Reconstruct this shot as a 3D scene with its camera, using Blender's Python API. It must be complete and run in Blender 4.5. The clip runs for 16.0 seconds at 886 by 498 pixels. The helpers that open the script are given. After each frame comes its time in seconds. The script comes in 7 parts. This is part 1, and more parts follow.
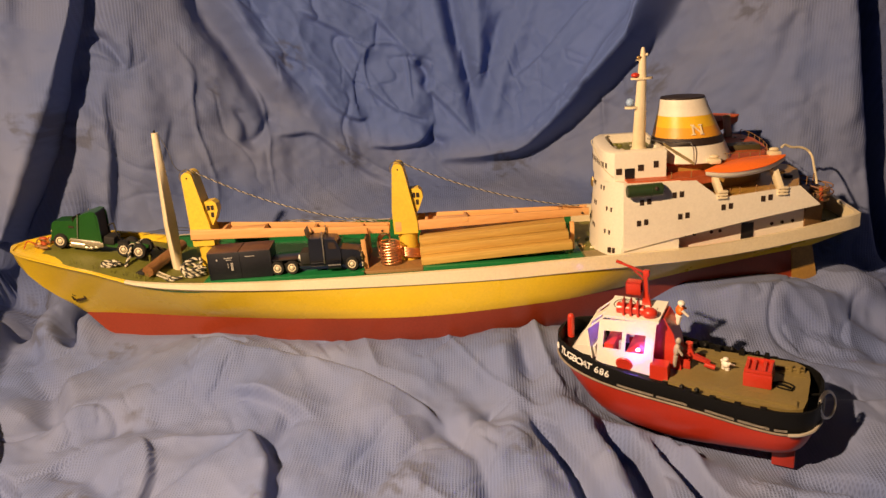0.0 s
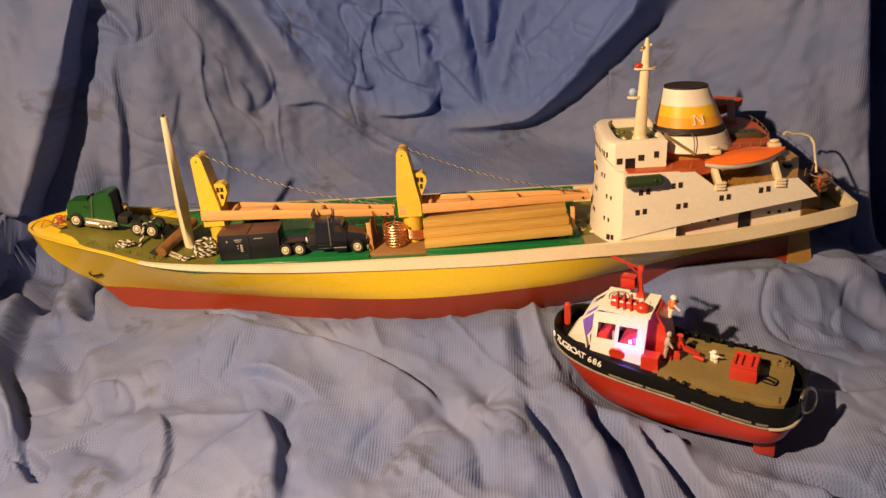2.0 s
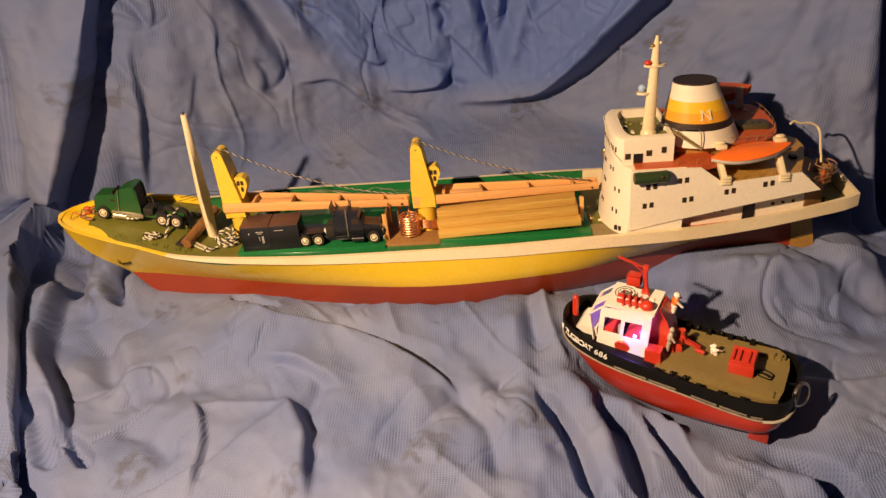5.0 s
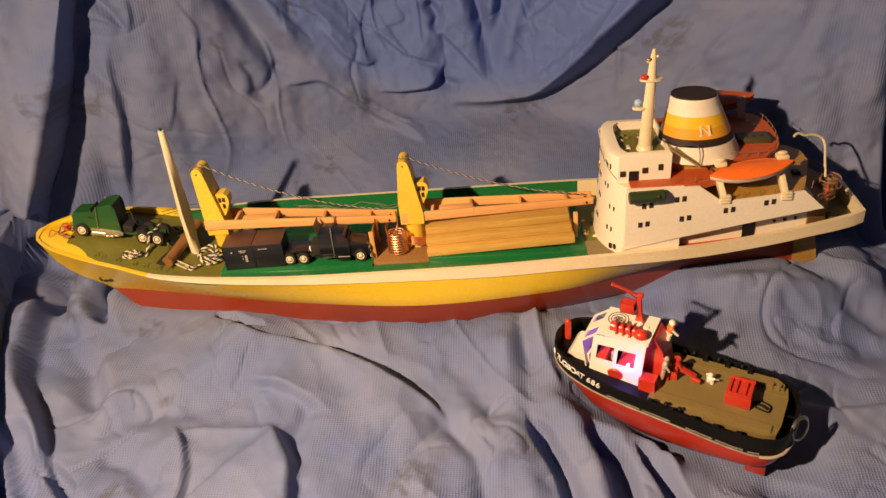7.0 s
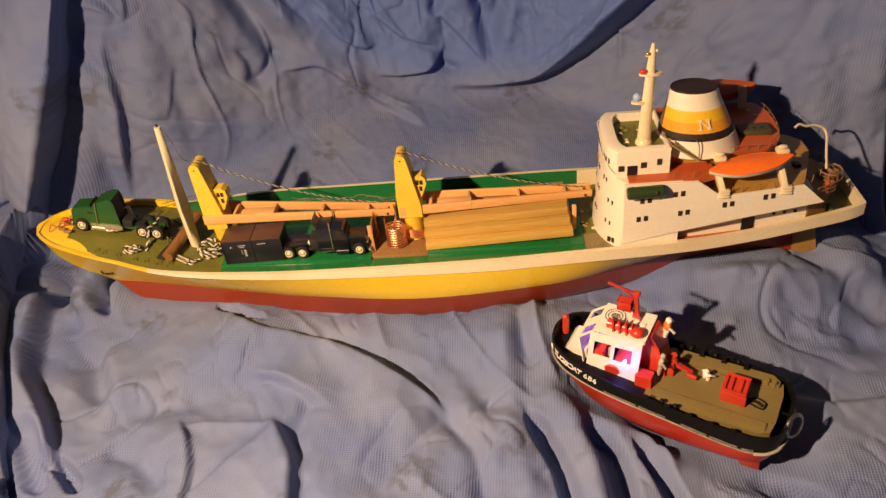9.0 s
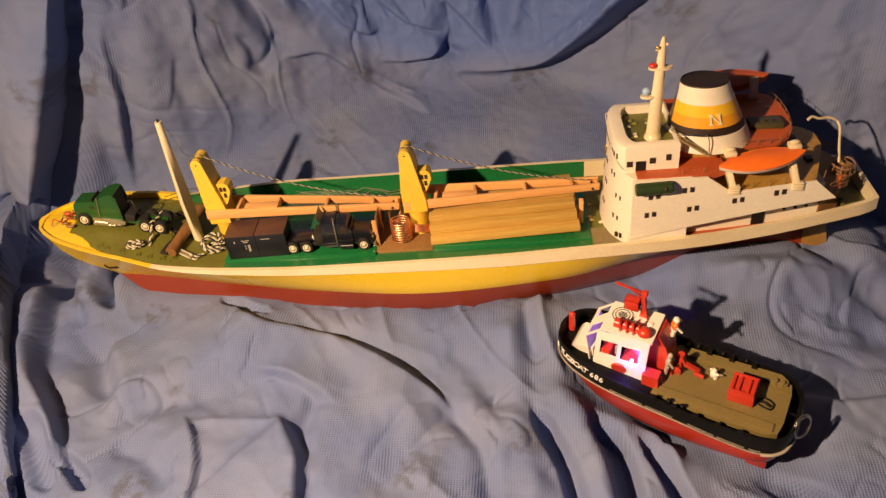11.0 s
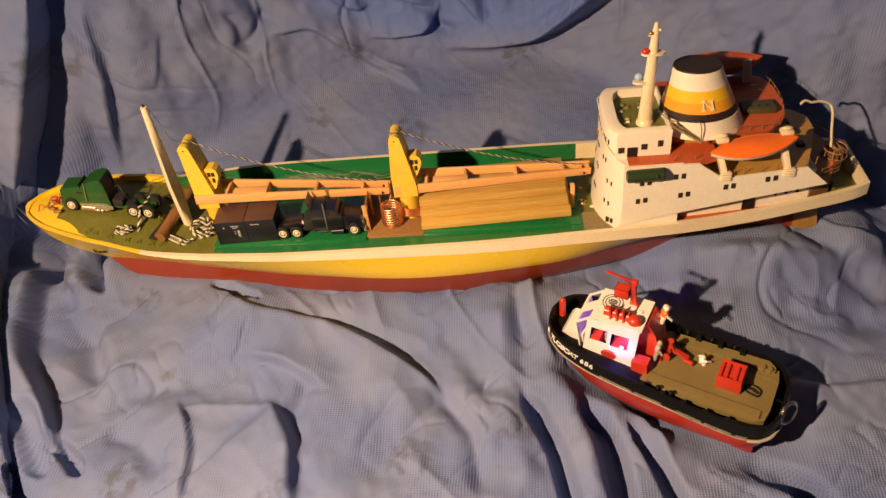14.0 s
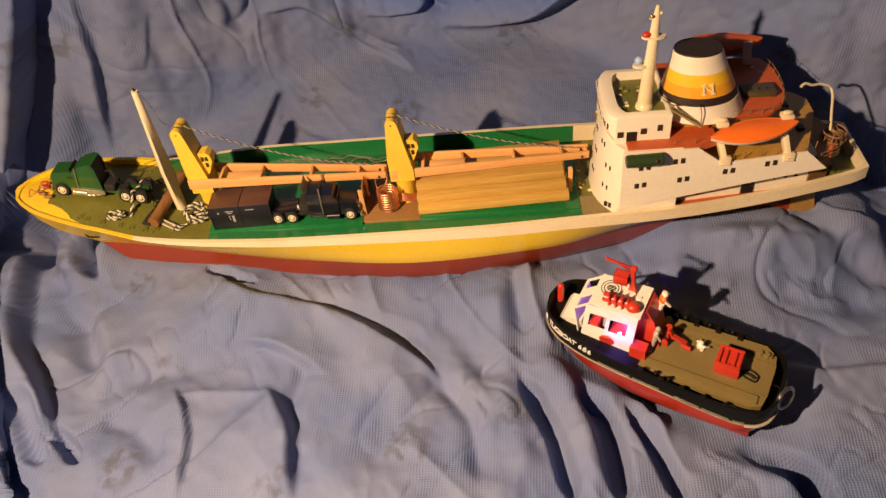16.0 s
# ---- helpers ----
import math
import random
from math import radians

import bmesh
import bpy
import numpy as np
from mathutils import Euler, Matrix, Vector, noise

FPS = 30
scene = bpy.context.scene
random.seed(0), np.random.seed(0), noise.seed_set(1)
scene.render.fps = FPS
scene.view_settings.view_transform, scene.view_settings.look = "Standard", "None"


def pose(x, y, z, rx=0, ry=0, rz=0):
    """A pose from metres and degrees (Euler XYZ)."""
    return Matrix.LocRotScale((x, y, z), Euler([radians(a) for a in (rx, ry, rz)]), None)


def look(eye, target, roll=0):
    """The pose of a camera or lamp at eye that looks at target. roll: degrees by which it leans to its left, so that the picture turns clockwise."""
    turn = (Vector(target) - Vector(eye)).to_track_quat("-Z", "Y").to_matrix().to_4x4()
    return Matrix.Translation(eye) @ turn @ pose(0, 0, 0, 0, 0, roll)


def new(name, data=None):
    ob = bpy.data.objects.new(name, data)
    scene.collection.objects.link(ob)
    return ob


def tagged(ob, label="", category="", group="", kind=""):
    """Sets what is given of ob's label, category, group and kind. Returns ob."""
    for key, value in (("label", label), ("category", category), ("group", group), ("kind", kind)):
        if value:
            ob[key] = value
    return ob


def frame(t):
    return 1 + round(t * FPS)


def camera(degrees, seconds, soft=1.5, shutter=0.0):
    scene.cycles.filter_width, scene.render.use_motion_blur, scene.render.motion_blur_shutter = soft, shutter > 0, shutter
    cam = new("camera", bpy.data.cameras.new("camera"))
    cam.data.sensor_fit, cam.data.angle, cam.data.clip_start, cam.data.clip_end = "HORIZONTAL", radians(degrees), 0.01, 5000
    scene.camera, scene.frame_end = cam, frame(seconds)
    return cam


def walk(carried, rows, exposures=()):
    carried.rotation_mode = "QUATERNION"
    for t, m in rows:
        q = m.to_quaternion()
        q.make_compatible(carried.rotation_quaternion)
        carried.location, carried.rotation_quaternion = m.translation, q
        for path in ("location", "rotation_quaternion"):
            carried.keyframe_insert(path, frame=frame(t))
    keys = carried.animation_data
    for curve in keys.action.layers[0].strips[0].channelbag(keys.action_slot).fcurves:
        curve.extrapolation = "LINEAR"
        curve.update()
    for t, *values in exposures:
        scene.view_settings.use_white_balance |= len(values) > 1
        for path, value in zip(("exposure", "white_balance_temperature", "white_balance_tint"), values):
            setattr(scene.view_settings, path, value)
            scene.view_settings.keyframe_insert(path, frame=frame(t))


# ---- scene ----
cam = camera(61.2, 16.0)
PATH = [
    (0, (0.0, 0.013, 0.545), (-0.042, 1.916, -0.068), -4.1),
    (0.5, (0.005, 0.014, 0.565), (-0.046, 1.915, -0.055), -4.1),
    (1, (0.01, 0.013, 0.591), (-0.051, 1.905, -0.056), -4.1),
    (1.5, (0.013, 0.009, 0.605), (-0.063, 1.872, -0.118), -4.0),
    (2, (0.016, 0.013, 0.614), (-0.07, 1.849, -0.174), -4.0),
    (2.5, (0.013, 0.011, 0.631), (-0.082, 1.826, -0.204), -4.1),
    (3, (0.01, 0.016, 0.646), (-0.092, 1.815, -0.222), -4.2),
    (5.5, (0.025, 0.017, 0.719), (-0.1, 1.753, -0.266), -5.2),
    (6, (0.036, 0.033, 0.732), (-0.09, 1.761, -0.267), -5.3),
    (6.5, (0.044, 0.058, 0.735), (-0.09, 1.774, -0.285), -5.6),
    (7, (0.039, 0.075, 0.74), (-0.103, 1.777, -0.302), -5.7),
    (7.5, (0.042, 0.088, 0.744), (-0.108, 1.771, -0.326), -6.0),
    (8, (0.043, 0.089, 0.748), (-0.112, 1.752, -0.352), -6.2),
    (8.5, (0.05, 0.09, 0.762), (-0.113, 1.742, -0.354), -6.5),
    (9, (0.051, 0.097, 0.774), (-0.114, 1.739, -0.356), -6.6),
    (9.2, (0.054, 0.104, 0.771), (-0.119, 1.737, -0.37), -6.7),
    (11.5, (0.052, 0.125, 0.8), (-0.133, 1.708, -0.409), -7.3),
    (12, (0.052, 0.128, 0.803), (-0.133, 1.699, -0.421), -7.4),
    (12.5, (0.052, 0.129, 0.807), (-0.133, 1.692, -0.427), -7.5),
    (13, (0.052, 0.13, 0.807), (-0.126, 1.68, -0.445), -7.4),
    (13.5, (0.051, 0.134, 0.811), (-0.128, 1.674, -0.452), -7.4),
    (14, (0.056, 0.143, 0.815), (-0.115, 1.671, -0.464), -7.3),
    (14.5, (0.058, 0.144, 0.819), (-0.109, 1.659, -0.475), -7.3),
    (15, (0.051, 0.146, 0.824), (-0.113, 1.648, -0.486), -7.3),
    (15.5, (0.045, 0.152, 0.823), (-0.113, 1.643, -0.501), -7.2),
    (16, (0.048, 0.158, 0.824), (-0.101, 1.636, -0.515), -7.1),
]
walk(cam, [(t, look(eye, target, roll)) for t, eye, target, roll in PATH])

# ---- light ----
world = bpy.data.worlds.new("room_dark")
scene.world = world
world.use_nodes = True
world.node_tree.nodes["Background"].inputs["Color"].default_value = (0.55, 0.62, 0.9, 1)
world.node_tree.nodes["Background"].inputs["Strength"].default_value = 0.008
scene.view_settings.exposure = 0.0

LAMP = (-0.56, 0.03, 0.965)
bulb = bpy.data.lights.new("desk_lamp_light", "AREA")
bulb.shape, bulb.size, bulb.energy, bulb.color = "DISK", 0.035, 21.8, (1.0, 0.66, 0.375)
lamp_ob = new("desk_lamp_light", bulb)
bulb.spread = radians(152)
lamp_ob.matrix_world = look(LAMP, (0.16, 0.60, 0.04))

# added fill lamp: weak blue light from an unseen opening behind the camera
FILL_OPENING = (0.55, 1.45, 0.35, 1.45)
blue_fill = bpy.data.lights.new("blue_fill_light", "AREA")
blue_fill.shape, blue_fill.size, blue_fill.size_y, blue_fill.energy, blue_fill.color = "RECTANGLE", 0.86, 1.06, 1.3, (0.08, 0.28, 1.0)
blue_fill_ob = new("blue_fill_light", blue_fill)
blue_fill_ob.matrix_world = look((1.0, -2.52, 0.90), (1.0, 0.0, 0.90))

# ---- materials ----


def mat(name, color, rough=0.5, metal=0.0, vary=0.12, scale=60.0, bump=0.15, dirt=None, dirt_amount=0.35, dirt_scale=14.0, coat=0.0, fine=None):
    """A painted or raw surface: colour varied by fine grain and by large stains, with a fine relief. Scales are per metre."""
    m = bpy.data.materials.new(name)
    m.use_nodes = True
    nt = m.node_tree
    b = nt.nodes["Principled BSDF"]
    b.inputs["Roughness"].default_value = rough
    b.inputs["Metallic"].default_value = metal
    b.inputs["Coat Weight"].default_value = coat
    co = nt.nodes.new("ShaderNodeTexCoord")
    n1 = nt.nodes.new("ShaderNodeTexNoise")
    n1.inputs["Scale"].default_value = fine or scale * 6
    n1.inputs["Detail"].default_value = 5
    n2 = nt.nodes.new("ShaderNodeTexNoise")
    n2.inputs["Scale"].default_value = dirt_scale
    n2.inputs["Detail"].default_value = 6
    for n in (n1, n2):
        nt.links.new(co.outputs["Object"], n.inputs["Vector"])
    hsv = nt.nodes.new("ShaderNodeHueSaturation")
    hsv.inputs["Color"].default_value = (*color, 1)
    mr = nt.nodes.new("ShaderNodeMapRange")
    mr.inputs["From Min"].default_value, mr.inputs["From Max"].default_value = 0.3, 0.7
    mr.inputs["To Min"].default_value, mr.inputs["To Max"].default_value = 1 - vary, 1 + vary
    nt.links.new(n1.outputs["Fac"], mr.inputs["Value"])
    nt.links.new(mr.outputs["Result"], hsv.inputs["Value"])
    mix = nt.nodes.new("ShaderNodeMix")
    mix.data_type = "RGBA"
    d = dirt or tuple(c * 0.55 for c in color)
    mix.inputs[7].default_value = (*d, 1)
    mr2 = nt.nodes.new("ShaderNodeMapRange")
    mr2.inputs["From Min"].default_value, mr2.inputs["From Max"].default_value = 0.48, 0.72
    mr2.inputs["To Max"].default_value = dirt_amount
    nt.links.new(n2.outputs["Fac"], mr2.inputs["Value"])
    nt.links.new(mr2.outputs["Result"], mix.inputs[0])
    nt.links.new(hsv.outputs["Color"], mix.inputs[6])
    nt.links.new(mix.outputs[2], b.inputs["Base Color"])
    mr3 = nt.nodes.new("ShaderNodeMapRange")
    mr3.inputs["To Min"].default_value, mr3.inputs["To Max"].default_value = max(0.02, rough - 0.1), min(1, rough + 0.12)
    nt.links.new(n2.outputs["Fac"], mr3.inputs["Value"])
    nt.links.new(mr3.outputs["Result"], b.inputs["Roughness"])
    bp = nt.nodes.new("ShaderNodeBump")
    bp.inputs["Strength"].default_value = bump
    bp.inputs["Distance"].default_value = 0.001
    nt.links.new(n1.outputs["Fac"], bp.inputs["Height"])
    nt.links.new(bp.outputs["Normal"], b.inputs["Normal"])
    return m


def wood(name, c1, c2, rough=0.55, axis="X", rings=90.0):
    """Bare wood with grain along one axis; each piece takes its own tone."""
    m = mat(name, c1, rough, vary=0.1, bump=0.1)
    nt = m.node_tree
    b = nt.nodes["Principled BSDF"]
    co = nt.nodes["Texture Coordinate"]
    mp = nt.nodes.new("ShaderNodeMapping")
    sc = {"X": (0.06, 1, 1), "Y": (1, 0.06, 1), "Z": (1, 1, 0.06)}[axis]
    mp.inputs["Scale"].default_value = sc
    nt.links.new(co.outputs["Object"], mp.inputs["Vector"])
    n = nt.nodes.new("ShaderNodeTexNoise")
    n.inputs["Scale"].default_value = rings * 5
    n.inputs["Detail"].default_value = 4
    nt.links.new(mp.outputs["Vector"], n.inputs["Vector"])
    ramp = nt.nodes.new("ShaderNodeValToRGB")
    ramp.color_ramp.elements[0].position, ramp.color_ramp.elements[1].position = 0.32, 0.68
    ramp.color_ramp.elements[0].color, ramp.color_ramp.elements[1].color = (*c2, 1), (*c1, 1)
    nt.links.new(n.outputs["Fac"], ramp.inputs["Fac"])
    info = nt.nodes.new("ShaderNodeObjectInfo")
    hsv = nt.nodes.new("ShaderNodeHueSaturation")
    mr = nt.nodes.new("ShaderNodeMapRange")
    mr.inputs["To Min"].default_value, mr.inputs["To Max"].default_value = 0.82, 1.12
    nt.links.new(info.outputs["Random"], mr.inputs["Value"])
    nt.links.new(mr.outputs["Result"], hsv.inputs["Value"])
    nt.links.new(ramp.outputs["Color"], hsv.inputs["Color"])
    nt.links.new(hsv.outputs["Color"], b.inputs["Base Color"])
    return m


def fabric_mat():
    """Blue ribbed cotton: ribs crossed by finer threads, pressed flat in places; a few faint darker printed flowers;
    the swag is coloured bluer.
    """
    m = bpy.data.materials.new("blue_waffle_cotton")
    m.use_nodes = True
    nt = m.node_tree
    N, link = nt.nodes.new, nt.links.new
    b = nt.nodes["Principled BSDF"]
    b.inputs["Roughness"].default_value = 0.8
    b.inputs["Sheen Weight"].default_value = 0.05
    uv = N("ShaderNodeUVMap")
    uv.uv_map = "cloth"
    swag_tint = N("ShaderNodeAttribute")
    swag_tint.attribute_name = "swag_tint"

    def math_node(op, a, c):
        n = N("ShaderNodeMath")
        n.operation = op
        for k, v in enumerate((a, c)):
            if isinstance(v, (int, float)):
                n.inputs[k].default_value = v
            else:
                link(v, n.inputs[k])
        return n.outputs[0]

    def ranged(v, f0, f1, t0, t1):
        n = N("ShaderNodeMapRange")
        for k, x in (("From Min", f0), ("From Max", f1), ("To Min", t0), ("To Max", t1)):
            n.inputs[k].default_value = x
        link(v, n.inputs["Value"])
        return n.outputs["Result"]

    def noise(scale, detail=2.0):
        n = N("ShaderNodeTexNoise")
        n.inputs["Scale"].default_value, n.inputs["Detail"].default_value = scale, detail
        link(uv.outputs["UV"], n.inputs["Vector"])
        return n

    waves = []
    for angle, scale in ((3, WEAVE), (93, WEAVE * 1.25)):
        mp = N("ShaderNodeMapping")
        mp.inputs["Rotation"].default_value = (0, 0, radians(angle))
        link(uv.outputs["UV"], mp.inputs["Vector"])
        w = N("ShaderNodeTexWave")
        w.inputs["Scale"].default_value = scale
        w.inputs["Distortion"].default_value = 2.4
        w.inputs["Detail"].default_value = 1.0
        w.inputs["Detail Scale"].default_value = 0.35
        link(mp.outputs["Vector"], w.inputs["Vector"])
        waves.append(w.outputs["Fac"])
    cross = math_node("MULTIPLY", waves[1], 0.8)
    ribs = math_node("MAXIMUM", waves[0], cross)
    patchy = ranged(noise(8.0, 3.0).outputs["Fac"], 0.40, 0.62, 0.06, 1.0)
    pressed = N("ShaderNodeAttribute")
    pressed.attribute_name = "pressed"
    front = math_node("SUBTRACT", 1.0, math_node("MULTIPLY", pressed.outputs["Fac"], 0.88))
    amount = math_node("MULTIPLY", patchy, front)
    grain = noise(900.0)
    ramp = N("ShaderNodeValToRGB")
    ramp.color_ramp.elements[0].position, ramp.color_ramp.elements[1].position = 0.35, 0.68
    ramp.color_ramp.elements[0].color, ramp.color_ramp.elements[1].color = (*CLOTH_A, 1), (*CLOTH_B, 1)
    link(noise(7.0, 4.0).outputs["Fac"], ramp.inputs["Fac"])
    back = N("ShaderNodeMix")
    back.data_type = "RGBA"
    back.inputs[7].default_value = (*CLOTH_SWAG, 1)
    link(swag_tint.outputs["Fac"], back.inputs[0])
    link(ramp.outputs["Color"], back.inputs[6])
    # printed flowers: ragged petals round scattered centres
    nw = noise(60.0)
    warp = N("ShaderNodeMix")
    warp.data_type = "VECTOR"
    warp.inputs[0].default_value = 0.035
    link(uv.outputs["UV"], warp.inputs[4])
    link(nw.outputs["Color"], warp.inputs[5])
    vor = N("ShaderNodeTexVoronoi")
    vor.inputs["Scale"].default_value = 9
    vor.inputs["Randomness"].default_value = 0.9
    link(warp.outputs[1], vor.inputs["Vector"])
    spot = ranged(vor.outputs["Distance"], 0.17, 0.26, 0.60, 0.0)
    petal = ranged(nw.outputs["Fac"], 0.42, 0.56, 0.0, 1.0)
    mix = N("ShaderNodeMix")
    mix.data_type = "RGBA"
    mix.inputs[7].default_value = (0.075, 0.080, 0.11, 1)
    link(math_node("MULTIPLY", spot, petal), mix.inputs[0])
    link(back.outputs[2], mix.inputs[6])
    gr = N("ShaderNodeMix")
    gr.data_type, gr.blend_type = "RGBA", "MULTIPLY"
    link(amount, gr.inputs[0])
    link(mix.outputs[2], gr.inputs[6])
    link(ranged(ribs, 0.0, 1.0, 0.80, 1.10), gr.inputs[7])
    link(gr.outputs[2], b.inputs["Base Color"])
    bp = N("ShaderNodeBump")
    bp.inputs["Strength"].default_value = 0.55
    bp.inputs["Distance"].default_value = 0.0014
    link(math_node("ADD", math_node("MULTIPLY", ribs, amount), math_node("MULTIPLY", grain.outputs["Fac"], 0.25)), bp.inputs["Height"])
    link(bp.outputs["Normal"], b.inputs["Normal"])
    return m


WEAVE = 100.0
CLOTH_A, CLOTH_B, CLOTH_SWAG = (0.124, 0.174, 0.378), (0.188, 0.226, 0.385), (0.104, 0.170, 0.46)
M_CLOTH = fabric_mat()
M_YELLOW = mat("yellow_enamel", (0.86, 0.60, 0.025), 0.28, vary=0.05, bump=0.06, coat=0.3, dirt_amount=0.25, dirt=(0.7, 0.42, 0.02))
M_CRANE = mat("crane_yellow", (0.80, 0.54, 0.05), 0.4, vary=0.08, bump=0.12, dirt_amount=0.3)
M_RED = mat("red_oxide_paint", (0.27, 0.040, 0.014), 0.35, vary=0.1, bump=0.1, coat=0.2)
M_CREAM = mat("cream_enamel", (0.80, 0.69, 0.47), 0.3, vary=0.05, bump=0.1, dirt=(0.6, 0.45, 0.22), dirt_amount=0.4, coat=0.2)
M_WHITE = mat("white_model_paint", (0.80, 0.74, 0.62), 0.45, vary=0.04, bump=0.06, dirt=(0.62, 0.55, 0.42), dirt_amount=0.3)
M_GREEN = mat("green_gloss_deck", (0.012, 0.15, 0.045), 0.25, vary=0.15, bump=0.15, coat=0.3, dirt=(0.05, 0.1, 0.03))
M_OLIVE = mat("olive_deck", (0.150, 0.152, 0.024), 0.5, vary=0.16, bump=0.18, dirt=(0.08, 0.06, 0.02), dirt_scale=40)
M_REDDECK = mat("red_brown_deck", (0.50, 0.098, 0.028), 0.5, vary=0.1, bump=0.15)
M_OCHRE = mat("ochre_varnish", (0.42, 0.24, 0.05), 0.4, vary=0.15, bump=0.2, dirt=(0.2, 0.1, 0.03), dirt_amount=0.6)
M_BLACK = mat("black_paint", (0.012, 0.012, 0.014), 0.4, vary=0.2, bump=0.1, dirt=(0.03, 0.03, 0.03))
M_HOLE = mat("dark_opening", (0.03, 0.015, 0.008), 0.6)
M_AMBER = mat("funnel_amber", (0.84, 0.52, 0.03), 0.35, vary=0.05)
M_ORANGE2 = mat("funnel_orange", (0.80, 0.37, 0.03), 0.35, vary=0.05)
M_TREAD = mat("tan_tread", (0.32, 0.25, 0.12), 0.55, vary=0.2, bump=0.2)
M_HOOP = mat("bent_wire", (0.30, 0.17, 0.12), 0.5, vary=0.2)
M_ORANGE = mat("lifeboat_orange", (0.85, 0.17, 0.02), 0.4, vary=0.05)
M_WOOD = wood("bare_pine", (0.60, 0.385, 0.095), (0.48, 0.285, 0.065))
M_JIB = wood("orange_stained_wood", (0.80, 0.44, 0.17), (0.72, 0.36, 0.12))
M_BROWN = mat("brown_hardboard", (0.27, 0.145, 0.05), 0.55, vary=0.15, bump=0.2)
M_LOG = wood("dark_dowel_wood", (0.25, 0.12, 0.04), (0.16, 0.07, 0.02), axis="Y")
M_ROPE = mat("striped_cord_pale", (0.66, 0.60, 0.45), 0.8, vary=0.2, bump=0.4)
M_ROPE2 = mat("striped_cord_dark", (0.04, 0.04, 0.035), 0.8, vary=0.2, bump=0.4)
M_COPPER = mat("copper_wire", (0.95, 0.50, 0.26), 0.38, metal=1.0, vary=0.08, bump=0.05)
M_STEEL = mat("steel_wire", (0.55, 0.53, 0.5), 0.3, metal=1.0, vary=0.1, bump=0.1)
M_CHROME = mat("worn_chrome", (0.80, 0.72, 0.58), 0.42, metal=1.0, vary=0.2, bump=0.2)
M_TRUCKGREEN = mat("dark_green_plastic", (0.016, 0.085, 0.014), 0.3, vary=0.08, bump=0.05, coat=0.3)
M_NAVY = mat("navy_plastic", (0.005, 0.006, 0.011), 0.3, vary=0.1, bump=0.05, coat=0.3)
M_CONTAINER = mat("black_container_paint", (0.007, 0.008, 0.014), 0.5, vary=0.2, bump=0.1)
M_CONTTOP = mat("brown_container_top", (0.085, 0.040, 0.030), 0.5, vary=0.15, bump=0.1)
M_TYRE = mat("tyre_rubber", (0.015, 0.014, 0.013), 0.75, vary=0.2, bump=0.2)
M_HUB = mat("cream_wheel_hub", (0.75, 0.66, 0.48), 0.35, vary=0.1)
M_TRED = mat("bright_red_plastic", (0.56, 0.040, 0.020), 0.32, vary=0.05, bump=0.04, coat=0.2)
M_THULL = mat("red_hull_plastic", (0.38, 0.030, 0.014), 0.33, vary=0.05, bump=0.04, coat=0.2)
M_TBLACK = mat("black_plastic", (0.005, 0.005, 0.005), 0.5, vary=0.1, bump=0.05)
M_TSTRIP = mat("dull_grey_strip", (0.24, 0.20, 0.16), 0.5, vary=0.25, bump=0.1, scale=20)
M_TBLACK.node_tree.nodes["Principled BSDF"].inputs["Specular IOR Level"].default_value = 0.22
M_TDECK = mat("olive_grey_plastic", (0.205, 0.155, 0.055), 0.45, vary=0.06, bump=0.06)
M_TWHITE = mat("white_plastic", (0.82, 0.79, 0.72), 0.35, vary=0.03, bump=0.04)
M_TGREY = mat("grey_strip", (0.42, 0.38, 0.32), 0.45, vary=0.1, bump=0.1)
M_LETTER = mat("white_print", (0.85, 0.83, 0.78), 0.5, vary=0.03)
M_VENT = mat("dark_olive_paint", (0.07, 0.06, 0.025), 0.5, vary=0.15, bump=0.15)
M_CAN = mat("dark_green_canister_paint", (0.022, 0.045, 0.014), 0.4, vary=0.12, bump=0.1, dirt=(0.05, 0.05, 0.02))
M_SOOT = mat("sooty_brown_paint", (0.026, 0.015, 0.011), 0.55, vary=0.3, bump=0.2, dirt=(0.05, 0.03, 0.02))
M_DIM = mat("faded_white_print", (0.42, 0.40, 0.38), 0.6)
M_GLASS = mat("dull_brass", (0.6, 0.4, 0.15), 0.3, metal=0.8)
M_WALLPAINT = mat("room_wall_paint", (0.055, 0.055, 0.06), 0.9)
M_BLUEDOT = mat("pale_blue_paint", (0.35, 0.5, 0.75), 0.4)

# ---- building helpers ----


def finish(bm, name, material, smooth=True):
    bmesh.ops.recalc_face_normals(bm, faces=bm.faces[:])
    me = bpy.data.meshes.new(name)
    bm.to_mesh(me)
    bm.free()
    me.materials.append(material)
    if smooth:
        me.shade_smooth()
        me.set_sharp_from_angle(angle=radians(35))
    return me


def part(name, bm, material, parent=None, label="", smooth=True):
    """Links a bmesh as one mesh under a thing or a part. The mesh is in the coordinates of the top thing."""
    ob = new(name, finish(bm, name, material, smooth))
    if parent:
        ob.parent = parent
    if label:
        ob["label"] = label
    return ob


def thing(name, m, label, category, group="", kind=""):
    e = new(name)
    e.empty_display_size = 0.01
    e.matrix_world = m
    return tagged(e, label, category, group, kind)


def B():
    return bmesh.new()


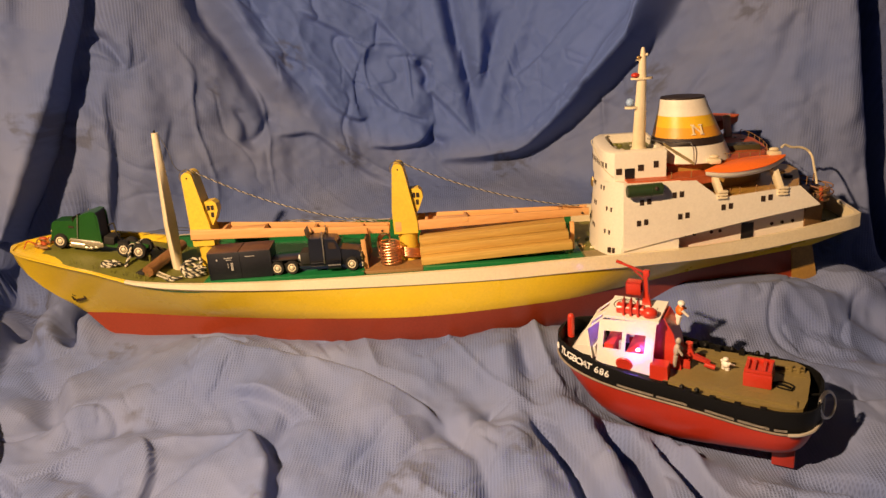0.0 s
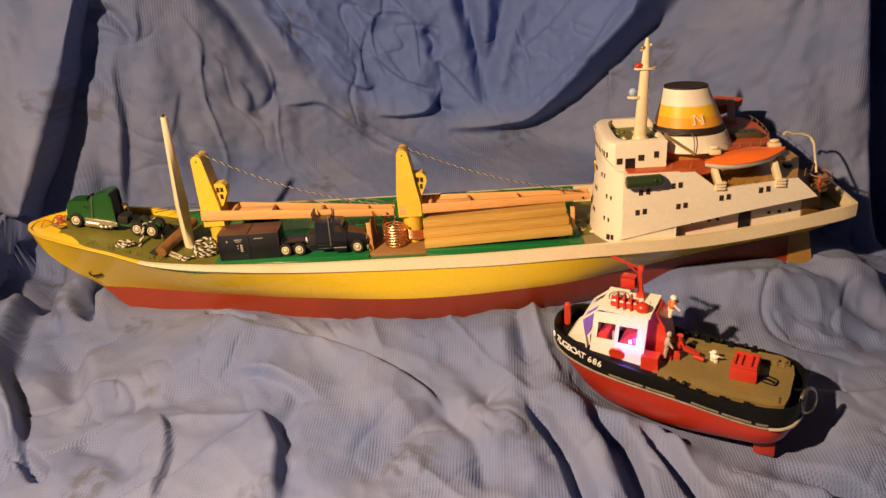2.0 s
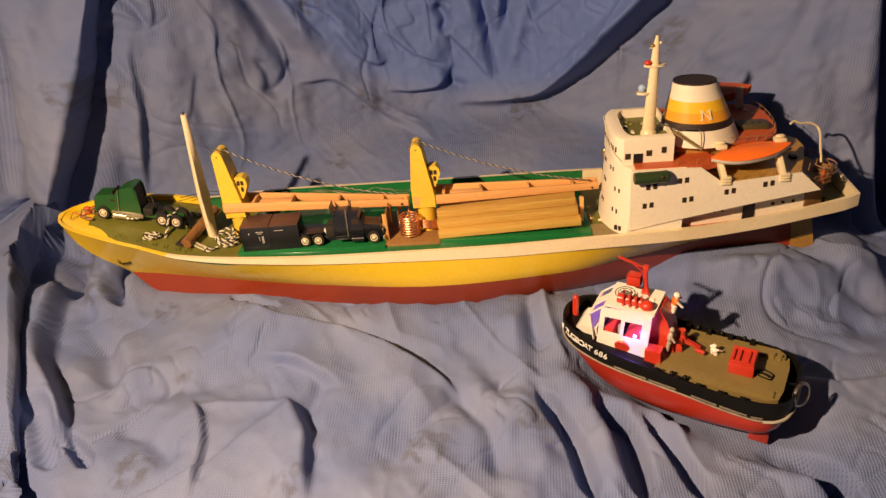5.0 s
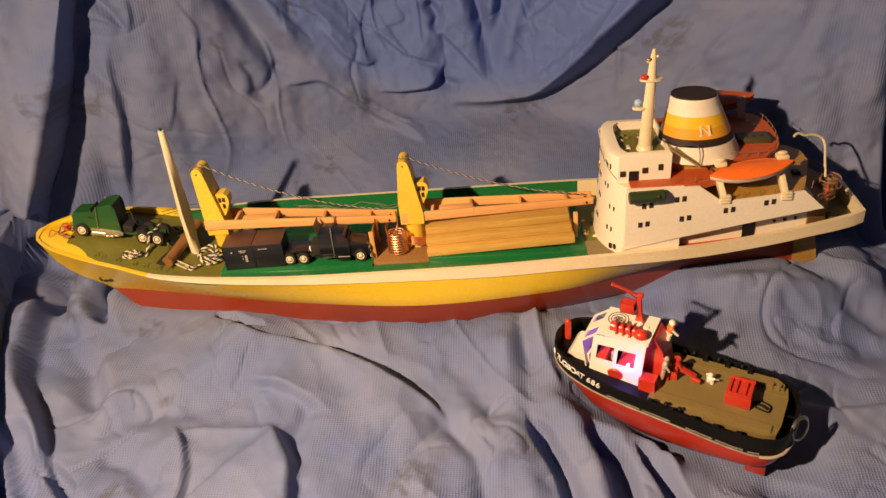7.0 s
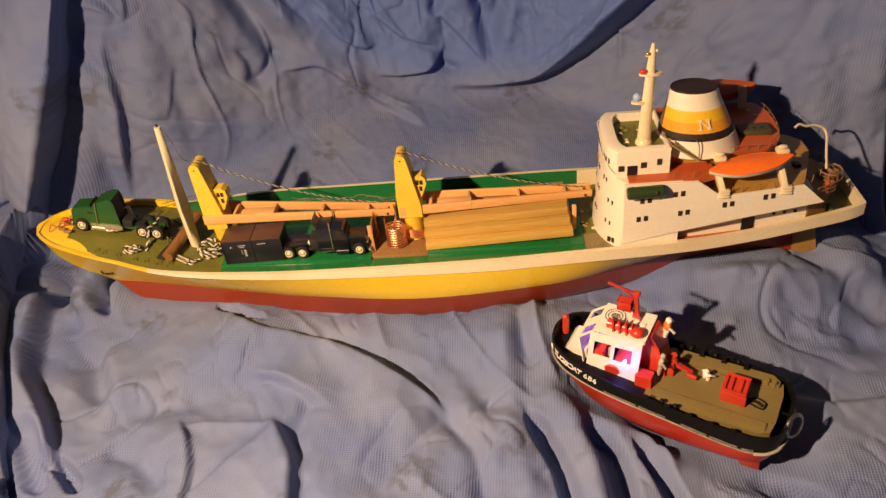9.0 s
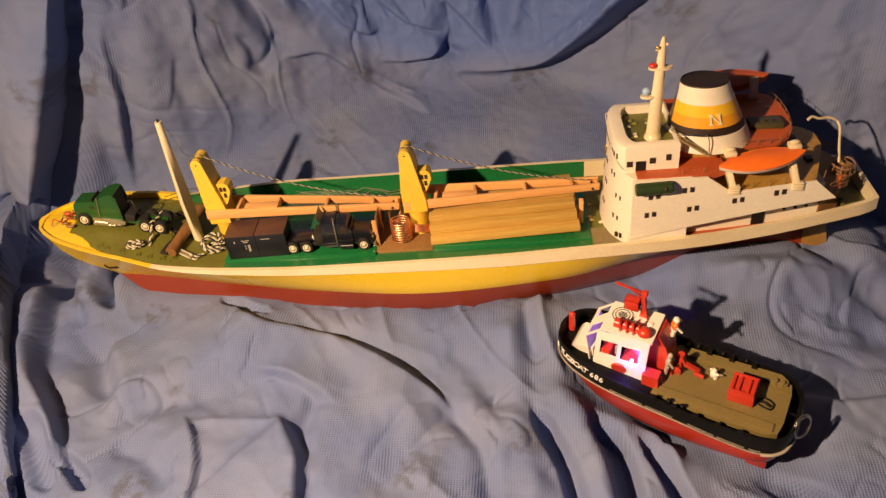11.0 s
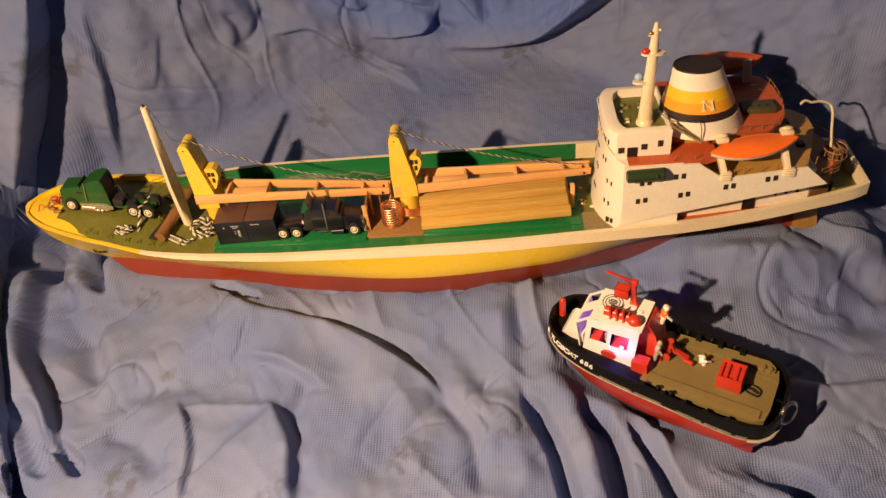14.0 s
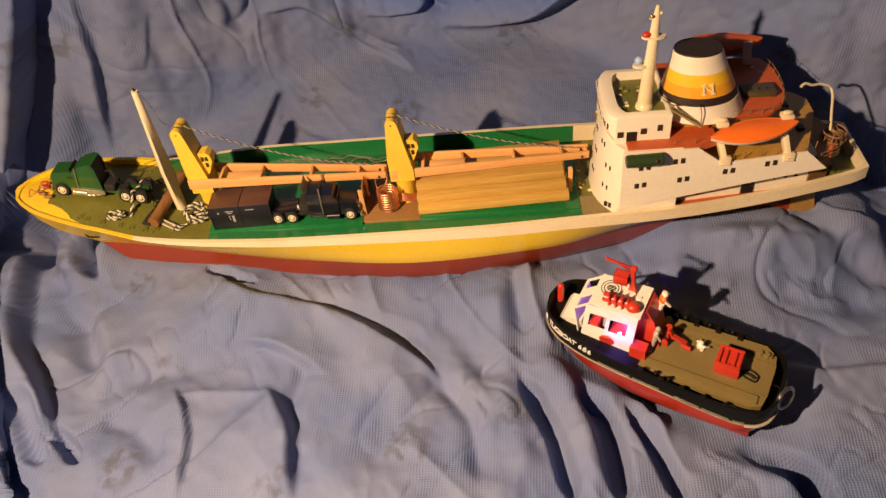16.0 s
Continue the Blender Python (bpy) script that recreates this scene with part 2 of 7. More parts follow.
def box(bm, x0, x1, y0, y1, z0, z1, bevel=0.0, m=None, seg=2):
    geo = bmesh.ops.create_cube(bm, size=1)
    vs = geo["verts"]
    bmesh.ops.transform(bm, matrix=Matrix.Translation(((x0 + x1) / 2, (y0 + y1) / 2, (z0 + z1) / 2)) @ Matrix.Diagonal((abs(x1 - x0), abs(y1 - y0), abs(z1 - z0), 1)), verts=vs)
    if bevel:
        es = list({e for v in vs for e in v.link_edges})
        r = bmesh.ops.bevel(bm, geom=es, offset=bevel, segments=seg, affect="EDGES", profile=0.5)
        vs = list({v for f in r["faces"] for v in f.verts} | {v for v in vs if v.is_valid})
    if m is not None:
        bmesh.ops.transform(bm, matrix=m, verts=[v for v in vs if v.is_valid])
    return bm


def beam(bm, a, b, w, h, bevel=0.0, up=(0, 0, 1)):
    """A square bar from a to b, w wide and h high."""
    a, b = Vector(a), Vector(b)
    d = b - a
    x = d.normalized()
    y = Vector(up).cross(x).normalized()
    z = x.cross(y)
    m = Matrix((x, y, z)).transposed().to_4x4()
    m.translation = (a + b) / 2
    return box(bm, -d.length / 2, d.length / 2, -w / 2, w / 2, -h / 2, h / 2, bevel, m)


def rod(bm, a, b, r, r2=None, seg=12):
    a, b = Vector(a), Vector(b)
    d = b - a
    m = d.to_track_quat("Z", "Y").to_matrix().to_4x4()
    m.translation = (a + b) / 2
    bmesh.ops.create_cone(bm, cap_ends=True, segments=seg, radius1=r, radius2=r if r2 is None else r2, depth=d.length, matrix=m)
    return bm


def ball(bm, c, r, sx=1, sy=1, sz=1, seg=12):
    bmesh.ops.create_uvsphere(bm, u_segments=seg, v_segments=max(6, seg // 2 + 2), radius=r, matrix=Matrix.Translation(c) @ Matrix.Diagonal((sx, sy, sz, 1)))
    return bm


def tube(bm, pts, r, seg=8, closed=False):
    """A round tube along a line of points."""
    pts = [Vector(p) for p in pts]
    rings = []
    n = len(pts)
    up = Vector((0, 0, 1))
    for i, p in enumerate(pts):
        a = pts[(i - 1) % n] if closed or i else p
        b = pts[(i + 1) % n] if closed or i < n - 1 else p
        t = (b - a).normalized()
        if abs(t.dot(up)) > 0.95:
            up = Vector((1, 0, 0)) if abs(t.x) < 0.9 else Vector((0, 1, 0))
        u = (up - t * up.dot(t)).normalized()
        up = u
        v = t.cross(u)
        rings.append([bm.verts.new(p + r * (math.cos(k * math.tau / seg) * u + math.sin(k * math.tau / seg) * v)) for k in range(seg)])
    for i in range(n if closed else n - 1):
        p, q = rings[i], rings[(i + 1) % n]
        for k in range(seg):
            bm.faces.new((p[k], p[(k + 1) % seg], q[(k + 1) % seg], q[k]))
    if not closed:
        bm.faces.new(rings[0][::-1])
        bm.faces.new(rings[-1])
    return bm


def loft(bm, rows, close_u=False, cap=False):
    """Faces between rows of points, all rows equally long."""
    vs = [[bm.verts.new(p) for p in r] for r in rows]
    for a, b in zip(vs, vs[1:]):
        n = len(a)
        for k in range(n if close_u else n - 1):
            q = (a[k], a[(k + 1) % n], b[(k + 1) % n], b[k])
            bm.faces.new(q)
    if cap:
        bm.faces.new(vs[0][::-1])
        bm.faces.new(vs[-1])
    return bm


def slab(bm, outline, z0, z1):
    """An upright prism from an outline of (x, y)."""
    lo = [bm.verts.new((x, y, z0(x) if callable(z0) else z0)) for x, y in outline]
    hi = [bm.verts.new((x, y, z1(x) if callable(z1) else z1)) for x, y in outline]
    n = len(outline)
    for k in range(n):
        bm.faces.new((lo[k], lo[(k + 1) % n], hi[(k + 1) % n], hi[k]))
    bm.faces.new(lo[::-1])
    bm.faces.new(hi)
    return bm


def plate(bm, outline, y0, y1):
    """A prism from an outline of (x, z), between y0 and y1."""
    a = [bm.verts.new((x, y0, z)) for x, z in outline]
    b = [bm.verts.new((x, y1, z)) for x, z in outline]
    n = len(outline)
    for k in range(n):
        bm.faces.new((a[k], a[(k + 1) % n], b[(k + 1) % n], b[k]))
    bm.faces.new(a[::-1])
    bm.faces.new(b)
    return bm


def lathe(bm, profile, c=(0, 0, 0), sx=1.0, sy=1.0, seg=40, shift=0.0):
    """Turned shape from (radius, z); shift leans it along x per metre of height."""
    rows = [[(c[0] + sx * r * math.cos(k * math.tau / seg) + shift * z, c[1] + sy * r * math.sin(k * math.tau / seg), c[2] + z) for k in range(seg)] for r, z in profile]
    return loft(bm, rows, close_u=True, cap=True)


def soften(bm, width, seg=2, angle=30):
    es = [e for e in bm.edges if len(e.link_faces) == 2 and e.calc_face_angle(0) > radians(angle)]
    bmesh.ops.bevel(bm, geom=es, offset=width, segments=seg, affect="EDGES", clamp_overlap=True)
    return bm


def spline(x, xs, ys):
    """A smooth curve through a few knots."""
    x, xs, ys = np.asarray(x, float), np.asarray(xs, float), np.asarray(ys, float)
    d = np.diff(ys) / np.diff(xs)
    m = np.concatenate([[d[0]], np.where(d[1:] * d[:-1] > 0, 2 * d[1:] * d[:-1] / (d[1:] + d[:-1] + 1e-12), 0), [d[-1]]])
    i = np.clip(np.searchsorted(xs, x) - 1, 0, len(xs) - 2)
    h = xs[i + 1] - xs[i]
    t = np.clip((x - xs[i]) / h, 0, 1)
    return (2 * t**3 - 3 * t**2 + 1) * ys[i] + (t**3 - 2 * t**2 + t) * h * m[i] + (3 * t**2 - 2 * t**3) * ys[i + 1] + (t**3 - t**2) * h * m[i + 1]


def spline_points(pts, n):
    pts = np.array(pts, float)
    s = np.concatenate([[0], np.cumsum(np.linalg.norm(np.diff(pts, axis=0), axis=1))])
    q = np.linspace(0, s[-1], n)
    return np.stack([spline(q, s, pts[:, k]) for k in range(pts.shape[1])], 1)


def text_mesh(words, size, depth=0.0004):
    cu = bpy.data.curves.new("lettering", "FONT")
    cu.body, cu.size, cu.extrude, cu.align_x, cu.align_y = words, size, depth, "CENTER", "CENTER"
    ob = bpy.data.objects.new("lettering", cu)
    scene.collection.objects.link(ob)
    me = bpy.data.meshes.new_from_object(ob.evaluated_get(bpy.context.evaluated_depsgraph_get()))
    bpy.data.objects.remove(ob)
    return me

# ---- the room that closes the place ----


def room():
    part("table", box(B(), -1.2, 1.2, 0.10, 1.45, 0.0, 0.045, 0.004), M_WALLPAINT)
    tagged(bpy.data.objects["table"], "plain table top under the cloth", "table", kind="structure")
    for lx in (-1.1, 1.1):
        for ly in (0.2, 1.35):
            tagged(part("table_leg", box(B(), lx - 0.03, lx + 0.03, ly - 0.03, ly + 0.03, -0.70, 0.0), M_WALLPAINT, bpy.data.objects["table"]))
    walls = (("floor", (-2.5, 2.5, -2.5, 1.5, -0.72, -0.70)), ("ceiling", (-2.5, 2.5, -2.5, 1.5, 1.75, 1.80)), ("wall_north", (-2.5, 2.5, 1.5, 1.6, -0.7, 1.75)), 
             ("wall_west", (-2.6, -2.5, -2.5, 1.5, -0.7, 1.75)), ("wall_east", (2.5, 2.6, -2.5, 1.5, -0.7, 1.75)))
    for name, b in walls:
        ob = part(name, box(B(), *b), M_WALLPAINT)
        tagged(ob, "plain dim painted room surface", "wall", kind="structure")
    # south wall with an unseen opening, added to hold the blue fill lamp
    x0, x1, z0, z1 = FILL_OPENING
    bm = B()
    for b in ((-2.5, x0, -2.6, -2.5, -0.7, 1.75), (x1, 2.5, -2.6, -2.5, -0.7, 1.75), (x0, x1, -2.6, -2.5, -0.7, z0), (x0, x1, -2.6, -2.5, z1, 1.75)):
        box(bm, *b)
    tagged(part("wall_south", bm, M_WALLPAINT), "plain dim painted room wall with an opening added for fill light", "wall", kind="structure")
    # frame added round the fill lamp's opening
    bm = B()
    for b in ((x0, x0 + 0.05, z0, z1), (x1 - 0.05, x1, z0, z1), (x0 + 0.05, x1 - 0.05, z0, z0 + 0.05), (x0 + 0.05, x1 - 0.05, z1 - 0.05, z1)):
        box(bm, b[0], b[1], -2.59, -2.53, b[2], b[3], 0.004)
    tagged(part("fill_opening_frame", bm, M_WALLPAINT), "plain painted frame added round the fill lamp", "window", kind="structure")


room()

# ---- cloth ----
FOOT_X = (-1.1, -0.8, -0.6, -0.46, -0.3, -0.1, 0.1, 0.3, 0.45, 0.6, 0.8, 1.1)
FOOT_Y = (0.82, 0.97, 1.04, 1.07, 1.17, 1.24, 1.25, 1.13, 0.985, 0.945, 0.90, 0.78)


def smooth01(v, a, b):
    t = np.clip((v - a) / (b - a), 0, 1)
    return t * t * (3 - 2 * t)


def foot(x):
    return spline(x, FOOT_X, FOOT_Y) + 0.03 * np.exp(-(((x + 0.66) / 0.03) ** 2))


def floor_height(x, y):
    """Height of the cloth where it lies: it climbs to the back, with a crest along the ship's side and a swelling under its stern."""
    a = spline(y, (0.2, 0.55, 0.65, 0.72, 0.77, 0.80, 0.835, 0.86, 0.93, 0.97, 1.05, 1.15, 1.25), (0.10, 0.118, 0.135, 0.143, 0.156, 0.164, 0.166, 0.160, 0.160, 0.195, 0.215, 0.25, 0.28))
    b = spline(y, (0.2, 0.55, 0.65, 0.74, 0.86, 0.93, 1.0, 1.05, 1.15, 1.25), (0.09, 0.112, 0.130, 0.150, 0.168, 0.17, 0.2, 0.22, 0.25, 0.28))
    c = spline(y, (0.2, 0.62, 0.73, 0.86, 1.0, 1.25), (0.10, 0.136, 0.150, 0.178, 0.215, 0.28))
    k = smooth01(x, 0.02, 0.16)
    z = a * (1 - k) + b * k
    k = 1 - smooth01(x, -0.52, -0.44)
    z = z * (1 - k) + c * k
    crest = np.interp(x, (-0.50, -0.40, -0.30, -0.24, -0.18, -0.05, 0.0, 0.04, 0.08, 0.13, 0.20, 0.26), (0.0, 0.010, 0.036, 0.024, 0.007, 0.004, 0.012, 0.024, 0.027, 0.024, 0.008, 0.0))
    z = z + crest * np.exp(-(((y - 0.802) / 0.030) ** 2))
    # the cloth clings to the ship's side and climbs at the bow
    side_y = np.interp(x, (-0.47, -0.40, -0.30, -0.20, -0.10, 0.0), (0.888, 0.876, 0.858, 0.842, 0.828, 0.826))
    cling = np.interp(x, (-0.54, -0.50, -0.474, -0.44, -0.40, -0.30, -0.24, -0.16, -0.05, 0.02), (0.0, 0.028, 0.042, 0.027, 0.023, 0.024, 0.012, 0.008, 0.003, 0.0))
    z = z + cling * np.exp(-(((y - side_y) / 0.034) ** 2))
    return z + 0.034 * smooth01(x, 0.18, 0.28) * (1 - smooth01(x, 0.46, 0.56)) * 1.25 * np.exp(-(((y - 0.875) / 0.05) ** 2))


def smooth_noise(x, y, cell, seed):
    """Smooth value noise on a grid of cells."""
    rng = np.random.RandomState(seed)
    g = rng.rand(96, 96) * 2 - 1
    u, v = x / cell + 37.3, y / cell + 11.7
    i, j = np.floor(u).astype(int), np.floor(v).astype(int)
    fu, fv = u - i, v - j
    fu, fv = fu * fu * fu * (fu * (6 * fu - 15) + 10), fv * fv * fv * (fv * (6 * fv - 15) + 10)
    at = lambda a, b: g[a % 96, b % 96]
    return (at(i, j) * (1 - fu) + at(i + 1, j) * fu) * (1 - fv) + (at(i, j + 1) * (1 - fu) + at(i + 1, j + 1) * fu) * fv


def facets(u, v, cell, seed):
    """Crumples: hollows that meet in sharp ridges."""
    rng = np.random.RandomState(seed)
    g = rng.rand(64, 64, 2)
    lift = rng.rand(64, 64) * 0.35
    a, b = u / cell + 21.3, v / cell + 17.9
    i, j = np.floor(a).astype(int), np.floor(b).astype(int)
    best = np.full(u.shape, 9.0)
    for di in (-1, 0, 1):
        for dj in (-1, 0, 1):
            p = g[(i + di) % 64, (j + dj) % 64]
            best = np.minimum(best, (i + di + p[..., 0] - a) ** 2 + (j + dj + p[..., 1] - b) ** 2 + lift[(i + di) % 64, (j + dj) % 64])
    return best - 0.35


def near_line(U, V, pts):
    """Signed distance to a line (positive to its right) and how far along it the nearest place lies."""
    best = np.full(U.shape, 1e9)
    side = np.zeros(U.shape)
    along = np.zeros(U.shape)
    total = len(pts) - 1
    for k, (a, b) in enumerate(zip(pts, pts[1:])):
        d = b - a
        L = max(1e-6, float(np.hypot(*d)))
        t = np.clip(((U - a[0]) * d[0] + (V - a[1]) * d[1]) / L**2, 0, 1)
        px, py = U - a[0] - t * d[0], V - a[1] - t * d[1]
        r = np.hypot(px, py)
        m = r < best
        best = np.where(m, r, best)
        side = np.where(m, np.sign(px * d[1] - py * d[0]), side)
        along = np.where(m, (k + t) / total, along)
    return best * side, along


def fold(D, U, V, pts, height, width, kind="ridge", ends=0.22):
    """Adds one fold along a line: a rounded ridge, a sharp crease, a slot with steep sides (a negative height cuts in) or a tuck that drops to its right. Heights may run along the line."""
    pts = spline_points(pts, 30) if len(pts) > 2 else spline_points(pts, 8)
    reach = 4.5 * width
    lo, hi = pts.min(0) - reach, pts.max(0) + reach
    i0, i1 = np.searchsorted(U[:, 0], (lo[0], hi[0]))
    j0, j1 = np.searchsorted(V[0], (lo[1], hi[1]))
    D, U, V = D[i0:i1, j0:j1], U[i0:i1, j0:j1], V[i0:i1, j0:j1]
    sd, along = near_line(U, V, pts)
    d = np.abs(sd)
    fade = smooth01(along, 0, ends) * smooth01(1 - along, 0, ends)
    fade = np.where((along <= 0) | (along >= 1), 0, fade)
    h = fade * (np.interp(along, np.linspace(0, 1, len(height)), height) if isinstance(height, tuple) else height)
    if kind == "ridge":
        D += h * np.exp(-((d / width) ** 2))
    elif kind == "crease":
        D += h * np.exp(-(np.sqrt(d * d + 0.0016**2) - 0.0016) / width)
    elif kind == "slot":
        D += h * np.exp(-((d / (width * (0.35 + 0.65 * fade))) ** 4))
    else:
        step = 1 / (1 + np.exp(np.clip(sd / max(0.0013, width * 0.045), -40, 40)))
        D += h * np.where(sd < 0, step * np.exp(np.minimum(0, sd) / (width * 2.0)), step * np.exp(-((d / width) ** 2)))


def cloth_base(xs, ss):
    """The cloth without its folds: lying on the table to the foot line, then hanging."""
    X, S = np.meshgrid(xs, ss, indexing="ij")
    F = foot(X)
    ZF = floor_height(X, np.minimum(F, 1.25))
    up = np.maximum(0, S - F)
    Y = np.minimum(S, F) + 0.10 * up
    Z = np.where(S < F, floor_height(X, S), ZF + up)
    # the left drape hangs a little in front of the rest
    Y = Y - 0.035 * (1 - smooth01(X, -0.58, -0.52)) * smooth01(S - F, -0.25, 0.0)
    # hollow under the tug
    du, dv = (X - 0.098) * 0.879 - (Y - 0.757) * 0.477, (X - 0.098) * 0.477 + (Y - 0.757) * 0.879
    hollow = smooth01(du, -0.01, 0.07) * (1 - smooth01(du, 0.26, 0.31)) * (1 - smooth01(dv, 0.026, 0.058)) * smooth01(dv + 0.016 * smooth01(du, 0.18, 0.22), -0.060, -0.034) * (S <= F)
    Z = Z * (1 - hollow) + np.minimum(Z, 0.108) * hollow
    # the cloth is pushed up beside the tug's bow
    Z = Z + 0.026 * smooth01(du, -0.01, 0.03) * (1 - smooth01(du, 0.090, 0.145)) * np.exp(-(((dv + 0.046) / 0.017) ** 2))
    # round the corner between floor and wall
    for _ in range(5):
        for A in (Y, Z):
            pad = np.pad(A, ((0, 0), (6, 6)), mode="edge")
            A[:] = sum(pad[:, k:k + A.shape[1]] for k in range(13)) / 13
    return X, S, F, Y, Z, hollow


def cloth():
    xs = np.concatenate([np.linspace(-1.15, -0.70, 90, endpoint=False), np.linspace(-0.70, 0.70, 700, endpoint=False), np.linspace(0.70, 1.15, 90)])
    ss = np.linspace(0.15, 1.86, 700)
    X, S, F, Y, Z, hollow = cloth_base(xs, ss)
    D = np.zeros_like(X)
    # distance up the wall in the same measure as depth on the floor
    V = S.copy()
    T = "tuck"
    # the left drape ends in a free edge that lies over the rest, down to the table and out over it
    EDGE = [(-0.46, 1.66), (-0.475, 1.50), (-0.488, 1.42), (-0.510, 1.345), (-0.536, 1.27), (-0.562, 1.19), (-0.598, 1.09), (-0.627, 1.0), (-0.632, 0.95), (-0.612, 0.87), (-0.572, 0.77), (-0.549, 0.715), (-0.53, 0.66), (-0.50, 0.58)][::-1]
    lap = np.zeros_like(X)
    fold(lap, X, V, EDGE, (0.040, 0.055, 0.075, 0.085, 0.090, 0.085, 0.065, 0.045, 0.04), 0.036, T, 0.08)
    edge_d = near_line(X, V, spline_points(EDGE, 30))[0]
    calm_edge = 1 - 0.9 * np.exp(-((edge_d / 0.04) ** 2))
    # ridges and hollows in front of the bow
    fold(D, X, V, [(-0.57, 0.93), (-0.562, 0.86), (-0.552, 0.806), (-0.533, 0.75), (-0.508, 0.707), (-0.484, 0.668), (-0.460, 0.62)][::-1], (0.020, 0.042, 0.055, 0.055, 0.035), 0.030, T, 0.12)
    fold(D, X, V, [(-0.62, 1.05), (-0.585, 0.99), (-0.565, 0.93), (-0.55, 0.87)], -0.045, 0.026)
    fold(D, X, V, [(-0.478, 0.96), (-0.492, 0.912), (-0.498, 0.885), (-0.492, 0.865), (-0.474, 0.845)], -0.036, 0.010, "slot")
    fold(D, X, V, [(-0.515, 0.95), (-0.52, 0.89), (-0.505, 0.83), (-0.47, 0.79)], 0.016, 0.016)
    fold(D, X, V, [(-0.538, 0.869), (-0.506, 0.819), (-0.476, 0.773), (-0.456, 0.735), (-0.436, 0.705)], -0.020, 0.018)
    fold(D, X, V, [(-0.465, 0.80), (-0.445, 0.755), (-0.42, 0.72)], 0.008, 0.018)
    fold(D, X, V, [(-0.516, 0.69), (-0.494, 0.65), (-0.474, 0.60)], -0.020, 0.009, "slot")
    fold(D, X, V, [(-0.490, 0.65), (-0.462, 0.636), (-0.43, 0.605)], -0.022, 0.009, "slot")
    fold(D, X, V, [(-0.52, 0.62), (-0.49, 0.59), (-0.46, 0.55)], -0.02, 0.012)
    fold(D, X, V, [(-0.47, 0.70), (-0.406, 0.734), (-0.36, 0.753), (-0.312, 0.763), (-0.24, 0.771)], 0.011, 0.026)
    fold(D, X, V, [(-0.44, 0.69), (-0.38, 0.712), (-0.30, 0.722)], -0.009, 0.016)
    # the flat raised patch, its sides and the hollows round it
    fold(D, X, V, [(-0.236, 0.694), (-0.218, 0.676), (-0.204, 0.657), (-0.19, 0.63), (-0.182, 0.55)][::-1], (0.02, 0.026, 0.026, 0.014), 0.045, T)
    fold(D, X, V, [(-0.35, 0.685), (-0.274, 0.684), (-0.205, 0.676)], 0.006, 0.007, "crease")
    fold(D, X, V, [(-0.345, 0.70), (-0.318, 0.66), (-0.308, 0.624), (-0.306, 0.56)][::-1], 0.014, 0.026, T)
    fold(D, X, V, [(-0.275, 0.752), (-0.216, 0.733), (-0.186, 0.715), (-0.150, 0.695)], (0.004, 0.024, 0.016, 0.004), 0.018, T)
    fold(D, X, V, [(-0.184, 0.725), (-0.192, 0.692), (-0.198, 0.668), (-0.186, 0.625)], -0.010, 0.012)
    fold(D, X, V, [(-0.43, 0.66), (-0.38, 0.645), (-0.33, 0.60)], -0.010, 0.014)
    # the long tuck that runs from the bow towards the tug, and the gap beside the hull
    fold(D, X, V, [(-0.336, 0.865), (-0.300, 0.840), (-0.255, 0.818)], -0.030, 0.008, "slot")
    fold(D, X, V, [(-0.310, 0.828), (-0.270, 0.804), (-0.21, 0.795), (-0.168, 0.788), (-0.124, 0.767), (-0.088, 0.744), (-0.052, 0.719), (-0.015, 0.685)][::-1], (0.010, 0.024, 0.026, 0.020, 0.016, 0.012), 0.032, T, 0.12)
    fold(D, X, V, [(-0.20, 0.80), (-0.12, 0.778), (-0.06, 0.735)], -0.006, 0.008)
    fold(D, X, V, [(-0.042, 0.705), (-0.012, 0.672), (0.008, 0.636), (0.016, 0.56)], -0.013, 0.011)
    fold(D, X, V, [(-0.02, 0.72), (0.012, 0.67), (0.03, 0.60)], 0.009, 0.018)
    fold(D, X, V, [(-0.10, 0.70), (-0.09, 0.65), (-0.10, 0.58)], -0.007, 0.018)
    fold(D, X, V, [(-0.14, 0.745), (-0.09, 0.70), (-0.06, 0.65)], 0.007, 0.022)
    fold(D, X, V, [(-0.04, 0.775), (0.0, 0.74), (0.03, 0.68)], -0.006, 0.014)
    # folds pulled out from under the tug
    fold(D, X, V, [(0.082, 0.845), (0.082, 0.80), (0.092, 0.752), (0.106, 0.715)], 0.012, 0.009, "crease")
    fold(D, X, V, [(0.064, 0.83), (0.066, 0.78), (0.076, 0.74)], -0.010, 0.010)
    fold(D, X, V, [(0.045, 0.80), (0.045, 0.75), (0.062, 0.70)], 0.010, 0.014)
    fold(D, X, V, [(0.062, 0.70), (0.080, 0.658), (0.098, 0.618), (0.112, 0.54)], -0.026, 0.010, "slot")
    fold(D, X, V, [(0.122, 0.690), (0.138, 0.668), (0.150, 0.638), (0.158, 0.600), (0.160, 0.54)], -0.034, 0.013, "slot")
    fold(D, X, V, [(0.176, 0.66), (0.197, 0.622), (0.210, 0.585), (0.222, 0.54)], -0.028, 0.010, "slot")
    fold(D, X, V, [(0.128, 0.738), (0.150, 0.712), (0.176, 0.675), (0.196, 0.642), (0.218, 0.60)], 0.018, 0.012, "crease")
    fold(D, X, V, [(0.10, 0.715), (0.118, 0.66), (0.132, 0.60), (0.136, 0.54)], 0.014, 0.014)
    fold(D, X, V, [(0.04, 0.70), (0.052, 0.64), (0.07, 0.57)], 0.010, 0.018)
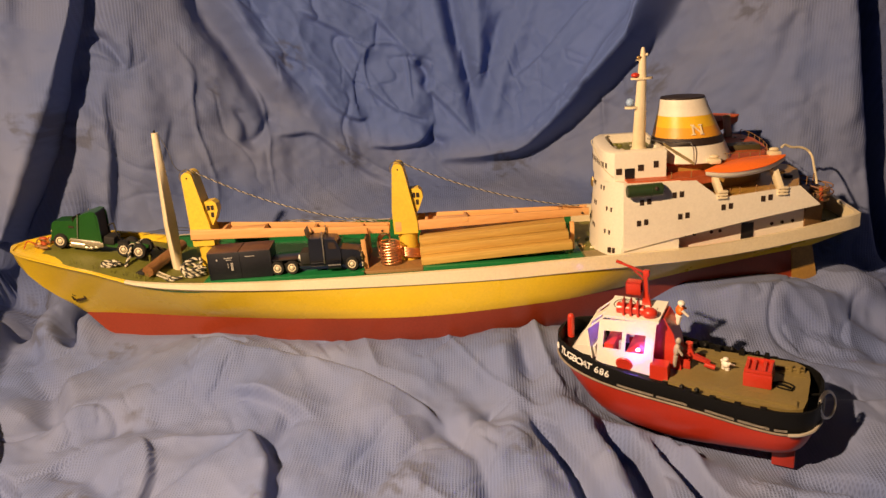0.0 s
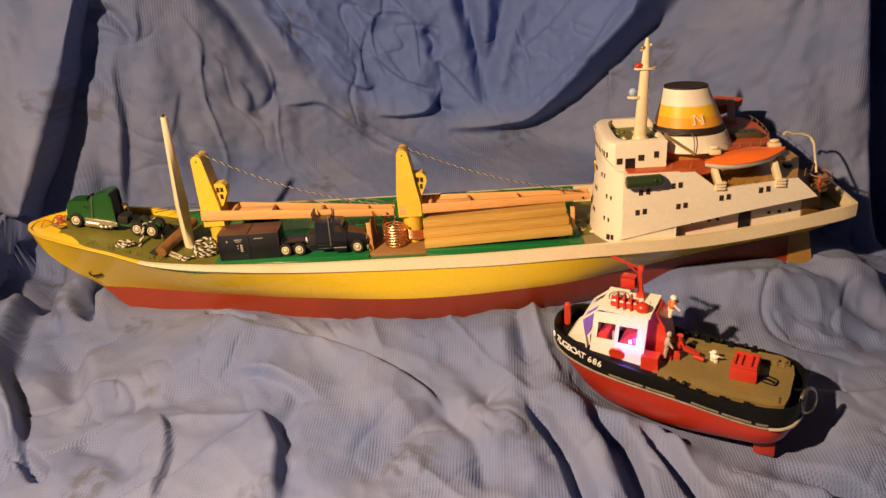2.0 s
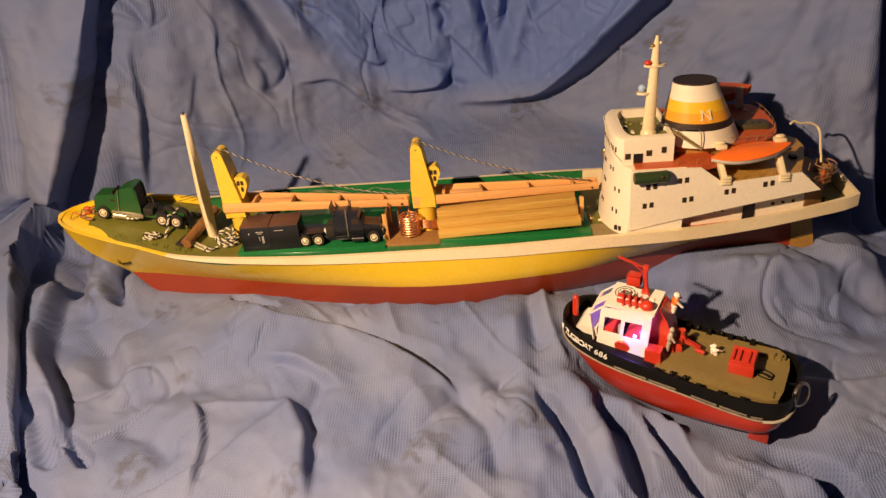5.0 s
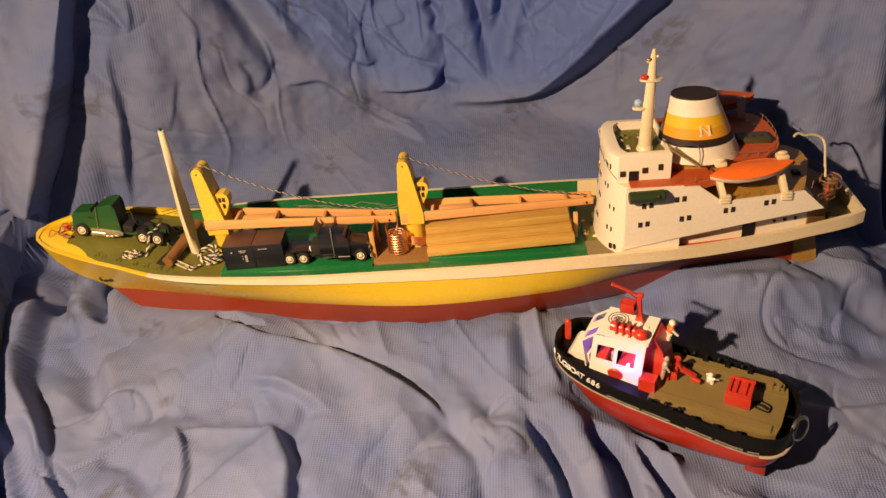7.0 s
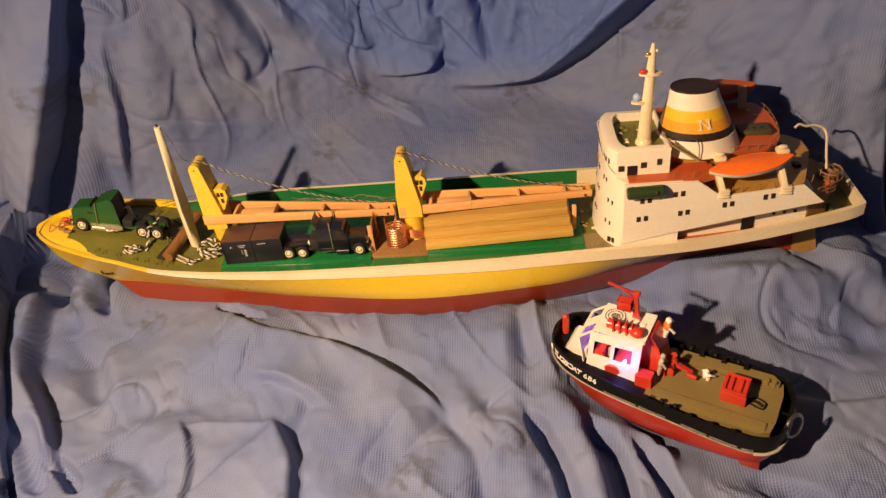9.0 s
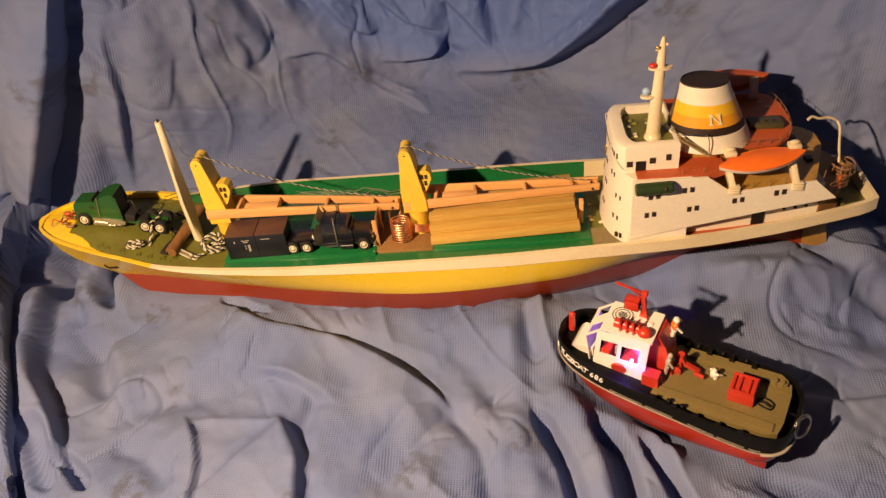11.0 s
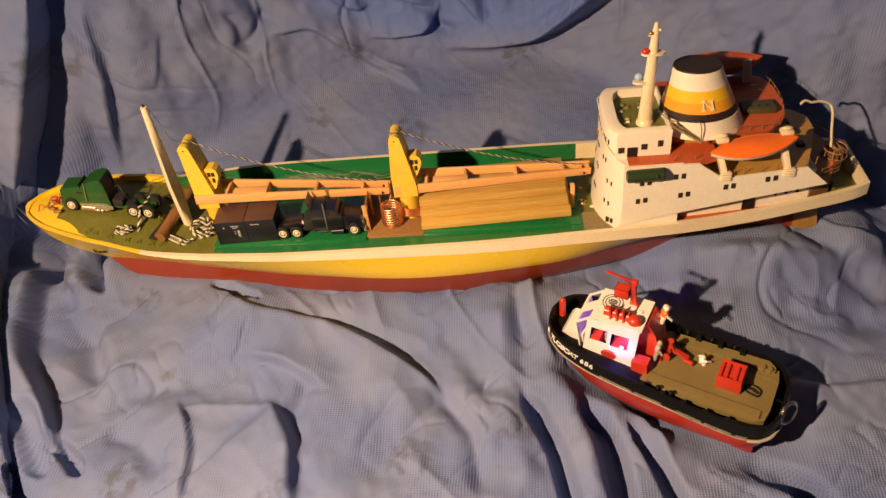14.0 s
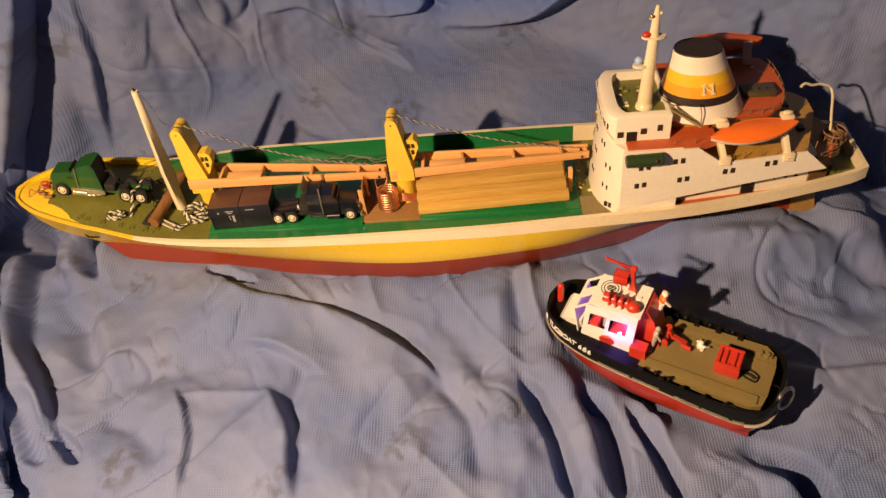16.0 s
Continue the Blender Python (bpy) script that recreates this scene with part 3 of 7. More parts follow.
    fold(D, X, V, [(0.280, 0.606), (0.300, 0.604), (0.318, 0.594), (0.334, 0.580), (0.350, 0.560), (0.365, 0.53)], -0.055, 0.015, "slot")
    fold(D, X, V, [(0.34, 0.700), (0.40, 0.684), (0.454, 0.686), (0.56, 0.68)][::-1], 0.012, 0.04, T)
    fold(D, X, V, [(0.24, 0.600), (0.285, 0.588), (0.315, 0.568), (0.335, 0.54)], 0.014, 0.016)
    # behind the tug and under the stern
    fold(D, X, V, [(0.28, 0.86), (0.36, 0.845), (0.44, 0.84), (0.52, 0.86)], 0.018, 0.024)
    fold(D, X, V, [(0.46, 0.94), (0.50, 0.86), (0.60, 0.80)], 0.010, 0.03)
    fold(D, X, V, [(0.36, 0.80), (0.42, 0.775), (0.50, 0.76)], -0.008, 0.02)
    fold(D, X, V, [(0.44, 0.84), (0.49, 0.80), (0.55, 0.79)], -0.010, 0.014)
    fold(D, X, V, [(0.24, 0.83), (0.29, 0.80), (0.34, 0.795)], 0.006, 0.014)
    fold(D, X, V, [(0.37, 0.835), (0.402, 0.805), (0.44, 0.79)], -0.006, 0.007)
    fold(D, X, V, [(0.39, 0.80), (0.42, 0.775), (0.46, 0.772)], 0.008, 0.008, "crease")
    fold(D, X, V, [(0.43, 0.90), (0.47, 0.865), (0.52, 0.85)], 0.010, 0.010, "crease")
    fold(D, X, V, [(0.40, 0.885), (0.45, 0.845), (0.50, 0.82)], -0.008, 0.010)
    # the hanging back: one wide swag, its lower rim standing well off the cloth behind it
    RIM = [(-0.04, 1.268), (0.012, 1.266), (0.036, 1.264), (0.082, 1.270), (0.14, 1.285), (0.208, 1.308), (0.262, 1.337), (0.304, 1.366), (0.345, 1.415), (0.375, 1.48), (0.40, 1.58)]
    fold(D, X, V, RIM, (0.012, 0.040, 0.070, 0.092, 0.11, 0.12, 0.12), 0.052, T, 0.10)
    fold(D, X, V, [(0.02, 1.300), (0.10, 1.305), (0.20, 1.34), (0.28, 1.40), (0.33, 1.50)], -0.014, 0.022)
    fold(D, X, V, [(-0.37, 1.55), (-0.345, 1.46), (-0.316, 1.41), (-0.292, 1.36), (-0.276, 1.315), (-0.268, 1.27)], (-0.02, -0.034, -0.034, -0.02), 0.020)
    fold(D, X, V, [(-0.35, 1.55), (-0.305, 1.455), (-0.272, 1.39), (-0.242, 1.34)], 0.020, 0.018)
    fold(D, X, V, [(-0.285, 1.30), (-0.274, 1.292), (-0.224, 1.304), (-0.192, 1.285), (-0.144, 1.25), (-0.06, 1.184)], 0.016, 0.024, T, 0.15)
    fold(D, X, V, [(-0.20, 1.30), (-0.142, 1.270), (-0.078, 1.220)], 0.007, 0.007, "crease")
    fold(D, X, V, [(-0.276, 1.33), (-0.290, 1.298), (-0.318, 1.262)], -0.016, 0.008)
    fold(D, X, V, [(-0.33, 1.33), (-0.315, 1.29), (-0.325, 1.26)], -0.010, 0.008)
    fold(D, X, V, [(-0.145, 1.288), (-0.128, 1.293), (-0.092, 1.294), (-0.056, 1.300), (-0.034, 1.320), (-0.024, 1.345)], (0.012, 0.022, 0.028, 0.028, 0.016), 0.022, T)
    fold(D, X, V, [(-0.038, 1.335), (-0.032, 1.308), (-0.002, 1.292)], -0.014, 0.009)
    fold(D, X, V, [(-0.220, 1.395), (-0.205, 1.375), (-0.188, 1.352), (-0.150, 1.336), (-0.128, 1.346)], 0.018, 0.020, T)
    fold(D, X, V, [(-0.235, 1.495), (-0.20, 1.482), (-0.165, 1.470), (-0.148, 1.449), (-0.136, 1.420)], 0.018, 0.022, T)
    fold(D, X, V, [(-0.050, 1.435), (-0.034, 1.405), (-0.042, 1.382)], -0.020, 0.008)
    fold(D, X, V, [(0.0, 1.60), (0.012, 1.52), (0.022, 1.453), (0.038, 1.383), (0.044, 1.30)], -0.024, 0.012)
    fold(D, X, V, [(-0.025, 1.60), (-0.012, 1.50), (0.004, 1.43), (0.020, 1.37)], 0.018, 0.016)
    fold(D, X, V, [(0.10, 1.52), (0.080, 1.465), (0.060, 1.389), (0.046, 1.30)], -0.016, 0.012)
    fold(D, X, V, [(0.055, 1.56), (0.052, 1.46), (0.050, 1.38)], 0.016, 0.014)
    fold(D, X, V, [(-0.045, 1.395), (0.0, 1.352), (0.042, 1.300)], 0.014, 0.016, T)
    fold(D, X, V, [(0.16, 1.53), (0.12, 1.46), (0.088, 1.404), (0.060, 1.32)], 0.010, 0.016)
    fold(D, X, V, [(0.27, 1.47), (0.21, 1.445), (0.172, 1.422), (0.09, 1.392)], 0.016, 0.026, T)
    fold(D, X, V, [(-0.285, 1.425), (-0.224, 1.41), (-0.195, 1.380)], 0.012, 0.016, T)
    fold(D, X, V, [(-0.13, 1.52), (-0.088, 1.474), (-0.040, 1.415)], 0.016, 0.02, T)
    fold(D, X, V, [(-0.145, 1.400), (-0.09, 1.356), (-0.03, 1.333)], 0.014, 0.022, T)
    fold(D, X, V, [(0.25, 1.352), (0.186, 1.328), (0.114, 1.306), (0.050, 1.292)][::-1], 0.010, 0.010, "crease")
    # upright pleats between the free edge and the swag
    fold(D, X, V, [(-0.470, 1.345), (-0.486, 1.275), (-0.484, 1.227), (-0.490, 1.176), (-0.510, 1.05)][::-1], (0.016, 0.026, 0.024, 0.010), 0.034, T, 0.35)
    fold(D, X, V, [(-0.505, 1.36), (-0.472, 1.350), (-0.455, 1.340), (-0.444, 1.362), (-0.442, 1.41)], 0.010, 0.012, T, 0.35)
    fold(D, X, V, [(-0.49, 1.345), (-0.505, 1.296), (-0.494, 1.262), (-0.466, 1.238)], -0.012, 0.010)
    fold(D, X, V, [(-0.48, 1.39), (-0.465, 1.362), (-0.452, 1.335)], -0.014, 0.008)
    fold(D, X, V, [(-0.405, 1.42), (-0.386, 1.385), (-0.374, 1.355), (-0.384, 1.317), (-0.404, 1.280)][::-1], 0.006, 0.014, T, 0.4)
    fold(D, X, V, [(-0.405, 1.30), (-0.420, 1.236), (-0.438, 1.190)][::-1], 0.007, 0.014, T, 0.4)
    fold(D, X, V, [(-0.432, 1.37), (-0.432, 1.294), (-0.450, 1.234), (-0.446, 1.15)], 0.010, 0.020)
    fold(D, X, V, [(-0.36, 1.44), (-0.355, 1.36), (-0.37, 1.28)], 0.010, 0.022)
    fold(D, X, V, [(-0.66, 1.50), (-0.655, 1.30), (-0.67, 1.10)], -0.02, 0.025)
    # right-hand drapes with a deep gap between them
    fold(D, X, V, [(0.530, 1.52), (0.534, 1.33), (0.542, 1.244), (0.550, 1.178), (0.560, 1.101), (0.568, 1.02), (0.59, 0.92)], -0.11, 0.017, "slot", 0.1)
    fold(D, X, V, [(0.500, 1.50), (0.505, 1.30), (0.515, 1.08)], 0.026, 0.022)
    fold(D, X, V, [(0.60, 1.50), (0.600, 1.25), (0.615, 1.08)], 0.045, 0.03)
    fold(D, X, V, [(0.455, 1.32), (0.436, 1.25), (0.418, 1.209), (0.385, 1.18)], -0.008, 0.012)
    fold(D, X, V, [(0.44, 1.40), (0.435, 1.22), (0.455, 1.08)], 0.010, 0.022)
    # loose waves: upright on the hanging sides, along the swag, slanting on the table; few sharp creases
    hang = smooth01(S - F, -0.02, 0.08)
    rim_d = -near_line(X, V, spline_points([(-0.60, 1.20), (-0.30, 1.24), *RIM], 40))[0]
    rise = np.maximum(0, S - F) + 0.27
    rho = np.hypot((X - 0.03) / 0.37, (rise - 0.68) / 0.39)
    inside = hang * (1 - smooth01(rho, 0.95, 1.05))
    beside = hang - inside
    wx, wv = X + 0.02 * smooth_noise(X, V, 0.06, 81), V + 0.02 * smooth_noise(X, V, 0.06, 82)
    D += inside * (0.012 * facets(wx * 0.8 + wv * 0.6, (wv * 0.8 - wx * 0.6) * 0.75, 0.085, 31) + 0.0050 * facets(wx * 0.6 - wv * 0.8, wv * 0.6 + wx * 0.8, 0.036, 32))
    D += beside * calm_edge * (0.0025 * facets(wx, wv * 0.6, 0.04, 35) + 0.007 * smooth_noise(X, V * 0.22, 0.034, 33) + 0.003 * smooth_noise(X, V * 0.5, 0.02, 34))
    flat = 1 - hang
    calm = (1 - 0.7 * smooth01(S, 0.98, 1.05) * flat) * calm_edge
    a, b = X * 0.80 + V * 0.60, V * 0.80 - X * 0.60
    c, d = X * 0.42 + V * 0.91, X * 0.91 - V * 0.42
    pleat = lambda v: 2 / math.pi * np.arcsin(0.985 * np.sin(v))
    D += flat * calm * (0.0030 * pleat(4.2 * smooth_noise(c, d * 0.20, 0.11, 41) + 16 * c) + 0.003 * smooth_noise(a, b * 0.5, 0.07, 43) + 0.006 * facets(wx * 0.8 + wv * 0.6, (wv * 0.8 - wx * 0.6) * 0.6, 0.075, 46) + 0.0030 * facets(wx, wv, 0.03, 47))

    # the ground falls away behind the tug, with tighter crumples
    dip = smooth01(X, 0.34, 0.46) * smooth01(V, 0.73, 0.78) * (1 - smooth01(V, 0.85, 0.92)) * flat
    D += dip * (-0.016 + 0.006 * facets(wx * 0.9 + wv * 0.4, wv * 0.9 - wx * 0.4, 0.034, 91))

    def creases(u, v, cell, seed, sharp):
        wu, wv = u + 0.4 * cell * smooth_noise(u, v, cell * 1.3, seed + 1), v + 0.4 * cell * smooth_noise(u, v, cell * 1.3, seed + 2)
        n = np.abs(smooth_noise(wu, wv, cell, seed))
        return np.maximum(0, 1 - n / sharp) ** 2 * smooth01(smooth_noise(u, v, cell * 2.2, seed + 3), 0.0, 0.4)

    D += flat * calm * (0.0035 * creases(a, b * 0.4, 0.08, 51, 0.26) - 0.0045 * creases(b, a * 0.5, 0.065, 55, 0.22) - 0.0028 * creases(b, a, 0.032, 59, 0.30))
    D += hang * calm_edge * (0.3 + 0.7 * smooth01(X, -0.46, -0.36)) * (1 - 0.75 * smooth01(X, 0.30, 0.40)) * (0.5 + 0.5 * smooth01(rise, 0.33, 0.40)) * (0.007 * creases(X, V * 0.7, 0.075, 61, 0.2) - 0.007 * creases(V, X * 0.7, 0.06, 65, 0.15) - 0.004 * creases(V + X, X * 0.7, 0.03, 67, 0.2))
    D += 0.0012 * smooth_noise(X, V, 0.011, 71) * (0.5 + 0.5 * hang)
    # keep it from poking into the hulls
    free = 1 - 0.9 * smooth01(S, 0.845, 0.865) * (1 - smooth01(S, 0.92, 0.95)) * smooth01(X, -0.47, -0.42) * (1 - smooth01(X, 0.36, 0.42))
    free *= 1 - 0.85 * hollow
    D *= free
    # the free edge overhangs the hollow behind it
    over = (0.012 * np.exp(-(((edge_d + 0.006) / 0.014) ** 2)) - 0.020 * np.exp(-(((edge_d - 0.012) / 0.014) ** 2)))
    # move along the surface normal
    P = np.stack([X + over, Y, Z], -1)
    n = np.cross(np.gradient(P, axis=0), np.gradient(P, axis=1))
    n /= np.linalg.norm(n, axis=-1, keepdims=True) + 1e-12
    P = P + n * D[..., None]
    P[..., 1] -= lap * hang
    P[..., 2] += lap * (1 - hang)
    nx, ns = X.shape
    idx = np.arange(nx * ns).reshape(nx, ns)
    q = np.stack([idx[:-1, :-1], idx[1:, :-1], idx[1:, 1:], idx[:-1, 1:]], -1).reshape(-1, 4)
    me = bpy.data.meshes.new("cloth")
    me.vertices.add(nx * ns)
    me.vertices.foreach_set("co", P.reshape(-1).astype(np.float32))
    me.loops.add(q.size)
    me.loops.foreach_set("vertex_index", q.reshape(-1).astype(np.int32))
    me.polygons.add(len(q))
    me.polygons.foreach_set("loop_start", np.arange(0, q.size, 4, dtype=np.int32))
    me.update()
    uv = me.uv_layers.new(name="cloth")
    U = np.stack([X, V], -1).reshape(-1, 2)[q.reshape(-1)]
    uv.data.foreach_set("uv", U.reshape(-1).astype(np.float32))
    smoothed = me.attributes.new("pressed", "FLOAT", "POINT")
    smoothed.data.foreach_set("value", (hang * smooth01(X, -0.44, -0.32) * (1 - smooth01(X, 0.38, 0.46))).reshape(-1).astype(np.float32))
    # mask of the swag, which takes the bluer base colour
    tint_attr = me.attributes.new("swag_tint", "FLOAT", "POINT")
    tint_attr.data.foreach_set("value", (hang * smooth01(X, -0.47, -0.36) * (1 - smooth01(rho, 0.90, 1.04)) * smooth01(rim_d, -0.004, 0.004)).reshape(-1).astype(np.float32))
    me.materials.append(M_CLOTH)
    me.shade_smooth()
    me.validate()
    ob = new("cloth", me)
    tagged(ob, "crumpled blue waffle-weave cotton cloth draped over table and wall", "cloth", kind="structure")


cloth()

# ---- cargo ship model ----
CY = 0.888
SHEER_X = (-0.546, -0.50, -0.43, -0.37, -0.29, -0.15, 0.0, 0.13, 0.27, 0.34, 0.41, 0.466)
SHEER_Z = (0.303, 0.300, 0.286, 0.2695, 0.264, 0.2615, 0.262, 0.2645, 0.2665, 0.271, 0.279, 0.287)
BEAM_X = (-0.546, -0.54, -0.525, -0.50, -0.46, -0.43, -0.36, -0.29, -0.2, 0.0, 0.2, 0.34, 0.41, 0.45, 0.466)
BEAM_Y = (0.002, 0.016, 0.032, 0.048, 0.061, 0.066, 0.072, 0.076, 0.0785, 0.0775, 0.070, 0.058, 0.050, 0.044, 0.038)


def sheer(x):
    return float(spline(x, SHEER_X, SHEER_Z))


def half_beam(x, far=False):
    return float(spline(x, BEAM_X, BEAM_Y)) + (float(spline(x, (-0.56, -0.45, -0.2, 0.2, 0.40, 0.47), (0.0, 0.002, 0.015, 0.018, 0.008, 0.0))) if far else 0.0)


def heel(x):
    """How much higher the far rail stands than the near one."""
    return float(spline(x, (-0.56, -0.45, -0.25, 0.2, 0.40, 0.47), (0.0, 0.006, 0.019, 0.019, 0.012, 0.006)))


def stem_x(z):
    """The raked stem: how far forward the hull reaches at a height."""
    return float(np.interp(z, (0.165, 0.18, 0.211, 0.244, 0.27, 0.30), (-0.435, -0.445, -0.473, -0.503, -0.525, -0.546)))


def water_half(x):
    return float(spline(x, (-0.473, -0.44, -0.38, -0.30, -0.20, -0.05, 0.10, 0.2, 0.30, 0.38, 0.42), (0.001, 0.005, 0.016, 0.033, 0.052, 0.068, 0.060, 0.038, 0.012, 0.003, 0.002)))


def water_z(x):
    return float(spline(x, (-0.48, -0.3, -0.05, 0.1, 0.2, 0.3, 0.42), (0.211, 0.206, 0.2045, 0.209, 0.215, 0.222, 0.236)))


def strake_z(x):
    return sheer(x) - float(np.interp(x, (-0.50, -0.395, -0.38, -0.345, -0.25, -0.08, 0.05, 0.40, 0.466), (0.0015, 0.0015, 0.0025, 0.0050, 0.0085, 0.0130, 0.0150, 0.0145, 0.016)))


ship = thing("cargo_ship_model", pose(0, 0, 0), "handmade yellow and red cargo ship model with white superstructure", "ship model")


def hull():
    n = 90
    us = np.linspace(0, 1, n) ** 1.15
    rows_bottom, rows_side = [], []
    for side in (-1, 1):
        bottom, sides = [], []
        for u in us:
            row = []
            # above water: from the waterline to the strake
            for k in range(7):
                f = k / 6
                z_at = lambda x: water_z(x) * (1 - f) + strake_z(x) * f
                xb = stem_x(water_z(-0.47) * (1 - f) + strake_z(-0.54) * f)
                xe = 0.42 + (0.464 - 0.42) * f**0.7
                x = xb + (xe - xb) * u
                flare = (min(1.0, f / 0.72) if side > 0 else f) ** float(np.interp(x, (-0.45, -0.30, -0.12, 0.08, 0.25, 0.40), (1.0, 0.88, 0.68, 0.65, 1.0, 1.4)))
                bw = water_half(x)
                y = bw + (max(half_beam(x, side > 0) - 0.001, 0) - bw) * flare
                if u == 0:
                    y = 0.0015
                row.append((x, CY + side * y, z_at(x) + (heel(x) * f if side > 0 else 0)))
            sides.append(row)
            row = []
            for k in range(6):
                f = k / 5
                zk = 0.166 - 0.010 * math.sin(math.pi * min(1, u / 0.8)) + 0.02 * smooth01(np.array(us[0] + u), 0.8, 1.0)
                xb = stem_x(0.166 + (0.211 - 0.166) * f)
                x = xb + (0.42 - xb) * u
                z = float(zk) + (water_z(x) - float(zk)) * f
                bw = water_half(x)
                y = bw * ((0.72 if x < 0 else max(0.15, 0.72 - 2.2 * x)) * (1 - f**0.6) + f**0.6)
                row.append((x, CY + side * y, z))
            row.insert(0, (row[0][0], CY, row[0][2] - 0.001))
            bottom.append(row)
        rows_bottom.append(bottom)
        rows_side.append(sides)
    bm = B()
    for s in rows_side:
        loft(bm, s)
    loft(bm, [rows_side[0][-1], rows_side[1][-1]])
    bmesh.ops.remove_doubles(bm, verts=bm.verts[:], dist=0.0004)
    part("hull_side", bm, M_YELLOW, ship, "glossy yellow painted hull side")
    bm = B()
    for s in rows_bottom:
        loft(bm, s)
    bmesh.ops.remove_doubles(bm, verts=bm.verts[:], dist=0.0004)
    part("hull_bottom", bm, M_RED, ship, "red oxide painted underwater hull")
    # bulwark: a thin wall round the deck, white aft of the forecastle
    xs = np.linspace(-0.546, 0.466, 120)

    low = lambda x: deck_z(x) - 0.002

    def ring(off, z):
        """Round the deck edge, seen from above, set in by off."""
        left, right = [], []
        for x in xs:
            b = max(half_beam(x) - off, 0.0008)
            xx = min(max(x, -0.546 + off * 1.5), 0.466 - off)
            b2 = max(half_beam(x, True) - off, 0.0008)
            left.append((xx, CY - b, z(x)))
            right.append((xx, CY + b2, z(x) + heel(x) * (0.3 if z is low else 1)))
        return left + right[::-1]

    def wall_part(name, a, b, mat_, label, x0, x1):
        bm = B()
        ra, rb = a, b
        n2 = len(ra)
        va = [bm.verts.new(p) for p in ra]
        vb = [bm.verts.new(p) for p in rb]
        for k in range(n2):
            j = (k + 1) % n2
            if x0 <= ra[k][0] <= x1 and x0 <= ra[j][0] <= x1:
                bm.faces.new((va[k], va[j], vb[j], vb[k]))
        bmesh.ops.delete(bm, geom=[v for v in bm.verts if not v.link_faces], context="VERTS")
        return part(name, bm, mat_, ship, label)

    out_lo, out_hi = ring(-0.0012, strake_z), ring(-0.0012, sheer)
    lip = ring(0.0, lambda x: strake_z(x) - 0.0012)
    in_hi, in_lo = ring(0.0042, sheer), ring(0.0045, low)
    cut = -0.388
    for (x0, x1, m, lab) in ((-0.6, cut + 0.004, M_YELLOW, "yellow bow bulwark"), (cut - 0.004, 0.6, M_CREAM, "cream white painted bulwark strake")):
        wall_part("bulwark", out_lo, out_hi, m, lab, x0, x1)
        wall_part("bulwark_cap", out_hi, in_hi, m, lab.replace("bulwark", "bulwark cap"), x0, x1)
        wall_part("bulwark_lip", lip, out_lo, m, "", x0, x1)
    wall_part("bulwark_lining", in_hi, in_lo, M_YELLOW, "yellow inner bulwark face", -0.6, cut + 0.004)
    wall_part("bulwark_lining", in_hi, in_lo, M_GREEN, "green inner bulwark face", cut - 0.004, 0.155)
    wall_part("bulwark_lining", in_hi, in_lo, M_CREAM, "cream inner bulwark face", 0.148, 0.6)

    def deck(name, x0, x1, m, label, z=None, inset=0.004):
        z = z or deck_z
        bm = B()
        xx = np.linspace(x0, x1, max(6, int((x1 - x0) / 0.01)))
        rows = []
        for x in xx:
            more = 0.0 if inset == 0.004 else inset * float(smooth01(np.array(-x), 0.425, 0.495))
            b = max(half_beam(x) - 0.004 - more, 0.001)
            b2 = half_beam(x, True) - 0.004 - more
            rows.append([(x, CY + (b if f < 0 else b2) * f, z(x) + fore_camber(x) * (1 - f * f) + (0.3 * heel(x) * f if f > 0 else 0)) for f in np.linspace(-1, 1, 13)])
        loft(bm, rows)
        return part(name, bm, m, ship, label)

    deck("bow_plate", -0.542, -0.42, M_YELLOW, "yellow bow plate", lambda x: deck_z(x) - 0.0012)
    deck("foredeck", -0.496, -0.30, M_OLIVE, "olive green forecastle deck", None, 0.013)
    deck("main_deck", -0.302, 0.148, M_GREEN, "glossy green main deck")
    deck("after_deck", 0.146, 0.4625, M_OLIVE, "olive brown after deck")
    # forward bow plate inside the bulwark
    # rudder
    bm = B()
    plate(bm, [(0.404, 0.250), (0.427, 0.255), (0.441, 0.188), (0.411, 0.184)], CY - 0.004, CY + 0.004)
    soften(bm, 0.0012)
    part("rudder", bm, M_OCHRE, ship, "yellow ochre rudder blade")
    # anchor in its hawse
    for s in (-1, 1):
        bm = B()
        c = Vector((-0.470, CY + s * 0.0155, 0.240))
        rod(bm, c + Vector((-0.004, s * 0.006, 0.004)), c + Vector((0.006, s * 0.001, -0.005)), 0.0016)
        beam(bm, c + Vector((-0.004, s * 0.001, -0.007)), c + Vector((0.012, s * 0.006, -0.003)), 0.002, 0.003, 0.0005)
        beam(bm, c + Vector((-0.005, s * 0.002, -0.006)), c + Vector((-0.006, s * 0.004, 0.0)), 0.002, 0.002)
        beam(bm, c + Vector((0.011, s * 0.006, -0.003)), c + Vector((0.011, s * 0.008, 0.002)), 0.002, 0.002)
        part("anchor", bm, M_HOLE, ship, "dark brown anchor housed at the bow")


def deck_z(x):
    return float(spline(x, (-0.546, -0.50, -0.44, -0.385, -0.36, -0.30, 0.0, 0.15, 0.25, 0.40, 0.47), (0.3015, 0.2980, 0.2860, 0.2705, 0.2615, 0.2545, 0.252, 0.2555, 0.2575, 0.2665, 0.272)))


def fore_camber(x):
    return float(spline(x, (-0.546, -0.50, -0.40, -0.365, -0.34, 0.5), (0.001, 0.0035, 0.0070, 0.0050, 0.0015, 0.0012)))


hull()


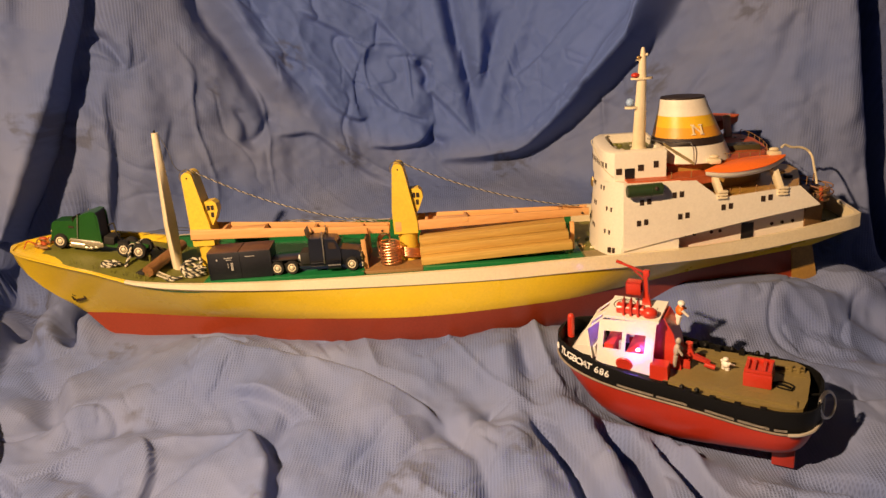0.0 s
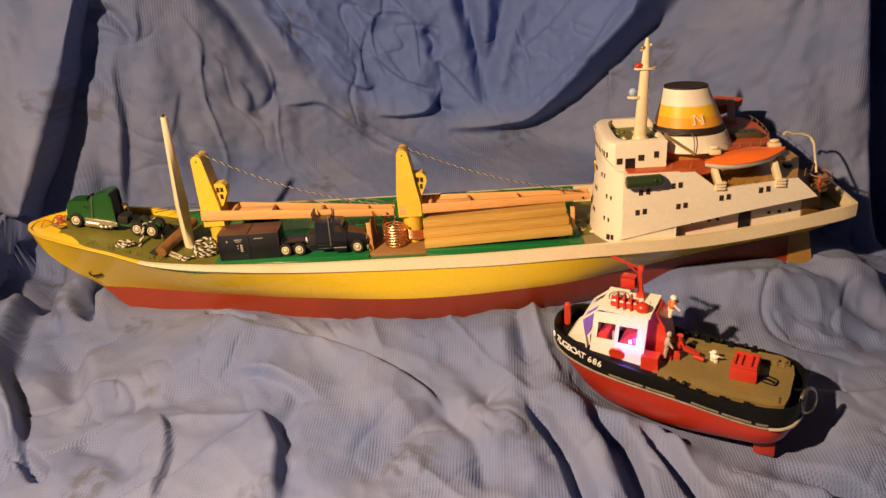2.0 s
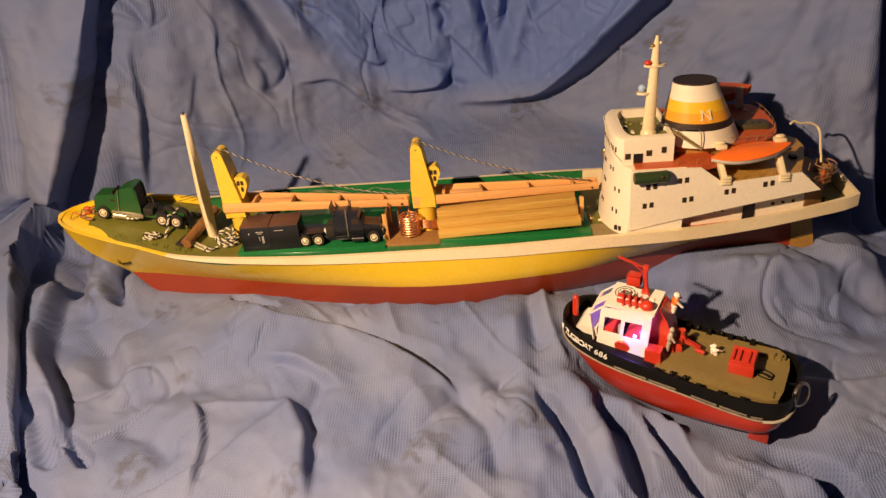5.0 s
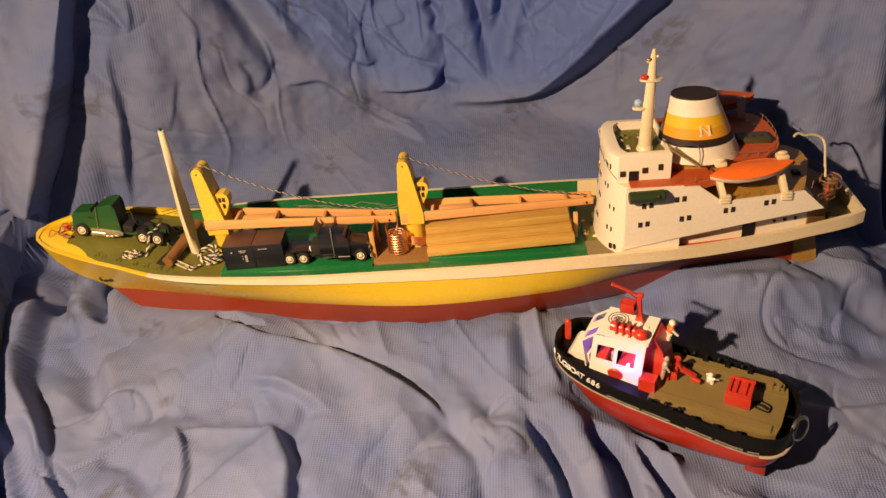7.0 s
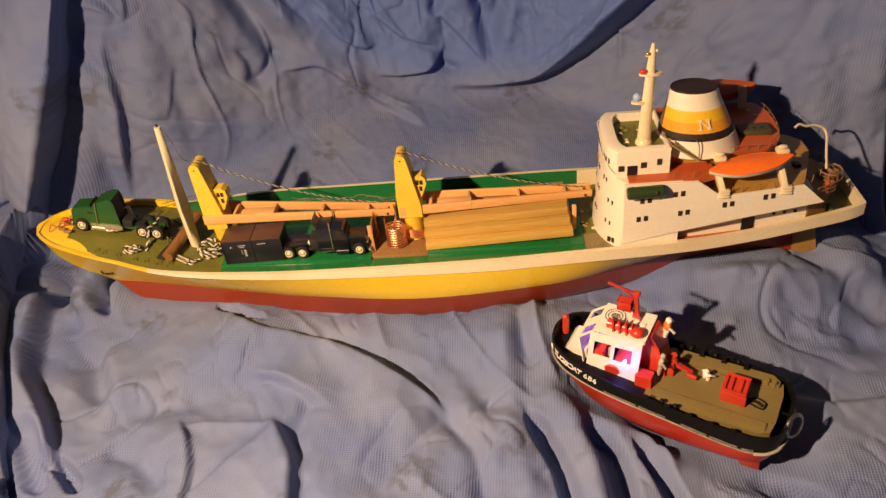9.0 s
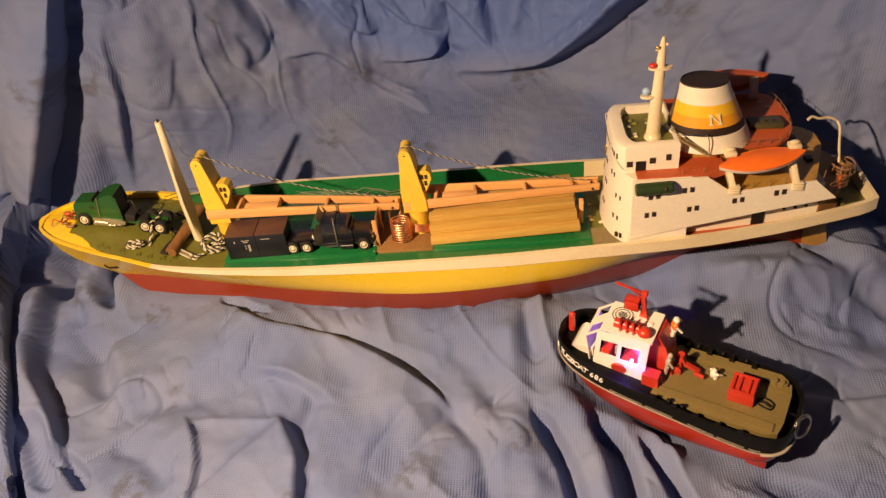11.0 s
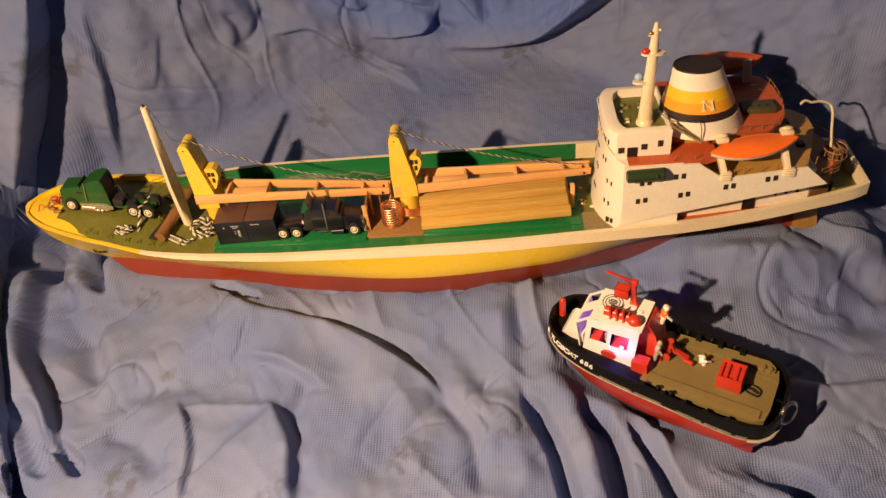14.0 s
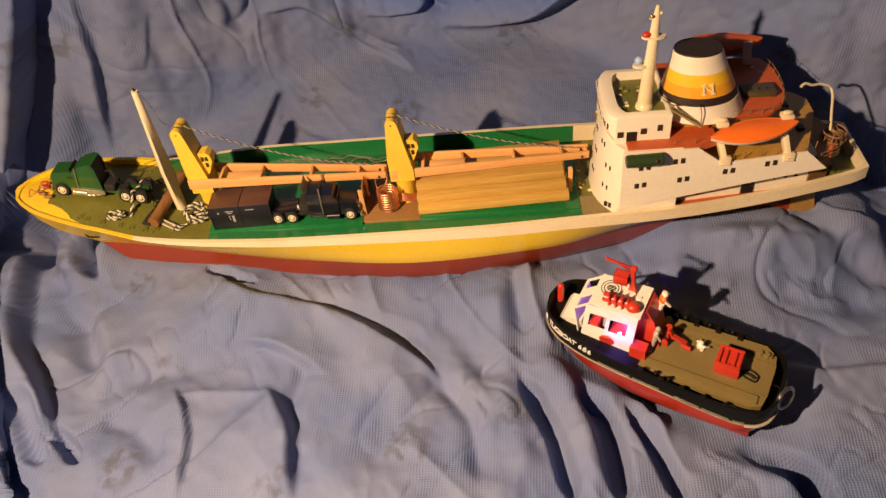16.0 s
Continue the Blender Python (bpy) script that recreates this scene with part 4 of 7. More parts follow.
def hatches():
    bm = B()
    box(bm, -0.302, -0.112, 0.838, 0.938, 0.250, 0.2575, 0.0012)
    part("hatch_platform", bm, M_GREEN, ship, "green hatch cover")
    bm = B()
    box(bm, -0.112, -0.043, 0.842, 0.934, 0.250, 0.2565, 0.0006)
    part("hatch_board", bm, M_BROWN, ship, "brown hardboard between the hatches")
    bm = B()
    box(bm, -0.043, 0.146, 0.842, 0.936, 0.250, 0.2575, 0.0012)
    part("hatch_platform", bm, M_GREEN, ship, "green hatch cover")
    bm = B()
    box(bm, -0.1135, -0.1110, 0.872, 0.926, 0.2575, 0.286, 0.0005)
    part("bulkhead_board", bm, M_LOG, ship, "dark brown upright board")
    bm = beam(B(), (-0.1105, 0.853, 0.257), (-0.1125, 0.858, 0.291), 0.005, 0.0035, 0.0004)
    part("upright_post", bm, M_JIB, ship, "pale orange wooden post")


hatches()


def crane(x, x0, x1, head, top, arm_tip, arm_root, zb):
    """A deck crane: round post, tapered housing with rounded head, cab, and a boom of two beams with cross pieces."""
    y = CY - 0.004
    post = part("crane_post", lathe(B(), [(0.0115, zb), (0.0112, zb + 0.025), (0.0125, zb + 0.038)], (x, y, 0), seg=28), M_CRANE, ship, "yellow round crane post")
    bm = B()
    zt, zm = top, zb + 0.036
    out = [(x0, zm), (x1, zm), (x1, zm + 0.014), (head + 0.0085, zt - 0.016)]
    r = 0.0066
    cx, cz = head, zt - r
    out += [(cx + r * math.cos(a), cz + r * math.sin(a)) for a in np.linspace(0.15, math.pi - 0.1, 9)]
    out += [(x0 - 0.0006, zm + 0.030)]
    plate(bm, out, y - 0.0135, y + 0.0135)
    soften(bm, 0.0012)
    housing = part("crane_housing", bm, M_CRANE, ship, "tapered yellow crane housing with rounded head")
    part("bolt", rod(B(), (cx, y - 0.0139, cz), (cx, y + 0.0139, cz), 0.0010, seg=12), M_HOLE, housing, smooth=False)
    # cab with window openings, beside the housing
    bm = B()
    cx0, cx1, cz0, cz1 = x1 - 0.0065, x1 + 0.0085, zm + 0.030, zm + 0.0535
    plate(bm, [(cx0, cz0 + 0.003), (cx0 + 0.003, cz0 - 0.006), (cx0 + 0.0070, cz0 - 0.006), (cx1 - 0.004, cz0 + 0.002), (cx1, cz0 + 0.012), (cx1 - 0.001, cz1 - 0.004), (cx1 - 0.005, cz1), (cx0, cz1 - 0.001)], y - 0.0075, y + 0.0075)
    soften(bm, 0.001)
    cab = part("crane_cab", bm, M_CRANE, ship, "yellow crane cab with small windows")
    for wx, wz, w, h in ((cx0 + 0.0042, cz1 - 0.0085, 0.0036, 0.006), (cx0 + 0.0090, cz1 - 0.0085, 0.0036, 0.0055), (cx0 + 0.0080, cz1 - 0.0170, 0.0034, 0.006)):
        for s in (-1, 1):
            part("cab_window", box(B(), wx - w / 2, wx + w / 2, y + s * 0.0077 - 0.0004, y + s * 0.0077 + 0.0004, wz - h / 2, wz + h / 2), M_HOLE, cab)
    # boom
    a, t = Vector(arm_root), Vector(arm_tip)
    for s in (-1, 1):
        bm = B()
        p = a + Vector((0, s * 0.0175, 0))
        q = t + Vector((0, s * 0.007, 0))
        beam(bm, p, q, 0.0032, 0.0125, 0.0005)
        for v in bm.verts:
            f = (v.co.x - a.x) / (t.x - a.x)
            v.co.z += (0.004 if v.co.z < (a.z + (t.z - a.z) * f) else -0.0005) * max(0, f) * 0.8
        part("boom_beam", bm, M_JIB, ship, "orange stained wooden boom beam")
    for f in (0.16, 0.36, 0.62, 0.86, 0.985):
        c = a + (t - a) * f
        w = 0.0175 * (1 - f) + 0.007 * f
        bm = B()
        beam(bm, c + Vector((0, -w, 0.001)), c + Vector((0, w, 0.001)), 0.0035, 0.0085, 0.0004)
        part("boom_crosspiece", bm, M_JIB, ship)
    bm = B()
    c = a + (t - a) * 0.22
    box(bm, c.x - 0.006, c.x + 0.036, c.y - 0.0145, c.y - 0.0005, c.z + 0.0, c.z + 0.0055, 0.0004)
    part("boom_filler", bm, M_JIB, ship)
    bm = B()
    e = a + (t - a) * 0.965
    rod(bm, e + Vector((0, -0.0105, 0)), e + Vector((0, 0.0105, 0)), 0.0014)
    part("sheave_pin", bm, M_HOLE, ship)
    return Vector((cx, y, zt))


head1 = crane(-0.3035, -0.3175, -0.2920, -0.3120, 0.382, (-0.082, 0.887, 0.294), (-0.318, 0.886, 0.3075), 0.256)
head2 = crane(-0.0600, -0.0755, -0.0470, -0.0655, 0.3755, (0.160, 0.897, 0.2975), (-0.074, 0.889, 0.300), 0.255)


def twisted_line(name, pts, r, m1, m2, parent, label, turns=900, n=120):
    """A cord of two strands laid round one another."""
    p = spline_points(pts, n)
    s = np.concatenate([[0], np.cumsum(np.linalg.norm(np.diff(p, axis=0), axis=1))])
    obs = []
    for k, m in enumerate((m1, m2)):
        q = []
        for i in range(n):
            d = Vector(p[min(i + 1, n - 1)] - p[max(i - 1, 0)]).normalized()
            u = d.orthogonal().normalized()
            v = d.cross(u)
            a = s[i] * turns + k * math.pi
            ref = Vector((0, 0, 1)) if abs(d.z) < 0.9 else Vector((1, 0, 0))
            u = (ref - d * ref.dot(d)).normalized()
            v = d.cross(u)
            q.append(Vector(p[i]) + r * 0.55 * (math.cos(a) * u + math.sin(a) * v))
        bm = tube(B(), q, r * 0.62, 6)
        obs.append(part(name, bm, m, parent, label if k == 0 else ""))
    return obs


def sag(a, b, drop, n=14):
    a, b = np.array(a), np.array(b)
    f = np.linspace(0, 1, n)[:, None]
    p = a + (b - a) * f
    p[:, 2] -= drop * 4 * (f * (1 - f))[:, 0]
    return p


twisted_line("boom_cord", sag(head1 + Vector((0, 0, 0.001)), (-0.098, 0.893, 0.302), 0.012), 0.00085, M_TGREY, M_ROPE2, ship, "thin dark and pale twisted cord", 650, 240)
twisted_line("boom_cord", sag(head2 + Vector((0, 0, 0.001)), (0.150, 0.897, 0.304), 0.010), 0.00085, M_TGREY, M_ROPE2, ship, "thin dark and pale twisted cord", 650, 240)


def fore_mast():
    bm = B()
    a, b = Vector((-0.3465, 0.885, deck_z(-0.346))), Vector((-0.3445, 0.883, 0.429))
    rod(bm, a, a + (b - a) * 0.35, 0.0062, 0.0078, 20)
    rod(bm, a + (b - a) * 0.35, b, 0.0078, 0.0038, 20)
    bmesh.ops.remove_doubles(bm, verts=bm.verts[:], dist=0.0002)
    part("fore_mast", bm, M_CREAM, ship, "tapered cream wooden mast")
    bm = B()
    rod(bm, b, b + Vector((0, 0, 0.003)), 0.0012)
    part("mast_pin", bm, M_BLACK, ship)
    bm = B()
    tube(bm, spline_points([b + Vector((0.003, 0, 0)), (-0.333, 0.883, 0.408), (-0.328, 0.883, 0.388), (-0.320, 0.883, 0.3815), head1 + Vector((-0.002, 0, 0.0015))], 30), 0.0005, 6)
    part("stay_wire", bm, M_STEEL, ship, "thin steel stay wire")


fore_mast()
# ---- superstructure of the ship ----


CYB = 0.8885


def front_outline(off=0.0, aft=0.40, half=0.0625, bow=0.022, x0=0.1875, n=21, cy=CY, sharp=2.6):
    """Plan of the house: bowed front, straight sides."""
    pts = []
    for k in np.linspace(-1, 1, n):
        # a flat nose with rounded corners
        t = math.copysign(1 - (1 - abs(k)) ** 1.6, k)
        pts.append((x0 + off * 0.6 - (bow - off * 0.4) * (1 - abs(t) ** sharp), cy + t * (half - off)))
    return pts + [(aft, cy + half - off), (aft, cy - half + off)]


def front_x(dy, half, bow, x0, sharp=2.6):
    return x0 - bow * (1 - min(1, abs(dy) / half) ** sharp)


def deckhouse():
    dz = deck_z
    # front wall with bowed plan, leaning back a little towards the top
    bm = B()
    rows = []
    for z, lean, half in ((0.252, -0.004, 0.0625), (0.30, 0.0, 0.0625), (0.345, 0.004, 0.0625)):
        o = front_outline(0, 0.25, half)
        rows.append([(x + (lean if x < 0.24 else 0), y, z) for x, y in o])
    loft(bm, rows, close_u=True, cap=True)
    soften(bm, 0.0012, angle=50)
    block = part("front_house", bm, M_WHITE, ship, "white deckhouse with a bowed front")
    # lower house, set in from the side panels
    bm = B()
    slab(bm, [(0.20, CY - 0.050), (0.402, CY - 0.042), (0.402, CY + 0.042), (0.20, CY + 0.050)], lambda x: dz(x) - 0.002, lambda x: 0.30 + 0.06 * (x - 0.19))
    part("lower_house", bm, M_WHITE, ship, "white lower deckhouse wall")
    for s in (-1, 1):
        # long side panel with cut-down after end
        bm = B()
        y = CY + s * 0.0635
        plate(bm, [(0.187, 0.2665), (0.24, 0.2775), (0.33, 0.2945), (0.406, 0.3075), (0.382, 0.3305), (0.294, 0.3225), (0.267, 0.344), (0.187, 0.3455)], y - 0.0012, y + 0.0012)
        side = part("side_panel", bm, M_WHITE, ship, "white side panel of the deckhouse")
        for wx, wz in ((0.204, 0.299), (0.212, 0.300), (0.250, 0.304), (0.258, 0.305), (0.298, 0.3115), (0.306, 0.3125), (0.3415, 0.3185), (0.3495, 0.3195), (0.207, 0.3230), (0.215, 0.3238), (0.243, 0.329), (0.251, 0.3297)):
            bm = box(B(), wx - 0.0024, wx + 0.0024, y + s * 0.0013 - 0.0003, y + s * 0.0013 + 0.0003, wz - 0.0033, wz + 0.0033)
            part("window", bm, M_HOLE, side)
        # doors and ports in the lower wall
        for x0, x1 in ((0.2315, 0.2440), (0.3265, 0.3405)):
            xm = (x0 + x1) / 2
            yy = CY + s * (0.050 - 0.008 * (xm - 0.2) / 0.2)
            part("door", box(B(), x0, x1, yy - 0.0012, yy + 0.0012, dz(xm), dz(xm) + 0.024), M_BLACK, ship, "black doorway")
        for px in (0.205, 0.262, 0.272, 0.292, 0.302, 0.362, 0.374, 0.386):
            yy = CY + s * (0.050 - 0.008 * (px - 0.2) / 0.2)
            bm = rod(B(), (px, yy - 0.001, dz(px) + 0.0185), (px, yy + 0.001, dz(px) + 0.0185), 0.0020, seg=12)
            part("porthole", bm, M_HOLE, ship)
        # red walkway beside the house
        bm = B()
        xx = np.linspace(0.20, 0.415, 16)
        loft(bm, [[(x, CY + s * 0.037, dz(x) + 0.0022), (x, CY + s * (half_beam(x) - 0.006), dz(x) + 0.0022)] for x in xx])
        part("walkway", bm, M_REDDECK, ship, "red brown walkway deck")
    # windows of the front: pairs in three storeys and a row for the bridge
    for z, ys, w, h in ((0.285, (-0.046, -0.039, -0.010, -0.003, 0.025, 0.032), 0.0032, 0.005), (0.312, (-0.046, -0.039, -0.010, -0.003, 0.025, 0.032), 0.0032, 0.005), (0.334, (-0.030, -0.023, 0.0, 0.007, 0.03), 0.0032, 0.005)):
        for wy in ys:
            x = front_x(wy, 0.0625, 0.022, 0.1875) + (z - 0.30) * 0.088
            part("front_window", box(B(), x - 0.0005, x + 0.004, CY + wy - w / 2, CY + wy + w / 2, z - h / 2, z + h / 2), M_HOLE, block)
    # bars where the name stands at the foot of the front
    for k in range(4):
        a = Vector((0.172 + 0.0045 * k, CY - 0.050 - 0.0032 * k, 0.2655))
        part("name_bar", beam(B(), a, a + Vector((0.0028, -0.0022, 0)), 0.0016, 0.006), M_HOLE, block)
    # boat deck in red, raised middle with an ochre wall and rounded after end
    bm = B()
    slab(bm, [(0.192, CY - 0.0615), (0.266, CY - 0.0615), (0.288, CY - 0.052), (0.288, CY + 0.052), (0.266, CY + 0.0615), (0.192, CY + 0.0615)], 0.338, 0.3468)
    part("boat_deck", bm, M_REDDECK, ship, "red brown boat deck")
    bm = B()
    slab(bm, [(0.262, CY - 0.0618), (0.30, CY - 0.0618), (0.382, CY - 0.0618), (0.401, CY - 0.018), (0.412, CY + 0.010), (0.413, CY + 0.038), (0.402, CY + 0.055), (0.385, CY + 0.066), (0.262, CY + 0.066)], lambda x: 0.305, lambda x: 0.3215 + 0.07 * (x - 0.27))
    part("boat_platform", bm, M_OCHRE, ship, "ochre varnished boat platform")
    ell = [(0.318 + 0.050 * math.cos(a), CY + 0.018 + 0.044 * math.sin(a)) for a in np.linspace(-math.pi / 2, math.pi / 2, 21)]
    bm = B()
    slab(bm, [(0.245, CY - 0.026)] + ell + [(0.245, CY + 0.062)], 0.32, 0.3560)
    part("funnel_house", bm, M_OCHRE, ship, "ochre rounded house below the funnel deck")
    bm = slab(B(), [(0.238, CY - 0.031), (0.345, CY - 0.029), (0.362, CY - 0.018), (0.373, CY + 0.003), (0.376, CY + 0.029), (0.374, CY + 0.055), (0.366, CY + 0.074), (0.352, CY + 0.080), (0.238, CY + 0.080)], 0.3545, 0.3580)
    for v in bm.verts:
        v.co.z += 0.12 * max(0.0, v.co.y - CY)
    soften(bm, 0.0008)
    part("funnel_deck", bm, M_REDDECK, ship, "red brown rounded funnel deck")
    # bridge with parapet
    HB, BOW, XB = 0.0465, 0.011, 0.1805
    o = front_outline(0.0, 0.2385, HB, BOW, XB, 25, CYB, 5.0)
    i = front_outline(0.0085, 0.2355, HB, BOW, XB + 0.006, 25, CYB, 5.0)
    mid = front_outline(0.0035, 0.2375, HB, BOW, XB, 25, CYB, 5.0)
    slope = lambda y: -0.0645 * (0.935 - y)
    bm = B()
    rows = [[(x, y, 0.3435) for x, y in o], [(x, y, 0.3795 + slope(y)) for x, y in o], [(x + 0.0007, CYB + (y - CYB) * 0.988, 0.3822 + slope(y)) for x, y in o], [(x, y, 0.3838 + slope(y)) for x, y in mid], [(x, y, 0.3836 + slope(y)) for x, y in i], [(x, y, 0.3705) for x, y in i]]
    loft(bm, rows, close_u=True)
    bridge = part("bridge", bm, M_WHITE, ship, "white bridge with rounded parapet")
    part("bridge_deck", slab(B(), i, 0.368, 0.3725), M_OLIVE, bridge, "green bridge top")
    for s in (-1, 1):
        y = CYB + s * HB
        for wx, w, wz, h in ((0.1855, 0.0066, 0.3555, 0.0070), (0.2100, 0.0066, 0.3585, 0.0070), (0.2270, 0.0056, 0.3615, 0.0075)):
            part("bridge_window", box(B(), wx - w / 2, wx + w / 2, y - 0.0005, y + 0.0005, wz - h / 2, wz + h / 2), M_HOLE, bridge)
        part("bridge_door", box(B(), 0.1920, 0.2030, y - 0.0006, y + 0.0006, 0.3440, 0.3585), M_BLACK, bridge, "open black bridge door")
    for wy in (-0.036, -0.030, -0.024, -0.015, -0.006, 0.004, 0.014, 0.024, 0.033):
        x = front_x(wy, HB, BOW, XB, 5.0)
        part("bridge_window", box(B(), x - 0.0003, x + 0.004, CYB + wy - 0.0022, CYB + wy + 0.0022, 0.3585, 0.3645), M_HOLE, bridge)
    # clutter on the bridge top
    rng = random.Random(4)
    for k in range(9):
        x, y = 0.189 + 0.03 * rng.random(), CY - 0.022 + 0.045 * rng.random()
        part("bridge_fitting", ball(B(), (x, y, 0.3735), 0.0014 + 0.0012 * rng.random(), 1.4, 1, 0.9, 8), rng.choice((M_CREAM, M_OLIVE, M_TGREY)), bridge)
    # rope round the bridge and stair down
    tb = spline_points([(0.1900, CY + 0.035, 0.3835), (0.1685, CY + 0.030, 0.3785), (0.1685, CY, 0.370), (0.1690, CY - 0.034, 0.360), (0.1780, CY - 0.0472, 0.350)], 24)
    part("bridge_line", tube(B(), tb, 0.0005, 5), M_ROPE, bridge)
    bm = B()
    a, b = Vector((0.2372, CY - 0.0395, 0.3815)), Vector((0.2703, CY - 0.0425, 0.3590))
    for off in (-0.0034, 0.0034):
        beam(bm, a + Vector((0, off, 0.3 * off)), b + Vector((0, off, 0.3 * off)), 0.0007, 0.0014)
    for k in range(13):
        c = a + (b - a) * (k + 0.5) / 13
        box(bm, c.x - 0.0008, c.x + 0.0008, c.y - 0.0034, c.y + 0.0034, c.z - 0.0004, c.z + 0.0002)
    part("ladder", bm, M_TREAD, ship, "thin tan ladder")
    bm = B()
    tube(bm, spline_points([(0.225, CY - 0.015, 0.385), (0.242, CY - 0.039, 0.3835), (0.266, CY - 0.0405, 0.3825), (0.270, CY - 0.0425, 0.372), (0.2705, CY - 0.043, 0.359)], 24), 0.0006, 6)
    part("funnel_wire", bm, M_STEEL, ship)


deckhouse()


def funnel():
    c = (0.274, CY, 0)
    sx, sy, lean = 1.0, 0.84, 0.0

    def r(z):
        return float(np.interp(z, (0.357, 0.376, 0.384, 0.419, 0.4245, 0.428), (0.0475, 0.0415, 0.0395, 0.0275, 0.0265, 0.0245)))

    def sh(z):
        return float(np.interp(z, (0.357, 0.428), (0.004, -0.0055)))

    def band(name, z0, z1, m, label, grow=0.0):
        rows = [[(c[0] + sh(z) + (r(z) + grow) * math.cos(a), CY + sy * (r(z) + grow) * math.sin(a), z) for a in np.linspace(0, math.tau, 48, endpoint=False)] for z in np.linspace(z0, z1, 6)]
        return part(name, loft(B(), rows, close_u=True, cap=True), m, body, label)

    body = part("funnel", loft(B(), [[(c[0] + sh(z) + (r(z) - 0.0006) * math.cos(a), CY + sy * (r(z) - 0.0006) * math.sin(a), z) for a in np.linspace(0, math.tau, 48, endpoint=False)] for z in (0.357, 0.376, 0.384, 0.419, 0.4245, 0.428)], close_u=True, cap=True), M_WHITE, ship, "tapered funnel banded in white, amber, orange and black")
    band("funnel_base", 0.3575, 0.3765, M_WHITE, "white funnel base", 0.001)
    band("black_band", 0.3765, 0.3850, M_SOOT, "black funnel band", 0.0003)
    band("orange_band", 0.3850, 0.3965, M_ORANGE2, "orange funnel band")
    band("amber_band", 0.3965, 0.4090, M_AMBER, "amber funnel band")
    band("white_band", 0.4090, 0.4275, M_WHITE, "white funnel band")
    band("funnel_rim", 0.4272, 0.4290, M_SOOT, "black funnel top", 0.0003)
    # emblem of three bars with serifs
    zc, a0 = 0.3945, -math.pi / 2 + 0.10

    def on(a, z):
        rr = r(z) + 0.0008
        return Vector((c[0] + sh(z) + rr * math.cos(a), CY + sy * rr * math.sin(a), z))

    bm = B()
    w, h = 0.13, 0.0050
    for p, q in (((-w, -h), (-w, h)), ((w, -h), (w, h)), ((-w, h), (w, -h))):
        beam(bm, on(a0 + p[0], zc + p[1]), on(a0 + q[0], zc + q[1]), 0.0014, 0.0022, up=(0, -1, 0.3))
    for sx_, sz in ((-w, -h), (-w, h), (w, -h), (w, h)):
        beam(bm, on(a0 + sx_ - 0.06, zc + sz), on(a0 + sx_ + 0.06, zc + sz), 0.0014, 0.0012, up=(0, -1, 0.3))
    part("emblem", bm, M_CREAM, body, "white funnel emblem")


funnel()


def bridge_mast():
    a, b = Vector((0.2135, 0.868, 0.375)), Vector((0.2175, 0.869, 0.488))
    bm = B()
    lathe(bm, [(0.0080, 0.372), (0.0074, 0.39), (0.0052, 0.455), (0.0036, 0.478), (0.0016, 0.488)], (0.2135, 0.868, 0), 1.0, 0.8, 18)
    for v in bm.verts:
        v.co.x += 0.004 * (v.co.z - 0.375) / 0.113
    m = part("bridge_mast", bm, M_CREAM, ship, "tapered cream mast with spreaders")
    part("mast_foot", lathe(B(), [(0.0095, 0.3720), (0.009, 0.376), (0.0068, 0.3785)], (0.2135, 0.868, 0), seg=20), M_CREAM, m)
    bm = B()
    slab(bm, [(0.2165 + 0.0125 * math.cos(t), 0.8685 + 0.0065 * math.sin(t)) for t in np.linspace(0, math.tau, 20, endpoint=False)], 0.4535, 0.4555)
    part("spreader", bm, M_CREAM, m)
    bm = B()
    slab(bm, [(0.206 + 0.0085 * math.cos(t), 0.8685 + 0.0055 * math.sin(t)) for t in np.linspace(0, math.tau, 20, endpoint=False)], 0.4215, 0.4240)
    part("radar_bracket", bm, M_CREAM, m)
    part("radar_ball", ball(B(), (0.2035, 0.8685, 0.4285), 0.0045, seg=16), M_BLUEDOT, m, "pale blue radar ball")
    part("mast_lamp", ball(B(), (0.2085, 0.866, 0.4585), 0.0036, 1.3, 1, 0.8), M_TRED, m, "red mast lamp")
    part("mast_lamp", ball(B(), (0.2125, 0.866, 0.4775), 0.0020, 1.5), M_GLASS, m, "yellow mast lamp")
    part("mast_bracket", beam(B(), (0.210, 0.868, 0.4745), (0.219, 0.868, 0.4748), 0.003, 0.0012), M_CREAM, m)
    part("mast_lamp", ball(B(), (0.2215, 0.867, 0.4800), 0.0016), M_CREAM, m)
    bm = B()
    beam(bm, (0.209, 0.868, 0.426), (0.2125, 0.868, 0.437), 0.0012, 0.0012)
    beam(bm, (0.2185, 0.868, 0.415), (0.2225, 0.868, 0.418), 0.001, 0.001)
    part("mast_bracket", bm, M_CREAM, m)


bridge_mast()


def boat_shape(length, beam_, depth, n=16):
    """Rows of a double-ended boat, gunwale at z 0."""
    rows = []
    for k in range(n + 1):
        t = -1 + 2 * k / n
        w = beam_ / 2 * max(0.02, (1 - abs(t) ** 2.3))
        d = depth * (1 - 0.55 * abs(t) ** 2.5)
        rise = 0.10 * depth * abs(t) ** 3
        rows.append([(length / 2 * t, w * math.cos(a), rise + d * (math.sin(a))) for a in np.linspace(-math.pi, 0, 9)])
    return rows


